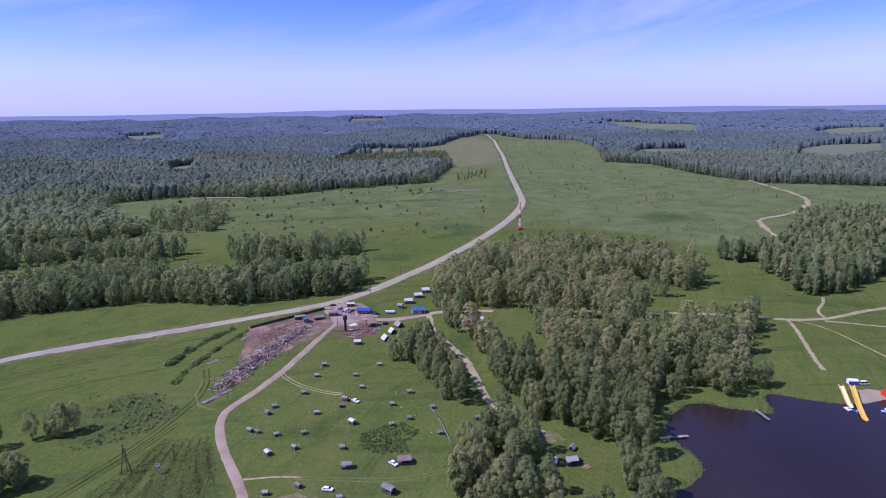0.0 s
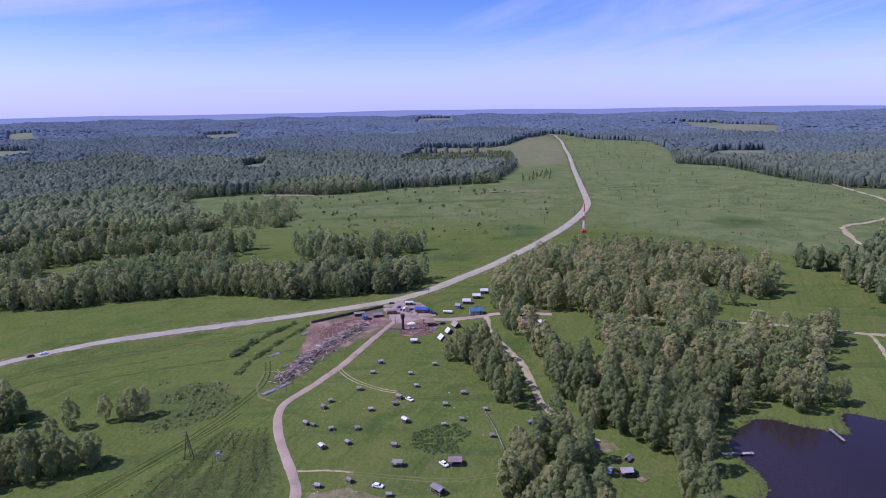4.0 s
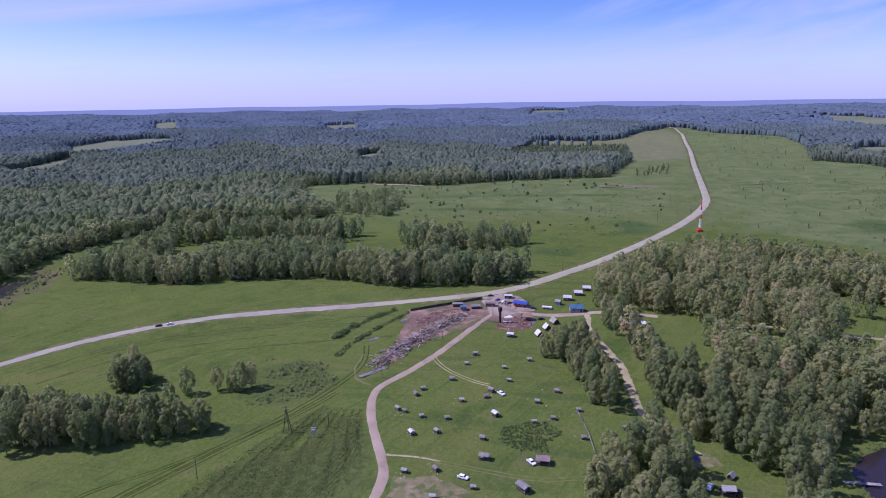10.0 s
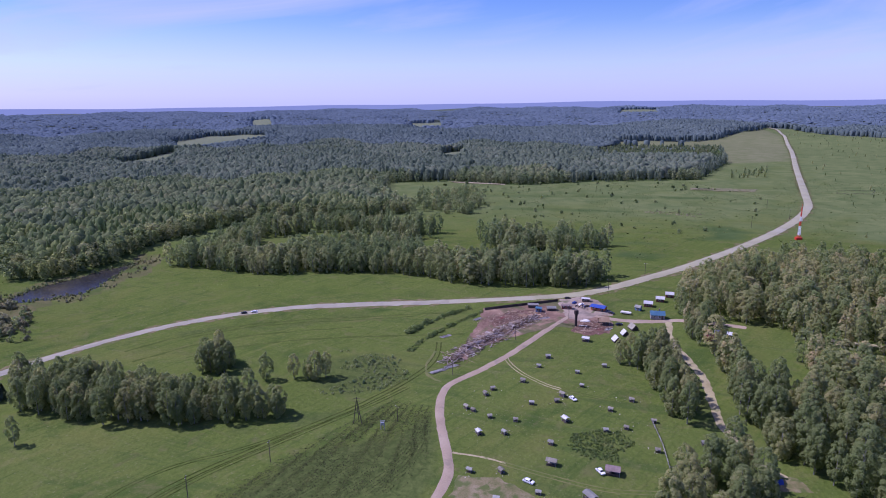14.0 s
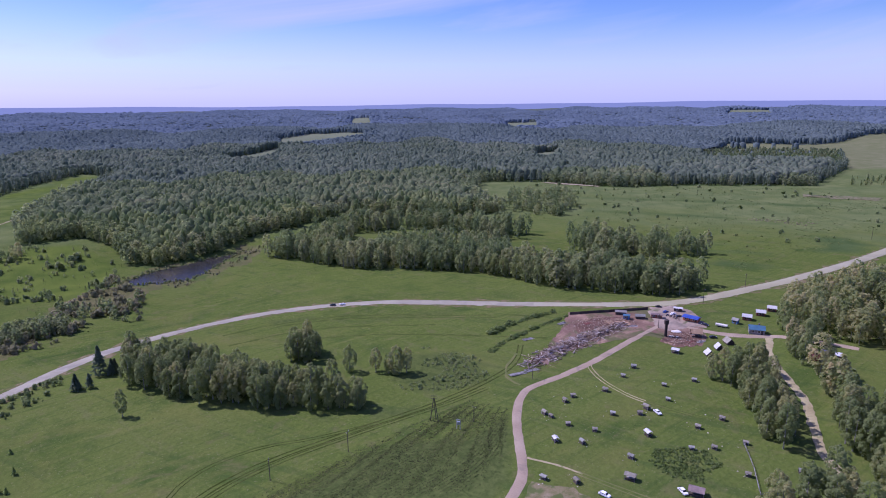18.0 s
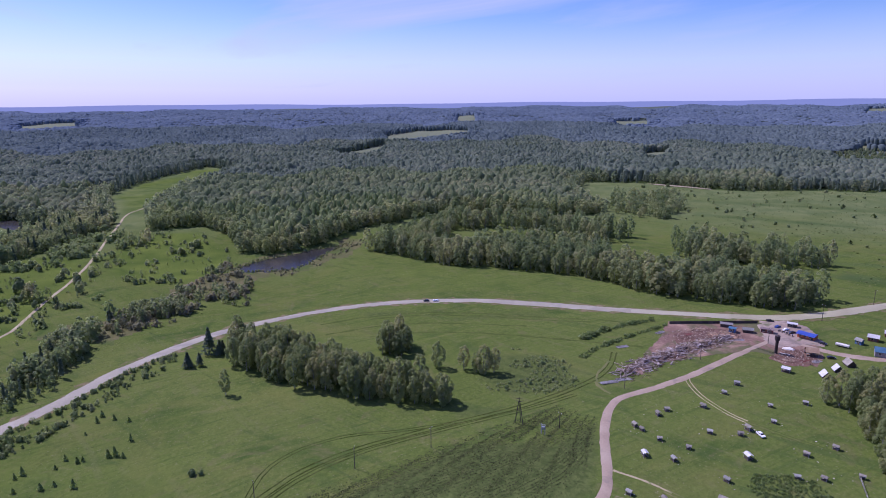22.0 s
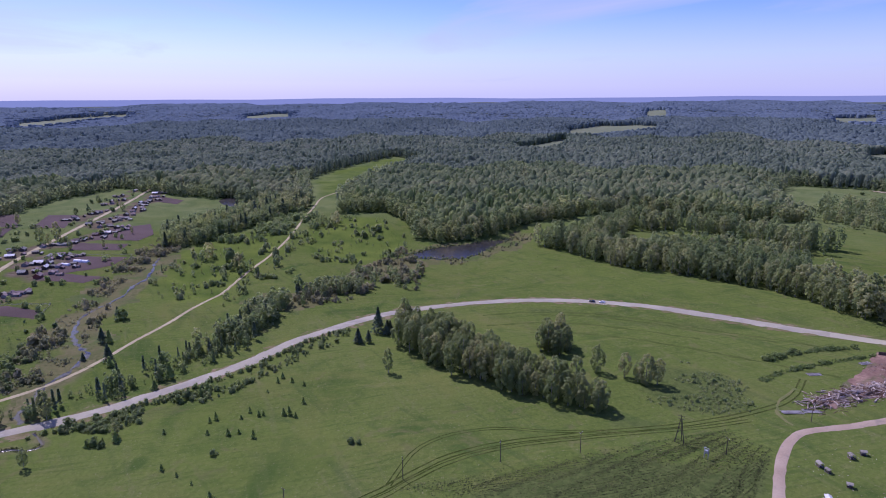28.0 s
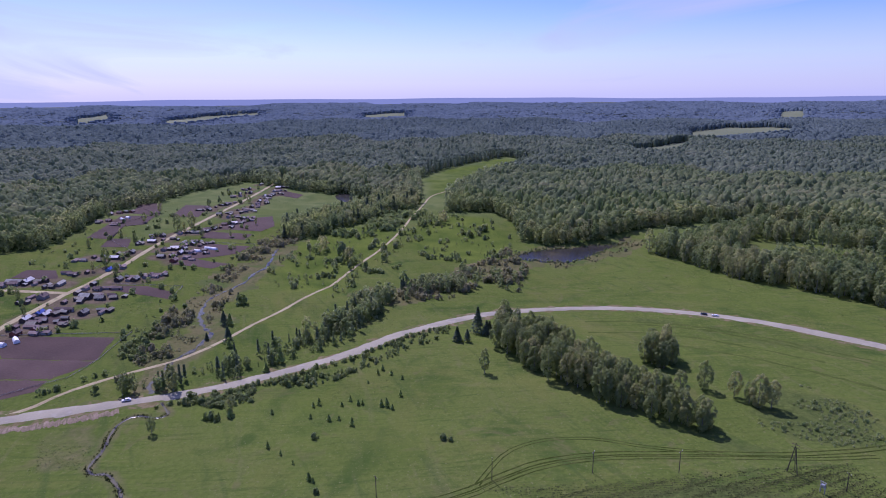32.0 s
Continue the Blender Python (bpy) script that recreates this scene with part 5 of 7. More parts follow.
def stand(x, y):
    """How dark and coniferous a stretch of the forest is, from 0 to 1."""
    v = np.sin(x / 140 + 1.7 * np.sin(y / 210)) * np.cos(y / 170 - x / 330) + 0.6 * np.sin(x / 61 + y / 83 + 2 * np.sin(x / 190))
    return 1 / (1 + np.exp(-2.2 * v))


ROUND = {3: ((0.68, 1.4), (0.87, 0.92), (1.0, 0.18)), 4: ((0.58, 1.45), (0.76, 1.12), (0.91, 0.70), (1.0, 0.14)), 5: ((0.42, 1.3), (0.62, 1.10), (0.79, 0.86), (0.92, 0.52), (1.0, 0.12))}


def canopy(name, label, pts, heights, leaf, wide, sides=5, levels=4, rough=1.0):
    """A far forest: each tree a small rounded or pointed head of its own, of uneven outline."""
    n = len(pts)
    z = terrain(pts[:, 0], pts[:, 1])
    dark = stand(pts[:, 0], pts[:, 1])
    fir = rng.random(n) < 0.02 + 0.16 * dark ** 3
    w = wide * rng.uniform(0.62, 1.45, n) * np.where(fir, 0.7, 1.0)
    heights = heights + 2.2 * np.sin(pts[:, 0] / 37 + np.sin(pts[:, 1] / 53)) * np.cos(pts[:, 1] / 41)
    lone = rng.random(n) < 0.06
    heights = heights + np.where(lone, rng.uniform(1.5, 4.5, n), 0)
    w = w * np.where(lone, 0.8, 1.0)
    rim = np.zeros(n, bool)
    for poly in FAR_OPEN + (OPEN_W, OPEN_E):
        rim |= away(poly + poly[:1], pts[:, 0], pts[:, 1]) < 40
    turn = rng.uniform(0, 2 * np.pi, n)
    rings = []
    for i, (zu, k) in enumerate(ROUND[levels]):
        zu = np.where(rim & (i == 0), 0.06, zu)
        k = np.where(rim & (i == 0), 0.85, k)
        a = turn[:, None] + np.linspace(0, 2 * np.pi, sides, endpoint=False)[None, :] + rng.uniform(-0.25, 0.25, (n, sides))
        r = (w * np.where(fir, np.minimum(k, 1.12 - zu), k))[:, None] * rng.uniform(1 - 0.38 * rough, 1 + 0.32 * rough, (n, sides))
        h = (heights * np.where(fir, 1.1, 1.0))[:, None] * (zu[:, None] + rng.uniform(-0.05, 0.05, (n, sides)))
        rings.append(np.stack([pts[:, 0][:, None] + np.cos(a) * r, pts[:, 1][:, None] + np.sin(a) * r, z[:, None] + h], -1))
    v = np.concatenate(rings, 1)
    o = (np.arange(n) * levels * sides)[:, None, None]
    base = np.array([[k * sides + i, k * sides + (i + 1) % sides, (k + 1) * sides + (i + 1) % sides, (k + 1) * sides + i] for k in range(levels - 1) for i in range(sides)])
    f = (o + base[None]).reshape(-1, 4)
    tint = np.clip(rng.normal(0.62, 0.22, n) - 0.34 * dark - np.where(fir, 0.25, 0) - np.where(lone, 0.2, 0), 0, 1)
    me = mesh_np(name, v.reshape(-1, 3), f, leaf, tint=np.repeat(tint, (levels - 1) * sides), smooth_shade=True)
    tagged(new(name, me), label, "trees", kind="stuff")


def woodland(pts, lo, hi, leaf, wide, label, sides, levels, rim, variants):
    """Leafy single trees along the open land, closed heads of trees behind them."""
    d = np.minimum(away(OPEN_W + OPEN_W[:1], pts[:, 0], pts[:, 1]), away(OPEN_E + OPEN_E[:1], pts[:, 0], pts[:, 1]))
    edge = d < rim
    forest("forest_edge", label + ", its sunlit edge", pts[edge], tall(edge.sum(), lo - 2.5, hi - 0.5), variants, leaf)
    canopy("birch_forest", label, pts[~edge], tall((~edge).sum(), lo, hi), leaf, wide, sides, levels)


ROUND_VAR = crowns(clump_crown, 290, 0.72, (18, 19, 17, 16, 18, 15), wide=0.31, low=0.07, lobes=22, lump=0.34)
BACK_VAR = crowns(clump_crown, 105, 1.0, (18, 19, 17, 16, 15), wide=0.32, low=0.05, lobes=14, lump=0.38)
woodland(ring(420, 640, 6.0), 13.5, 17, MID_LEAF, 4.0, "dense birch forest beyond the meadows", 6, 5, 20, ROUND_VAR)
# from here outward the leaf colours hold more and more air haze
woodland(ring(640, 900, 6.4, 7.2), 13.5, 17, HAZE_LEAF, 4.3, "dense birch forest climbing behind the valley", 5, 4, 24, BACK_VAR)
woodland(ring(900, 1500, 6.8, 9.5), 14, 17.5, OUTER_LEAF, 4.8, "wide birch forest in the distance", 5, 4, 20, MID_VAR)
# both far canopies have the distance haze in their base colour
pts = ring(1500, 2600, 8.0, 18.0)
canopy("distant_forest", "distant rolling forest of birch and spruce", pts, tall(len(pts), 14.5, 17), FAR_HAZE_LEAF, 6.4, 5, 3, 0.6)
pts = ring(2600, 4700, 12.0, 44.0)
canopy("distant_forest", "far forest canopy reaching the horizon", pts, tall(len(pts), 15, 17), FAR_HAZE_CANOPY, 12.0, 4, 3, 0.6)


# ridge far behind the woods, a backdrop whose haze blue is emitted
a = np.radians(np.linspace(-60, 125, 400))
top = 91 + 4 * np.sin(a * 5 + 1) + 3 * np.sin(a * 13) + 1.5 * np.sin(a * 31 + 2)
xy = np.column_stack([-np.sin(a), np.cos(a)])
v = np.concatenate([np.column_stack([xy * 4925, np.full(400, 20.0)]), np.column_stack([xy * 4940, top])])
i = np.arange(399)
tagged(new("distant_ridge", mesh_np("distant_ridge", v, np.stack([i, i + 1, i + 401, i + 400], 1), HAZE_HILL, smooth_shade=True)), "low wooded backdrop ridge on the horizon, glowing haze blue", "hills", kind="structure")


ROWS_DARK = Mat("row_weeds", ((0.036, 0.044, 0.015), (0.052, 0.064, 0.018), (0.085, 0.094, 0.030)), 0.05, 0.6, 0.9, bump=0.3, spec=0.1, tint=0.8)


# ---- scrub, hedges and low plants ----
ROADSIDE = ((-252, -25), (-246, 2), (-249, 23), (-258, 48), (-272, 84), (-292, 89), (-318, 82), (-288, 72), (-280, 46), (-270, 19), (-258, 0))
THICKET = ((-325, 118), (-301, 131), (-326, 173), (-308, 193), (-355, 225), (-408, 235), (-382, 199), (-350, 156), (-358, 136))
CREEKSIDE = ((-262, -26), (-277, -6), (-302, 7), (-348, 22), (-426, 37), (-483, 76), (-529, 96), (-560, 80), (-492, 45), (-404, 17), (-361, -3), (-308, -14))
VERGE = ((-229, 2), (-233, 18), (-239, 46), (-243, 71), (-258, 109), (-266, 130), (-252, 126), (-246, 105), (-230, 73), (-224, 53), (-222, 28), (-221, 17))
COPSE = ((-270, 552), (-208, 563), (-222, 640), (-260, 696), (-315, 656))
TANGLE = ((-143, 205), (-140, 227), (-118, 229), (-105, 224), (-99, 212), (-105, 197), (-123, 186), (-135, 192))
HEAP = ((-29, 196), (-15, 200), (-7, 192), (-7, 182), (-23, 180), (-29, 185))


def sown(poly, spacing, share=1.0, clumped=0.0):
    """Random points in a polygon, thinned to a share, gathered in clumps."""
    xs, ys = [p[0] for p in poly], [p[1] for p in poly]
    n = max(4, int((max(xs) - min(xs)) * (max(ys) - min(ys)) / spacing ** 2))
    x, y = rng.uniform(min(xs), max(xs), n), rng.uniform(min(ys), max(ys), n)
    k = inside(poly, x, y) & (rng.random(n) < share) & (away(ROAD_LINE, x, y) > 6)
    k &= away(VALLEY_LINE, x, y) > 4
    if clumped:
        k &= np.sin(x / 9 + 1) * np.cos(y / 11) + 0.6 * np.sin(x / 5 - y / 6) > clumped - 1
    return np.column_stack([x[k], y[k]])


VALLEY_LINE = ((-240, -75), (-246, -55), (-257, -43), (-270, -24), (-280, 2), (-297, 20), (-324, 45), (-361, 80), (-374, 92), (-406, 111), (-425, 125), (-462, 151), (-505, 178), (-546, 200), (-589, 224), (-620, 241), (-663, 266), (-700, 310))
YOUNG = [(8, clump_crown(rng, 8, 150, 0.42, wide=0.24, low=0.05, lobes=14, lump=0.36)), (7, clump_crown(rng, 7, 150, 0.4, wide=0.30, low=0.03, lobes=14, lump=0.36)),
         (6, clump_crown(rng, 6, 140, 0.4, wide=0.36, low=0.02, lobes=12, lump=0.4)), (8, spruce_crown(rng, 8, 170, 0.4, wide=0.2))]
pts = sown(ROADSIDE, 3.1, 0.9, 0.55)
forest("young_trees", "young birches and spruces crowding the roadside", pts, tall(len(pts), 0.8, 2.8) + 6.0 * rng.random(len(pts)) ** 1.8, YOUNG, SHRUB)
pts = sown(ROADSIDE, 10)
forest("young_spruces", "dark young spruces among the roadside birches", pts, tall(len(pts), 5, 9.5), SPRUCE_MID, SPRUCE)
ROADSIDE_GROVE = ((-287, 65), (-296, 76), (-308, 83), (-321, 93), (-337, 108), (-330, 120), (-316, 112), (-296, 98), (-289, 90), (-280, 76))
pts = sown(ROADSIDE_GROVE, 3.1)
forest("roadside_trees", "dense young birches and alders between road and track", pts, tall(len(pts), 5, 11), YOUNG[:3], SHRUB)
pts = np.concatenate([sown(ROADSIDE_GROVE, 12), np.array(((-337, 126), (-318, 96), (-301, 84), (-293, 88)), float)])
forest("young_spruces", "dark spruces among the roadside trees", pts, tall(len(pts), 8, 11), SPRUCE_MID, SPRUCE)
pts = sown(((-325, 138), (-340, 132), (-352, 150), (-340, 172), (-322, 160)), 3.4)
forest("roadside_trees", "row of thin young birches on the boggy bank", pts, tall(len(pts), 5, 9.5), YOUNG[:2], SHRUB)
pts = sown(THICKET, 3.0, 0.9, 0.7)
forest("willow_thicket", "brownish willow thicket in the boggy valley", pts, tall(len(pts), 0.8, 3.0) + 3.5 * rng.random(len(pts)) ** 3, YOUNG[:3] + BUSH_VAR, OSIER)
pts = sown(THICKET, 11, 0.8)
forest("bog_birches", "thin birches and alders standing in the bog", pts, tall(len(pts), 6, 10), YOUNG[:2], SHRUB)
WILLOWS = ((-510, 111), (-545, 159), (-600, 197), (-605, 226), (-566, 226), (-528, 203), (-499, 167), (-500, 128))
pts = sown(WILLOWS, 4.4, 0.9, 0.9)
forest("willow_scrub", "pale green rounded willow scrub below the forest", pts, tall(len(pts), 2.2, 6.0), BUSH_VAR, WILLOW)
pts = np.concatenate([sown(HILLSIDE, 5.4, 0.8, 0.95), sown(SLOPE, 6.5, 0.8, 1.0), sown(((-340, 60), (-400, 100), (-470, 145), (-520, 180), (-470, 175), (-390, 125), (-330, 80)), 8.0, 0.6)])
forest("scattered_shrubs", "scattered shrubs on the valley slope", pts, tall(len(pts), 0.8, 2.8) + 4.5 * rng.random(len(pts)) ** 3, BUSH_VAR[:2] + YOUNG, SHRUB)
pts = sown(CREEKSIDE, 3.4, 0.75, 0.8)
pts = pts[away(((-246, -11), (-268, -6), (-287, 5), (-304, 13), (-330, 9), (-358, 12), (-383, 26), (-425, 41), (-490, 78)), pts[:, 0], pts[:, 1]) > 4.5]
forest("creek_willows", "willow shrubs lining the boggy creek", pts, tall(len(pts), 0.8, 3.2) + 2.5 * rng.random(len(pts)) ** 3, BUSH_VAR, OSIER)
pts = sown(CREEKSIDE, 1.9, 0.8, 0.5)
pts = pts[away(((-246, -11), (-268, -6), (-287, 5), (-304, 13), (-330, 9), (-358, 12), (-383, 26), (-425, 41), (-490, 78)), pts[:, 0], pts[:, 1]) > 3.2]
forest("creek_sedge", "rough brown sedge and reeds on the creek's banks", pts, tall(len(pts), 0.25, 0.9), crowns(bush_crown, 14, 0.5, (1.2, 1.0), wide=1.2), OSIER)
pts = np.concatenate([sown(((-229, 17), (-237, 19), (-237, 28), (-231, 30), (-225, 22)), 1.5), sown(((-226, 8), (-231, 10), (-226, 18), (-220, 16)), 1.5)])
forest("verge_thicket", "dense green alder scrub below the road", pts, tall(len(pts), 0.7, 2.1), BUSH_VAR, SHRUB)
pts = sown(((-349, -21), (-341, 2), (-304, 5), (-279, -7), (-270, -25), (-284, -32), (-315, -28)), 2.0, 0.6, 0.9)
forest("rough_herbs", "tall rough herbs on the creek's bank", pts, tall(len(pts), 0.3, 1.0), MOUND_VAR, SEDGE)
pts = sown(TUSSOCKS, 1.0, 0.8, 0.8)
forest("rough_herbs", "brownish tussocks in the damp grass", pts, tall(len(pts), 0.08, 0.26), MOUND_VAR, SEDGE)
pts = sown(VERGE, 2.2, 0.9, 0.7)
edge_w = spline(((-232, -6), (-235, 18), (-238, 45), (-245, 71), (-257, 100), (-265, 126)), 1.1)
edge_w = edge_w + rng.normal(0, 0.9, edge_w.shape)
pts = np.concatenate([pts, edge_w[away(ROAD_LINE, edge_w[:, 0], edge_w[:, 1]) > 5.0]])
forest("verge_shrubs", "low shrubs along the road's verge", pts, tall(len(pts), 0.6, 2.3), BUSH_VAR, SHRUB)
bank = spline(CREEK_LINE[:-1], 0.45)
flow = np.gradient(bank, axis=0)
flow /= np.linalg.norm(flow, axis=1)[:, None]
bank = np.concatenate([bank + rng.normal(0, 0.18, bank.shape) + np.column_stack([-flow[:, 1], flow[:, 0]]) * k for k in (0.75, -0.75, 1.2)])
bank = bank[rng.random(len(bank)) < 0.55 + 0.4 * np.sin(bank[:, 0] / 2.3 + bank[:, 1] / 1.7)]
forest("sedge_bank", "dark sedge tufts along the creek's banks", bank, tall(len(bank), 0.2, 0.55), crowns(bush_crown, 20, 0.26, (1.2, 1.0), wide=0.7), RUT_DARK)
rim = np.array(POND + POND[:1])
rim = np.concatenate([np.linspace(a, b, 9, endpoint=False) for a, b in zip(rim[:-1], rim[1:])])
rim = rim + rng.normal(0, 2.2, rim.shape)
forest("pond_sedge", "brownish sedge and low willows round the pond", rim, tall(len(rim), 0.4, 1.6), BUSH_VAR[:2], SHRUB)
pts = sown(POND_SIDE, 3.6, 0.8, 0.7)
forest("pond_sedge", "brownish sedge and low shrubs on the slope beside the pond", pts, tall(len(pts), 0.3, 1.1) + 1.6 * rng.random(len(pts)) ** 4, BUSH_VAR[:2], OSIER)
pts = sown(((-322, -18), (-292, -30), (-270, -38), (-258, -52), (-252, -44), (-264, -30), (-282, -14), (-312, -4)), 2.6, 0.85, 0.6)
forest("garden_edge_shrubs", "willow and elder shrubs below the tilled gardens", pts, tall(len(pts), 0.8, 2.8), BUSH_VAR, SHRUB)
pts = sown(COPSE, 9.5)
forest("copse", "loose copse of birches in the meadow", pts, tall(len(pts), 8, 15), crowns(clump_crown, 230, 0.66, (14, 16, 13, 15), wide=0.32, low=0.06, lobes=18, lump=0.34), MID_LEAF)
pts = sown(TANGLE, 1.05, 0.8, 0.8)
forest("weed_tangle", "tangle of tall weeds and low willow", pts, tall(len(pts), 0.12, 0.45) + 0.5 * rng.random(len(pts)) ** 3, MOUND_VAR, SHRUB)
pts = sown(TANGLE, 5.2, 0.9, 0.8)
forest("weed_tangle", "low rounded willow mounds in the weeds", pts, tall(len(pts), 0.7, 1.6), BUSH_VAR, WILLOW)
pts = sown(HEAP, 0.6, 0.85, 0.65)
forest("weed_patch", "dark patch of nettles and low shrubs in the field", pts, tall(len(pts), 0.15, 0.6), MOUND_VAR, HERB)
for line, k in ((((-122, 255), (-119, 271), (-115, 281), (-109, 294)), 1.5), (((-111, 236), (-111, 250), (-108, 264), (-104, 278), (-99, 294)), 1.0)):
    p = spline(line, 0.5)
    p = np.concatenate([p, p + 0.7, p - 0.8]) + rng.uniform(-1, 1, (3 * len(p), 2)) * k
    swell = 0.65 + 0.5 * np.sin(p[:, 1] / 2.9) * np.sin(p[:, 1] / 6.7 + 1) + 0.25 * np.sin(p[:, 1] / 1.3)
    keep = rng.random(len(p)) < swell + 0.5
    p, swell = p[keep], swell[keep]
    forest("hedge", "long dark overgrown hedge bank across the meadow", p, np.maximum(swell, 0.5) * tall(len(p), k * 0.3, k * 1.2), MOUND_VAR, HERB)
pts = np.array(((-423, 109), (-418, 114), (-426, 113), (-522, 202), (-517, 211), (-519, 221), (-587, 191), (-469, 103), (-464, 95), (-461, 99), (-281, 59), (-284, 64), (-413, 119), (-513, 223), (-546, 201), (-508, 217), (-529, 210)), float)
forest("valley_trees", "single birches and alders in the valley meadow", pts, tall(len(pts), 7, 14), NEAR_VAR, BIRCH)
pts = np.array(((-425, 113), (-417, 113), (-418, 117), (-466, 93), (-459, 96), (-461, 104), (-434, 112), (-416, 138), (-355, 133), (-517, 199), (-508, 200), (-518, 211), (-516, 218), (-523, 227), (-512, 206), (-526, 218)), float)
forest("valley_trees", "small trees beside the valley track", pts, tall(len(pts), 5, 10), YOUNG[1:3], SHRUB)
pts = np.array(((-392, 122), (-388, 126), (-429, 101), (-429, 106), (-394, 88), (-389, 93), (-365, 101), (-445, 89), (-402, 96), (-463, 140), (-457, 137), (-474, 181), (-462, 182), (-480, 196), (-423, 171), (-412, 173), (-414, 182), (-403, 183), (-408, 192),
                (-413, 203), (-375, 182), (-369, 188), (-396, 142), (-445, 234), (-466, 223), (-405, 221), (-394, 220), (-411, 124)), float)
pts = np.concatenate([pts + rng.normal(0, 1.6, pts.shape) for _ in range(3)])
forest("valley_bushes", "rounded willow bushes standing in the valley meadow", pts, tall(len(pts), 1.6, 3.8), BUSH_VAR, SHRUB)
pts = sown(((-570, 166), (-575, 184), (-556, 195), (-529, 190), (-508, 178), (-510, 165), (-530, 164)), 4.0, 0.9)
forest("willow_scrub", "pale rounded willow scrub beside the track", pts, tall(len(pts), 2.5, 5.0), BUSH_VAR, WILLOW)
pts = sown(((-60, 628), (-10, 622), (0, 640), (-50, 645)), 2.6)
forest("stone_litter", "pale litter of old stones and boards in the meadow", pts, tall(len(pts), 0.3, 0.7), MOUND_VAR, SAND)
pts = sown(((180, 590), (225, 625), (285, 560), (262, 478), (225, 505)), 4.5, 0.6, 0.8)
forest("sedge_patch", "darker patch of tall sedge on the field", pts, tall(len(pts), 0.3, 0.6), MOUND_VAR, HERB)
pts = sown(((23, 1042), (77, 1106), (69, 987), (22, 950)), 9, 0.8)
forest("meadow_copse", "loose group of small birches by the road", pts, tall(len(pts), 4, 9), MID_VAR, MID_LEAF)
pts = sown(PLANTATION, 10)
forest("plantation", "young planted trees beyond the meadow", pts, tall(len(pts), 4, 9), FAR_VAR, HAZE_LEAF)
pts = sown(FIELD_E, 34, 0.5)
forest("field_shrubs", "scattered small trees on the far field", pts, tall(len(pts), 2, 6), MID_VAR, BIRCH)
pts = sown(((-300, 560), (-330, 780), (-20, 900), (60, 800), (60, 650), (-40, 440), (-60, 520)), 17, 0.4, 0.8)
forest("meadow_shrubs", "scattered shrubs in the wide meadow", pts, tall(len(pts), 1, 4), BUSH_VAR, SHRUB)
pts = sown(((-520, -130), (-440, -118), (-330, -90), (-250, -70), (-270, -20), (-400, 20), (-520, 60), (-700, 60), (-800, 60), (-600, -70)), 8, 0.3, 0.7)
pts = pts[~(inside(((-335, -105), (-315, -28), (-255, -50), (-245, -95)), pts[:, 0], pts[:, 1]))]
forest("garden_shrubs", "shrubs and fruit trees between the gardens", pts, tall(len(pts), 1.2, 4.5), BUSH_VAR, SHRUB)


def tufts(name, label, poly, count, size, leaf, clump=None):
    """Grass tufts and weeds, low and flat, uneven in size."""
    xs, ys = [p[0] for p in poly], [p[1] for p in poly]
    x, y = rng.uniform(min(xs), max(xs), count), rng.uniform(min(ys), max(ys), count)
    k = inside(poly, x, y) & ~woods(x, y) & (away(ROAD_LINE[8:], x, y) > 5.5) & (away(SIDE_LINE, x, y) > 2.6) & ~inside(LAKE, x, y)
    n1 = np.sin(x / 13 + 2 * np.sin(y / 17)) * np.cos(y / 15 + np.sin(x / 21)) + 0.5 * np.sin(x / 4.1 + y / 3.7)
    k &= n1 + rng.normal(0, 0.4, count) > (0.0 if clump is None else clump)
    x, y = x[k], y[k]
    z = terrain(x, y)
    n = len(x)
    c = np.column_stack([x, y, z + 0.12])
    up = np.tile(np.array([[0, 0, 1.0]]), (n, 1))
    s = size * rng.uniform(0.5, 1.6, n)
    v = leaf_quads(rng, np.zeros((n, 3)), up, 1.0).reshape(n, 4, 3) * s[:, None, None] * np.array([1, 1, 0.45]) + c[:, None, :]
    tagged(new(name, mesh_np(name, v.reshape(-1, 3), quads(n), leaf, tint=rng.random(n))), label, "grass", kind="stuff")


SIDE_LINE = ((-54, 312), (-56, 300), (-61, 279), (-67.5, 251), (-75, 229), (-81.5, 214), (-81, 204), (-76, 190), (-69.5, 178), (-63, 167), (-58.5, 157), (-57, 140))
NEAR_LAND = ((-230, -20), (-215, 40), (-230, 110), (-265, 190), (-200, 330), (-40, 420), (60, 330), (20, 250), (60, 140), (-60, 110))
WEEDS = Mat("meadow_herbs", ((0.058, 0.087, 0.018), (0.080, 0.112, 0.023), (0.104, 0.130, 0.032)), 0.05, 0.8, 0.85, bump=0, spec=0.1, tint=0.9, island=0.4)
STRAW = Mat("dry_grass_tufts", ((0.104, 0.134, 0.032), (0.132, 0.150, 0.041), (0.168, 0.170, 0.058)), 0.05, 0.8, 0.85, bump=0, spec=0.1, tint=0.9, island=0.4)
tufts("meadow_herbs", "low uneven herbs in the meadow grass", NEAR_LAND, 60000, 0.11, WEEDS, 0.0)
tufts("dry_tufts", "pale dry tufts in the meadow grass", NEAR_LAND, 40000, 0.10, STRAW, 0.3)

VALLEY_LAND = ((-230, -60), (-520, -120), (-800, 60), (-640, 240), (-420, 260), (-380, 340), (-200, 330), (-60, 350), (0, 420), (-250, 200))
BIG_MEADOW = ((-300, 560), (-330, 780), (-20, 900), (60, 800), (90, 1000), (420, 900), (480, 560), (200, 330), (60, 500), (40, 600), (-40, 420), (-60, 520))
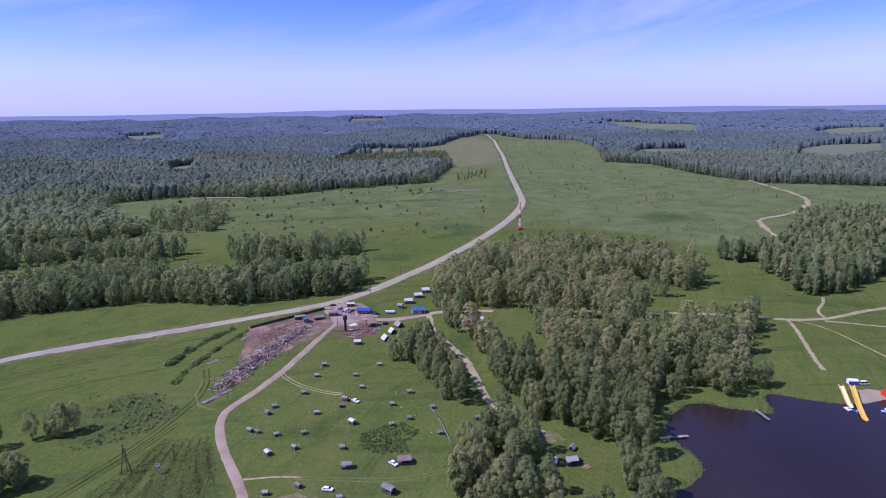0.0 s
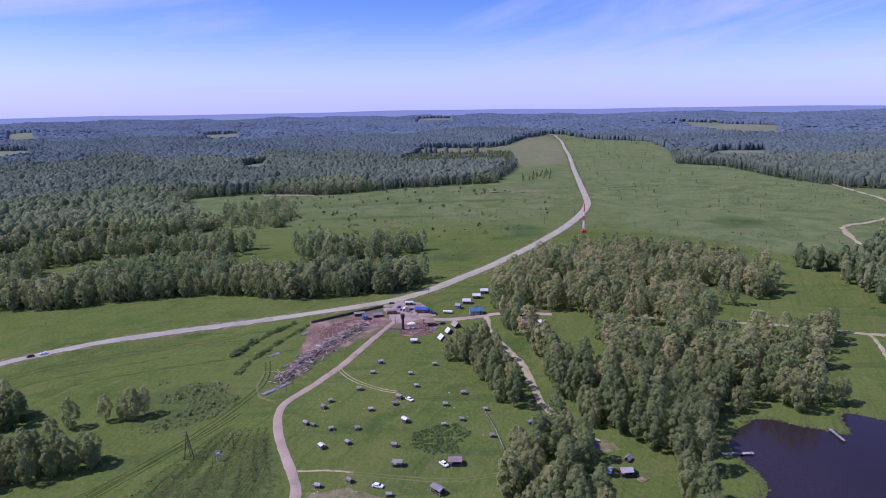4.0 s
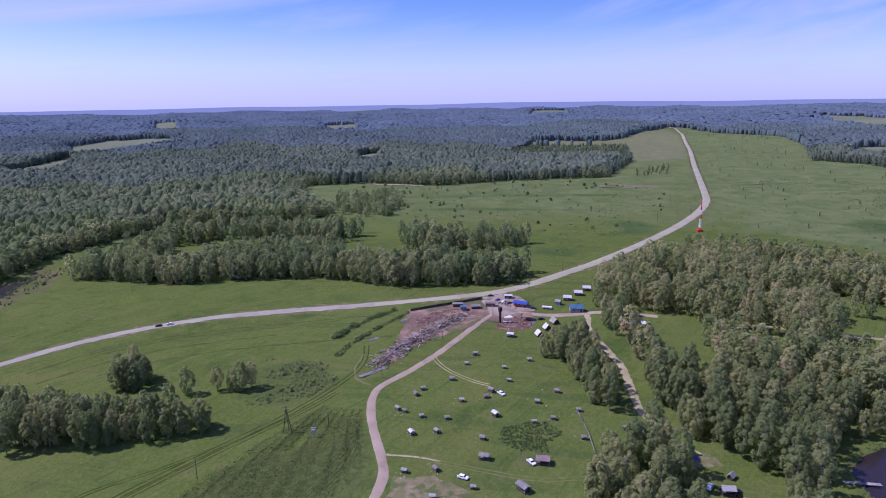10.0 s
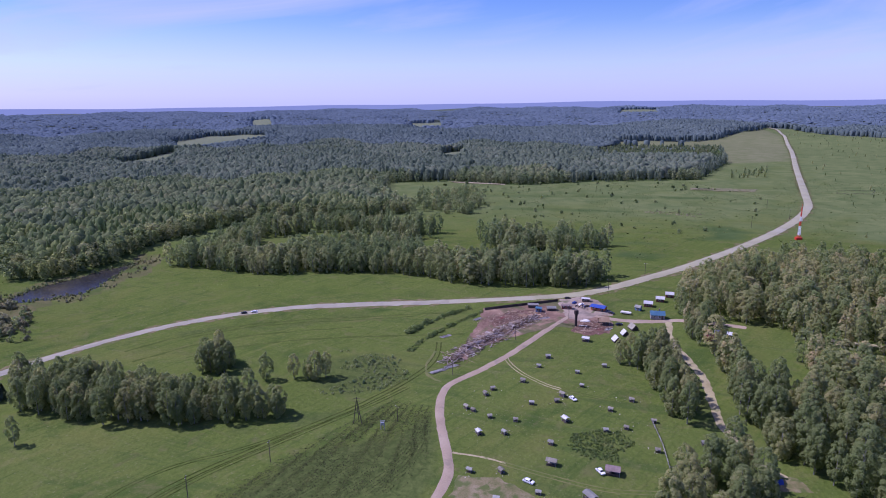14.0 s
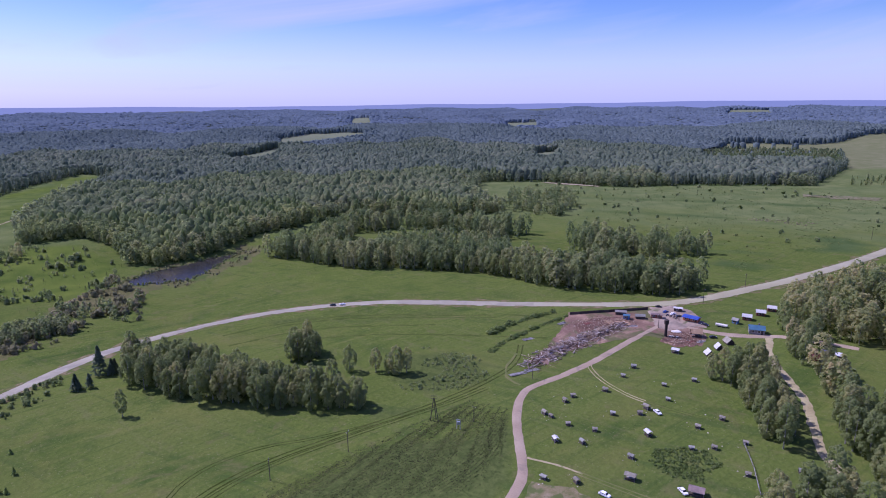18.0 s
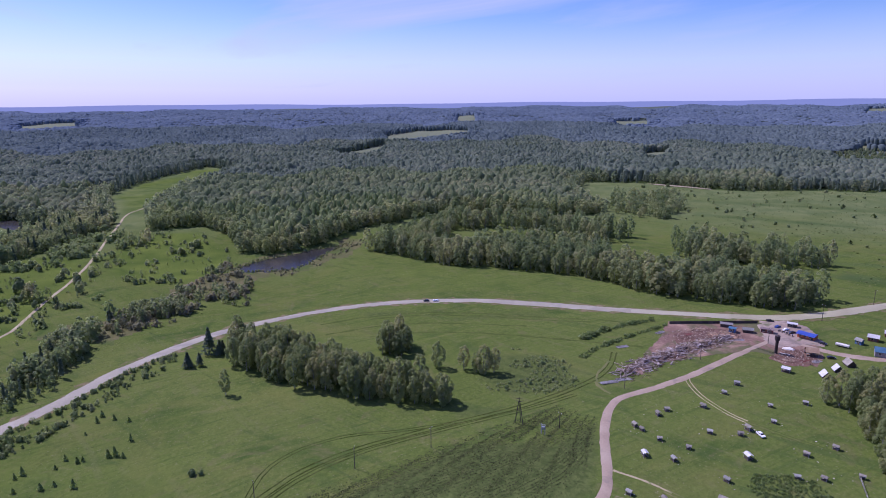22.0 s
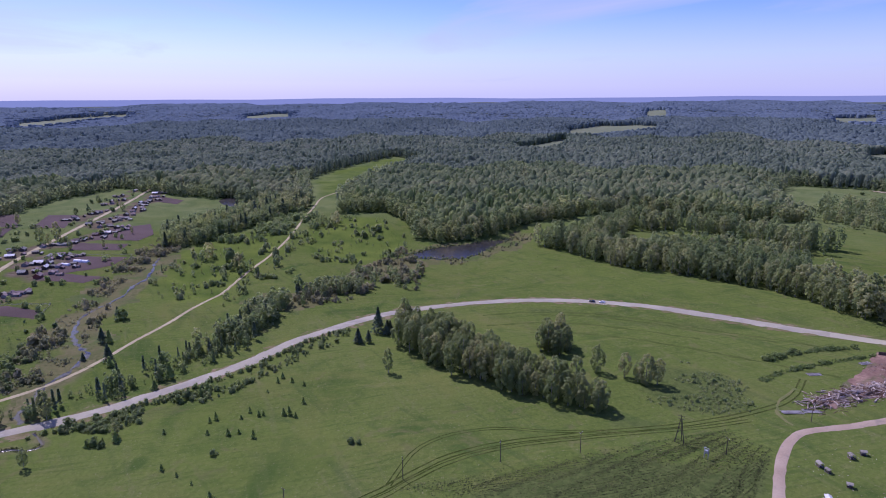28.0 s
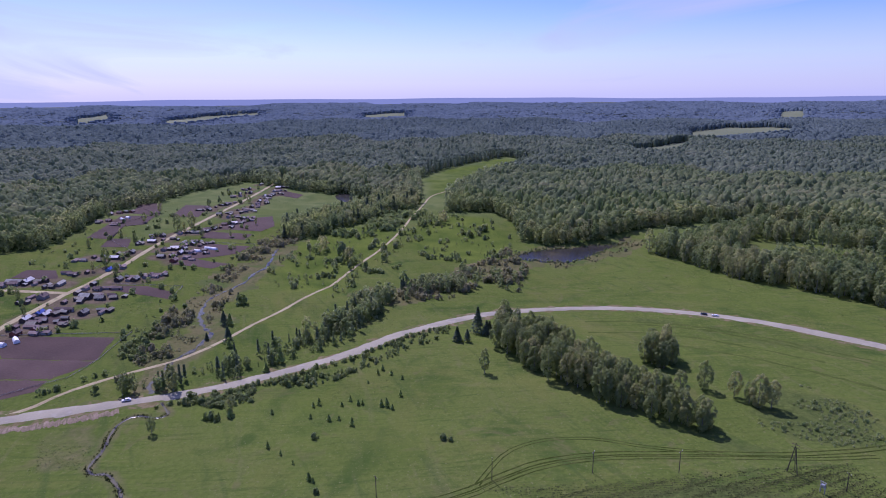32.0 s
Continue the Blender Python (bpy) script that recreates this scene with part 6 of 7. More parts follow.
tufts("valley_herbs", "uneven herbs in the valley meadow", VALLEY_LAND, 60000, 0.3, WEEDS, -0.1)
tufts("valley_tufts", "pale grass tufts in the valley meadow", VALLEY_LAND, 30000, 0.24, STRAW, 0.2)
tufts("far_herbs", "uneven herbs and sedge on the wide meadow", BIG_MEADOW, 50000, 0.6, WEEDS, 0.0)
tufts("far_tufts", "pale grass tufts on the wide meadow", BIG_MEADOW, 25000, 0.4, STRAW, 0.3)

# rows of weeds beside the gravel road
cs = []
for i in range(50):
    k = i / 49
    lo, mid, hi = (-133 + 66 * k, 84 + 60 * k), (-112 + 44 * k, 142 + 22 * k), (-96 + 18 * k, 196 - 2 * k)
    p = spline((lo, mid, hi), 0.2)
    p = p + rng.normal(0, 0.13, p.shape) + 0.35 * np.sin(p[:, ::-1] / 2.7 + i)
    n1 = np.sin(p[:, 0] / 11 + i * 0.35) * np.cos(p[:, 1] / 13) + 0.4 * np.sin(p[:, 0] / 3 + p[:, 1] / 4 + i)
    s = np.linspace(0, 1, len(p))
    rim = np.minimum(np.minimum(s, 1 - s) * 4, min(k, 1 - k) * 5 + 0.12)
    p = p[(n1 + rng.normal(0, 0.5, len(p)) > -0.6) & (rng.random(len(p)) < rim * 1.6) & (away(SIDE_LINE, p[:, 0], p[:, 1]) > 3.0)]
    cs.append(p)
cs = np.concatenate(cs)
z = terrain(cs[:, 0], cs[:, 1])
v = leaf_quads(rng, np.zeros((len(cs), 3)), np.tile(np.array([[0, 0, 1.0]]), (len(cs), 1)), 0.155).reshape(-1, 4, 3) * (rng.uniform(0.5, 1.9, len(cs))[:, None, None] * np.array([1, 1, 0.7])) + np.column_stack([cs, z + 0.10])[:, None, :]
tagged(new("row_weeds", mesh_np("row_weeds", v.reshape(-1, 3), quads(len(cs)), ROWS_DARK, tint=rng.random(len(cs)))), "dark weeds growing in long curved rows", "weeds", kind="stuff")


# ---- small buildings ----
def gable(w, d, h, rise):
    """A body with gable ends; the ridge runs along x."""
    bm = bmesh.new()
    x, y = w / 2, d / 2
    pr = [(-y, -0.3), (y, -0.3), (y, h), (0, h + rise), (-y, h)]
    a = [bm.verts.new((-x, p[0], p[1])) for p in pr]
    b = [bm.verts.new((x, p[0], p[1])) for p in pr]
    bm.faces.new(a)
    bm.faces.new(b[::-1])
    for i in range(5):
        bm.faces.new((a[i], b[i], b[(i + 1) % 5], a[(i + 1) % 5]))
    return bm


def slope(w, d, h, rise, side, over=0.35, thick=0.08):
    """One side of a gable roof: a slab with eaves."""
    bm = bmesh.new()
    x, y = w / 2 + over, d / 2 + over
    drop = rise * over / (d / 2)
    pr = [(0, h + rise + 0.03), (side * y, h - drop + 0.03), (side * y, h - drop + 0.03 + thick), (0, h + rise + 0.03 + thick)]
    a = [bm.verts.new((-x, p[0], p[1])) for p in pr]
    b = [bm.verts.new((x, p[0], p[1])) for p in pr]
    bm.faces.new(a)
    bm.faces.new(b[::-1])
    for i in range(4):
        bm.faces.new((a[i], b[i], b[(i + 1) % 4], a[(i + 1) % 4]))
    return bm


def house(name, x, y, rz, w, d, h, rise, wall, roof, label, category="house", group="", windows=2, chimney=True, ridge=None):
    w, d, h, rise = w * 0.86, d * 0.86, h * 0.86, rise * 0.86
    t = thing(name, x, y, rz, label, category, group)
    part("wall", gable(w, d, h, rise), wall, t)
    for s in (-1, 1):
        part("roof_slope", slope(w, d, h, rise, s), roof, t)
    part("door", bx(w / 2 - 1.5, -d / 2 - 0.05, 0, w / 2 - 0.6, -d / 2 + 0.02, min(2.0, h - 0.1)), WOOD_DARK, t)
    for s in (-1, 1):
        for i in range(windows):
            cx = -w / 2 + (i + 0.7) * w / (windows + 0.7)
            win = part("window", bx(cx - 0.55, s * (d / 2 + 0.03) - 0.04, h * 0.38, cx + 0.55, s * (d / 2 + 0.03) + 0.04, h * 0.84), WALL_WHITE, t)
            part("pane", bx(cx - 0.45, s * (d / 2 + 0.07) - 0.015, h * 0.43, cx + 0.45, s * (d / 2 + 0.07) + 0.015, h * 0.79), GLASS, win)
    if chimney:
        part("chimney", bx(w * 0.15 - 0.3, -0.3 + d * 0.12, h + rise * 0.5, w * 0.15 + 0.3, 0.3 + d * 0.12, h + rise + 0.9, 0.03), ROOF_BROWN, t)
    return t


def gazebo(w, d, roof, label, h=1.75, rise=0.45):
    """An open camping shelter: posts, a small gable roof, a table and two benches."""
    t = tagged(new("picnic_shelter"), label, "shelter", "picnic shelters in the field")
    for sx in (-1, 1):
        for sy in (-1, 1):
            part("post", bx(sx * w / 2 - 0.06, sy * d / 2 - 0.06, -0.3, sx * w / 2 + 0.06, sy * d / 2 + 0.06, h), WOOD_GREY, t)
    for s in (-1, 1):
        part("roof_slope", slope(w, d, h, rise, s, 0.28, 0.05), roof, t)
        part("bench", bx(-w * 0.42, s * d * 0.36 - 0.14, 0.38, w * 0.42, s * d * 0.36 + 0.14, 0.44), WOOD_GREY, t)
        part("side_board", bx(-w / 2, s * (d / 2 - 0.02) - 0.02, 0.35, w / 2, s * (d / 2 - 0.02) + 0.02, 0.85), WOOD_DARK, t)
    part("table", bx(-w * 0.38, -0.3, 0.70, w * 0.38, 0.3, 0.76), WOOD_GREY, t)
    part("floor_deck", bx(-w / 2, -d / 2, -0.05, w / 2, d / 2, 0.08), WOOD_DARK, t)
    return t


SHELTERS = [gazebo(2.2, 1.6, SLATE, "small open wooden picnic shelter with grey roof"), gazebo(2.1, 1.7, OLD_PLANK, "small weathered wooden picnic shelter on grass"),
            gazebo(2.3, 1.7, OLD_PLANK, "open wooden picnic shelter with worn plank roof"), gazebo(2.2, 1.8, ROOF_PALE, "small picnic shelter with pale tin roof")]
CABINS_A = ((-52, 250, 0, 10), (-53, 239, 0, 5), (-37, 238, 0, -5), (-33, 227, 0, 0), (-28, 248, 0, 5), (-55, 223, 1, 0), (-38, 217, 2, -20), (-39, 212, 1, 20),
            (-33, 200, 3, -35), (-47, 207, 0, 5), (-64, 213, 1, 30), (-65, 208, 2, -40), (-68, 196, 1, -35), (-65, 195, 1, -20), (-58, 193, 1, 30), (-49, 194, 1, 25))
CABINS_B = ((-58, 182, 3, -40), (-50, 185, 0, -30), (-34, 184, 0, -10), (-53, 161, 0, 0), (-44, 164, 2, -30), (-31, 158, 0, 0), (-14, 223, 1, -10), (-20, 213, 1, -5),
            (-19, 198, 0, 5), (-13, 202, 1, -10), (-5, 210, 1, 5), (-2, 192, 1, 0), (11, 202, 0, 20), (7, 225, 0, 0), (12, 183, 0, 0), (-41, 151, 0, 0))
placed = set()
for x, y, k, rz in CABINS_A + CABINS_B:
    k_size = rng.uniform(0.78, 0.92)
    m = pose(x, y, gz(x, y) + 0.02, 0, rng.uniform(-3, 3), rz + rng.uniform(-9, 9)) @ Matrix.Diagonal((k_size, k_size, k_size, 1))
    if k in placed:
        copy_thing(SHELTERS[k], m)
    else:
        placed.add(k)
        SHELTERS[k].matrix_basis = m
for x, y, rz, w, d, roof, lab in ((-31, 173, 0, 3.4, 2.2, OLD_PLANK, "long weathered picnic shelter with plank roof"), (-13.2, 175.3, 5, 4.6, 3.4, ROOF_BROWN, "wide brown-roofed picnic shelter beside a car"),
                                  (-17, 161, -40, 4.4, 2.6, SLATE, "long grey-roofed picnic shelter on the slope"), (-41, 275, 0, 3.4, 2.8, ROOF_PALE, "large pale-roofed pavilion by the stalls")):
    g = gazebo(w, d, roof, lab, 2.0, 0.6)
    g.matrix_basis = pose(x, y, gz(x, y) + 0.02, 0, 0, rz) @ Matrix.Diagonal((0.85, 0.85, 0.85, 1))

# litter and worn spots round the shelters
lit = np.array([(x + rng.normal(0, 2.2), y + rng.normal(0, 2.0)) for x, y, _, _ in CABINS_A + CABINS_B for _ in range(9)])
q = leaf_quads(rng, np.zeros((len(lit), 3)), np.tile(np.array([[0, 0, 1.0]]), (len(lit), 1)), 0.16, 0.1, 0.15).reshape(-1, 4, 3) * rng.uniform(0.5, 1.6, (len(lit), 1, 1)) + np.column_stack([lit, terrain(lit[:, 0], lit[:, 1]) + 0.12])[:, None, :]
LITTER = Mat("pale_litter", ((0.16, 0.14, 0.08), (0.30, 0.27, 0.19), (0.55, 0.52, 0.44)), 0.5, 2.0, 0.9, bump=0, tint=1.4)
tagged(new("litter", mesh_np("litter", q.reshape(-1, 3), quads(len(lit)), LITTER, tint=rng.random(len(lit)))), "pale scraps and boards strewn round the picnic shelters", "litter", kind="stuff")

# stalls and houses at the junction
kiosk = house("kiosk", -43, 318, -10, 8.5, 4.0, 2.6, 0.5, WALL_ORANGE, ROOF_BLUE, "orange roadside kiosk with bright blue roof", "kiosk", windows=3, chimney=False)
part("awning", bx(-4.0, -3.2, 2.1, 4.0, -2.0, 2.18), ROOF_BLUE, kiosk)
house("stall", -59, 315, 12, 6.0, 2.6, 2.3, 0.35, WOOD_RED, ROOF_BROWN, "dark red market stall with rusty roof", "stall", windows=2, chimney=False)
house("stall", -52, 330, 8, 4.5, 2.6, 2.2, 0.35, WOOD_DARK, ROOF_PALE, "small dark stall with pale roof", "stall", windows=1, chimney=False)
house("shed", -71.5, 306, 5, 3.2, 3.0, 2.4, 0.3, WALL_BLUE, ROOF_TEAL, "small blue painted guard shed", "shed", windows=1, chimney=False)
house("shed", -66, 310, 25, 5.0, 3.0, 1.9, 0.8, WOOD_DARK, SLATE, "grey-roofed timber shed in the yard", "shed", windows=0, chimney=False)
house("shed", -76, 311, 18, 6.0, 3.0, 2.0, 0.6, WOOD_DARK, WOOD_GREY, "weathered low sawmill shed", "shed", windows=0, chimney=False)
for x, y, rz in ((-20, 332, 5), (-15, 342, 8), (-11, 352, 8), (6, 384, 10), (10.5, 392, 10), (0.5, 378, 5)):
    house("cabin", x, y, rz, 4.6, 3.6, 2.2, 1.1, WOOD_RED, ROOF_PALE, "small red-brown cabin with pale tin roof", "cabin", "holiday cabins", windows=1, chimney=False)
house("cabin", -24, 324, -20, 3.0, 2.6, 2.2, 0.9, WALL_BLUE, SLATE, "small blue-grey hut by the lane", "cabin", windows=1, chimney=False)
house("house", -14, 316, 12, 7.5, 5.5, 2.7, 1.6, WOOD_GREY, ROOF_TEAL, "timber house with teal metal roof by trees", windows=2)
for x, y, rz, w, m in ((-23, 297, 125, 4.6, OLD_PLANK), (-25.5, 288, 120, 3.4, ROOF_PALE), (-28, 279, 120, 3.8, ROOF_PALE)):
    house("shed", x, y, rz, w, 3.6, 1.3, 1.9, WOOD_DARK, m, "steep-roofed timber shed at the wood's edge", "shed", windows=0, chimney=False)
house("house", 16, 299, -3, 8.0, 3.6, 2.3, 0.9, WOOD_RED, ROOF_PALE, "long red cabin with pale metal roof in a glade", windows=3, chimney=False)
house("shed", 11, 293, 25, 4.4, 3.0, 2.0, 1.1, WOOD_RED, WOOD_RED, "dark red steep-roofed shed in tree shade", "shed", windows=0, chimney=False)
bower = gazebo(4.5, 3.6, WOOD_TAN, "open timber shelter with pitched roof", 2.2, 1.5)
bower.matrix_basis = pose(-37, 298, gz(-37, 298) + 0.02, 0, 0, 25)
tr = thing("trailer", -29, 316, -4, "low pale box trailer beside the lane", "trailer")
part("bed", bx(-2.6, -0.9, 0.6, 2.6, 0.9, 1.3, 0.06), WALL_WHITE, tr)
part("drawbar", rd((2.5, 0, 0.6), (3.6, 0, 0.45), 0.05), RUST, tr)
for sx in (-0.9, 0.9):
    for sy in (-0.95, 0.95):
        part("wheel", rd((sx, sy - 0.09, 0.34), (sx, sy + 0.09, 0.34), 0.34, n=12), RUBBER, tr)

# water tower and mast
t = thing("water_tower", -49, 291, 0, "dark rusty steel water tower with wide tank", "water tower")
part("shaft", rd((0, 0, -0.3), (0, 0, 5.6), 0.62, n=14), RUST, t)
part("neck", rd((0, 0, 5.6), (0, 0, 6.2), 0.62, 1.05, 14), RUST, t)
part("tank", rd((0, 0, 6.2), (0, 0, 8.0), 1.05, n=14), RUST, t)
part("cap", rd((0, 0, 8.0), (0, 0, 8.4), 1.1, 0.25, 14), RUST, t)
for s in (-0.2, 0.2):
    part("ladder_rail", rd((s, -0.75, 0), (s, -0.75, 6.2), 0.03, n=4), RUST, t)
t = thing("radio_mast", 68, 541, 20, "red and white lattice radio mast above the trees", "mast")
for i in range(7):
    z0, z1 = i * 3.6, i * 3.6 + 3.6
    r0, r1 = (2.0, 1.2, 0.95, 0.8, 0.65, 0.5, 0.38)[i], (1.2, 0.95, 0.8, 0.65, 0.5, 0.38, 0.25)[i]
    paint = (RED, WHITE, WHITE, RED, WHITE, RED, RED)[i]
    for k in range(3):
        a0, a1 = k * 2.094, (k + 1) * 2.094
        p0, q0 = (r0 * math.cos(a0), r0 * math.sin(a0), z0), (r1 * math.cos(a0), r1 * math.sin(a0), z1)
        p1, q1 = (r0 * math.cos(a1), r0 * math.sin(a1), z0), (r1 * math.cos(a1), r1 * math.sin(a1), z1)
        part("leg", rd(p0, q0, 0.13, n=5), paint, t)
        part("brace", rd(p0, q1, 0.08, n=4), paint, t)
        part("brace", rd(p1, q0, 0.08, n=4), paint, t)
        part("strut", rd(p0, p1, 0.08, n=4), paint, t)
part("antenna", rd((0, 0, 25), (0, 0, 28.5), 0.06, n=6), RED, t)
part("equipment_box", bx(-2.2, -1.5, 0, 2.2, 1.5, 2.0, 0.05), RED, t, "red equipment container")
part("dish", rd((0.7, -0.5, 15), (0.9, -0.8, 15), 0.6, 0.2, 14), WHITE, t)


# poles and pylons
def pole(x, y, h, label, name="power_pole", arms=1, material=WOOD_DARK):
    t = thing(name, x, y, rng.uniform(0, 180), label, "pole", "power poles")
    part("post", rd((0, 0, -0.5), (0, 0, h), 0.13, 0.09, 8), material, t)
    for i in range(arms):
        part("crossarm", bx(-0.8, -0.05, h - 0.5 - i * 0.6, 0.8, 0.05, h - 0.4 - i * 0.6), material, t)
        for s in (-0.7, 0.7):
            part("insulator", rd((s, 0, h - 0.4 - i * 0.6), (s, 0, h - 0.2 - i * 0.6), 0.05, n=6), WHITE, t)
    return t


for x, y, h in ((-43, 347, 8.5), (-28, 389, 8.5), (-54.5, 300, 7.5), (-71, 264, 7.5), (-84, 221, 7.0), (-124, 120, 7.5), (-113, 143, 7.5), (-134, 91, 7.5), (-87, 179, 6.0), (-142, 57, 7.0), (70, 640, 9), (55, 700, 9), (37, 584, 10)):
    pole(x, y, h, "thin weathered wooden power pole in the grass")
t = thing("power_pylon", -99.5, 173, 20, "tall dark A-frame wooden power pylon", "pylon")
for s in (-1, 1):
    part("leg", rd((s * 1.5, 0, -0.4), (s * 0.15, 0, 8.6), 0.15, 0.11, 8), WOOD_DARK, t)
    part("brace", rd((s * 0.9, 0, 3.2), (-s * 0.55, 0, 5.6), 0.07, n=5), WOOD_DARK, t)
part("top_post", rd((0, 0, 8.3), (0, 0, 10.0), 0.11, 0.09, 8), WOOD_DARK, t)
part("strut", rd((0.1, 2.0, -0.3), (0, 0, 8.0), 0.13, 0.1, 8), WOOD_DARK, t)
for z in (8.4, 9.4):
    part("crossarm", bx(-1.1, -0.06, z, 1.1, 0.06, z + 0.12), WOOD_DARK, t)
t = thing("transformer", -89, 172, 10, "pale steel transformer cabinet on short posts", "transformer")
for s in (-0.6, 0.6):
    part("post", rd((s, 0, -0.3), (s, 0, 3.6), 0.12, n=6), CONCRETE, t)
part("cabinet", bx(-0.5, -0.35, 1.9, 0.5, 0.35, 2.9, 0.05), STEEL, t)
part("crossarm", bx(-0.9, -0.06, 3.5, 0.9, 0.06, 3.62), STEEL, t)


# vehicles
def car(x, y, rz, paint, label, van=False, z=None):
    t = thing("van" if van else "car", x, y, rz, label, "van" if van else "car", z=None if z is None else gz(x, y) + z)
    t.matrix_basis = t.matrix_basis @ Matrix.Diagonal((0.8, 0.8, 0.82, 1))
    bm = bmesh.new()
    hi = 1.95 if van else 1.42
    prof = [(-2.1, 0.35), (2.1, 0.35), (2.15, 0.72), (1.95, 0.86), (1.15, 0.95), (-1.75, 0.98), (-2.12, 0.9)]
    cab = [(1.1, 0.94), (0.45, hi), (-1.1, hi), (-1.8, 0.96)] if not van else [(1.45, 0.94), (1.0, hi), (-2.0, hi), (-2.1, 0.96)]
    for pts_, hw, top in ((prof, 0.84, 0.84), (cab, 0.80, 0.66)):
        a = [bm.verts.new((p[0], -(hw if p[1] < 1.2 else top), p[1])) for p in pts_]
        b = [bm.verts.new((p[0], (hw if p[1] < 1.2 else top), p[1])) for p in pts_]
        bm.faces.new(a)
        bm.faces.new(b[::-1])
        for i in range(len(pts_)):
            j = (i + 1) % len(pts_)
            bm.faces.new((a[i], b[i], b[j], a[j]))
    bmesh.ops.bevel(bm, geom=bm.edges[:], offset=0.05, segments=1, affect="EDGES")
    part("body", bm, paint, t)
    front, rear = (1.32, 1.06) if van else (1.0, 0.5)
    bm = bmesh.new()
    c0, c1 = (cab[0], cab[1])
    q = [bm.verts.new((c0[0] * 0.94 + c1[0] * 0.06 + 0.05, s * 0.72, c0[1] + 0.06)) for s in (-1, 1)] + [bm.verts.new((c1[0] * 0.9 + c0[0] * 0.1 + 0.05, s * 0.60, c1[1] - 0.07)) for s in (1, -1)]
    bm.faces.new(q)
    bmesh.ops.solidify(bm, geom=bm.faces[:], thickness=0.03)
    part("windscreen", bm, GLASS, t)
    for s in (-1, 1):
        part("side_window", bx(cab[2][0] - 0.2, s * 0.755 - 0.03, 1.04, cab[1][0] + 0.15, s * 0.755 + 0.03, hi - 0.13), GLASS, t)
        part("headlight", bx(2.08, s * 0.6 - 0.14, 0.62, 2.16, s * 0.6 + 0.14, 0.76), WHITE, t)
        for wx in (-1.3, 1.32):
            w = part("wheel", rd((wx, s * 0.72, 0.32), (wx, s * 0.88, 0.32), 0.32, n=14), RUBBER, t)
            part("rim", rd((wx, s * 0.86, 0.32), (wx, s * 0.90, 0.32), 0.19, n=10), STEEL, w)
    part("rear_window", bx(-1.75 if not van else -2.1, -0.58, 1.08, -1.62 if not van else -2.04, 0.58, hi - 0.2), GLASS, t)
    return t


car(-35, 162, -12, CAR_WHITE, "white hatchback parked by a picnic shelter")
car(-16.6, 174.3, -45, CAR_WHITE, "white car parked beside a brown shelter")
car(-34, 216, -40, CAR_WHITE, "white car parked among picnic shelters")
car(34, 174, 70, CAR_WHITE, "white car parked in a forest glade")
car(-223, 256.5, 212, CAR_DARK, "dark car driving along the asphalt road", z=0.3)
car(-218.4, 259.4, 211, CAR_WHITE, "white car following close on the road", z=0.3)
car(-241.5, -19, -88, CAR_WHITE, "white car driving on the road", z=0.3)
for x, y, rz, p, lab in ((-62, 331, 20, CAR_DARK, "dark car parked at the junction"), (-57, 325, 70, CAR_BLUE, "blue car parked at the stalls"), (-36, 314, -10, CAR_DARK, "dark car parked at the kiosk"),
                         (-53, 323.5, 60, CAR_WHITE, "white car parked at the stalls"), (-49.5, 321, 50, CAR_DARK, "dark car parked in front of the kiosk"), (-30, 300, 30, CAR_DARK, "dark car parked near the sheds")):
    car(x, y, rz, p, lab)
car(164, 225, 5, CAR_WHITE, "white van parked at the beach", van=True)


def motorbike():
    t = tagged(new("motorcycle"), "dark motorcycle parked at the stalls", "motorcycle", "parked motorcycles")
    for s in (-0.65, 0.65):
        w = part("wheel", rd((s, -0.06, 0.31), (s, 0.06, 0.31), 0.31, n=12), RUBBER, t)
        part("hub", rd((s, -0.08, 0.31), (s, 0.08, 0.31), 0.12, n=8), STEEL, w)
    part("frame", bx(-0.5, -0.12, 0.35, 0.45, 0.12, 0.75, 0.05), RUST, t)
    part("fuel_tank", bx(-0.05, -0.16, 0.75, 0.45, 0.16, 0.98, 0.06), CAR_BLUE, t)
    part("seat", bx(-0.7, -0.14, 0.74, -0.05, 0.14, 0.86, 0.04), RUBBER, t)
    part("handlebar", rd((0.5, -0.35, 1.05), (0.5, 0.35, 1.05), 0.02), STEEL, t)
    part("fork", rd((0.65, 0, 0.31), (0.48, 0, 1.05), 0.04), STEEL, t)
    return t


mb = motorbike()
for i, (x, y) in enumerate(((-55, 320), (-53.2, 319.2), (-51.5, 318.3), (-50.2, 317.4), (-48.6, 316.3), (-52, 321.4), (-50.6, 320))):
    m = pose(x, y, gz(x, y) + 0.17, 0, 0, 60 + i * 9)
    if i:
        copy_thing(mb, m)
    else:
        mb.matrix_basis = m

# ---- the sawmill yard ----
t = thing("log_pile", 0, 0, 0, "long heap of broken grey logs and slabs", "log pile", z=0)
base = new("heap_core", mesh_np("heap_core", *(lambda v, f: (v, f))(*ribbon_arrays(((-87.5, 236), (-86, 246), (-84, 258), (-80, 272), (-75, 285), (-71, 296)), 5.0, 0.6, step=1.5, ragged=0.5, across=7)), YARD_M))
base.parent = t
RED_SOIL = Mat("reddish_soil", ((0.085, 0.045, 0.028), (0.135, 0.075, 0.050), (0.21, 0.125, 0.085)), 0.3, 1.5, 0.95, bump=0.4)
SAWDUST = Mat("orange_sawdust", ((0.22, 0.125, 0.07), (0.33, 0.21, 0.125), (0.46, 0.32, 0.21)), 0.4, 2.0, 0.95, bump=0.3)
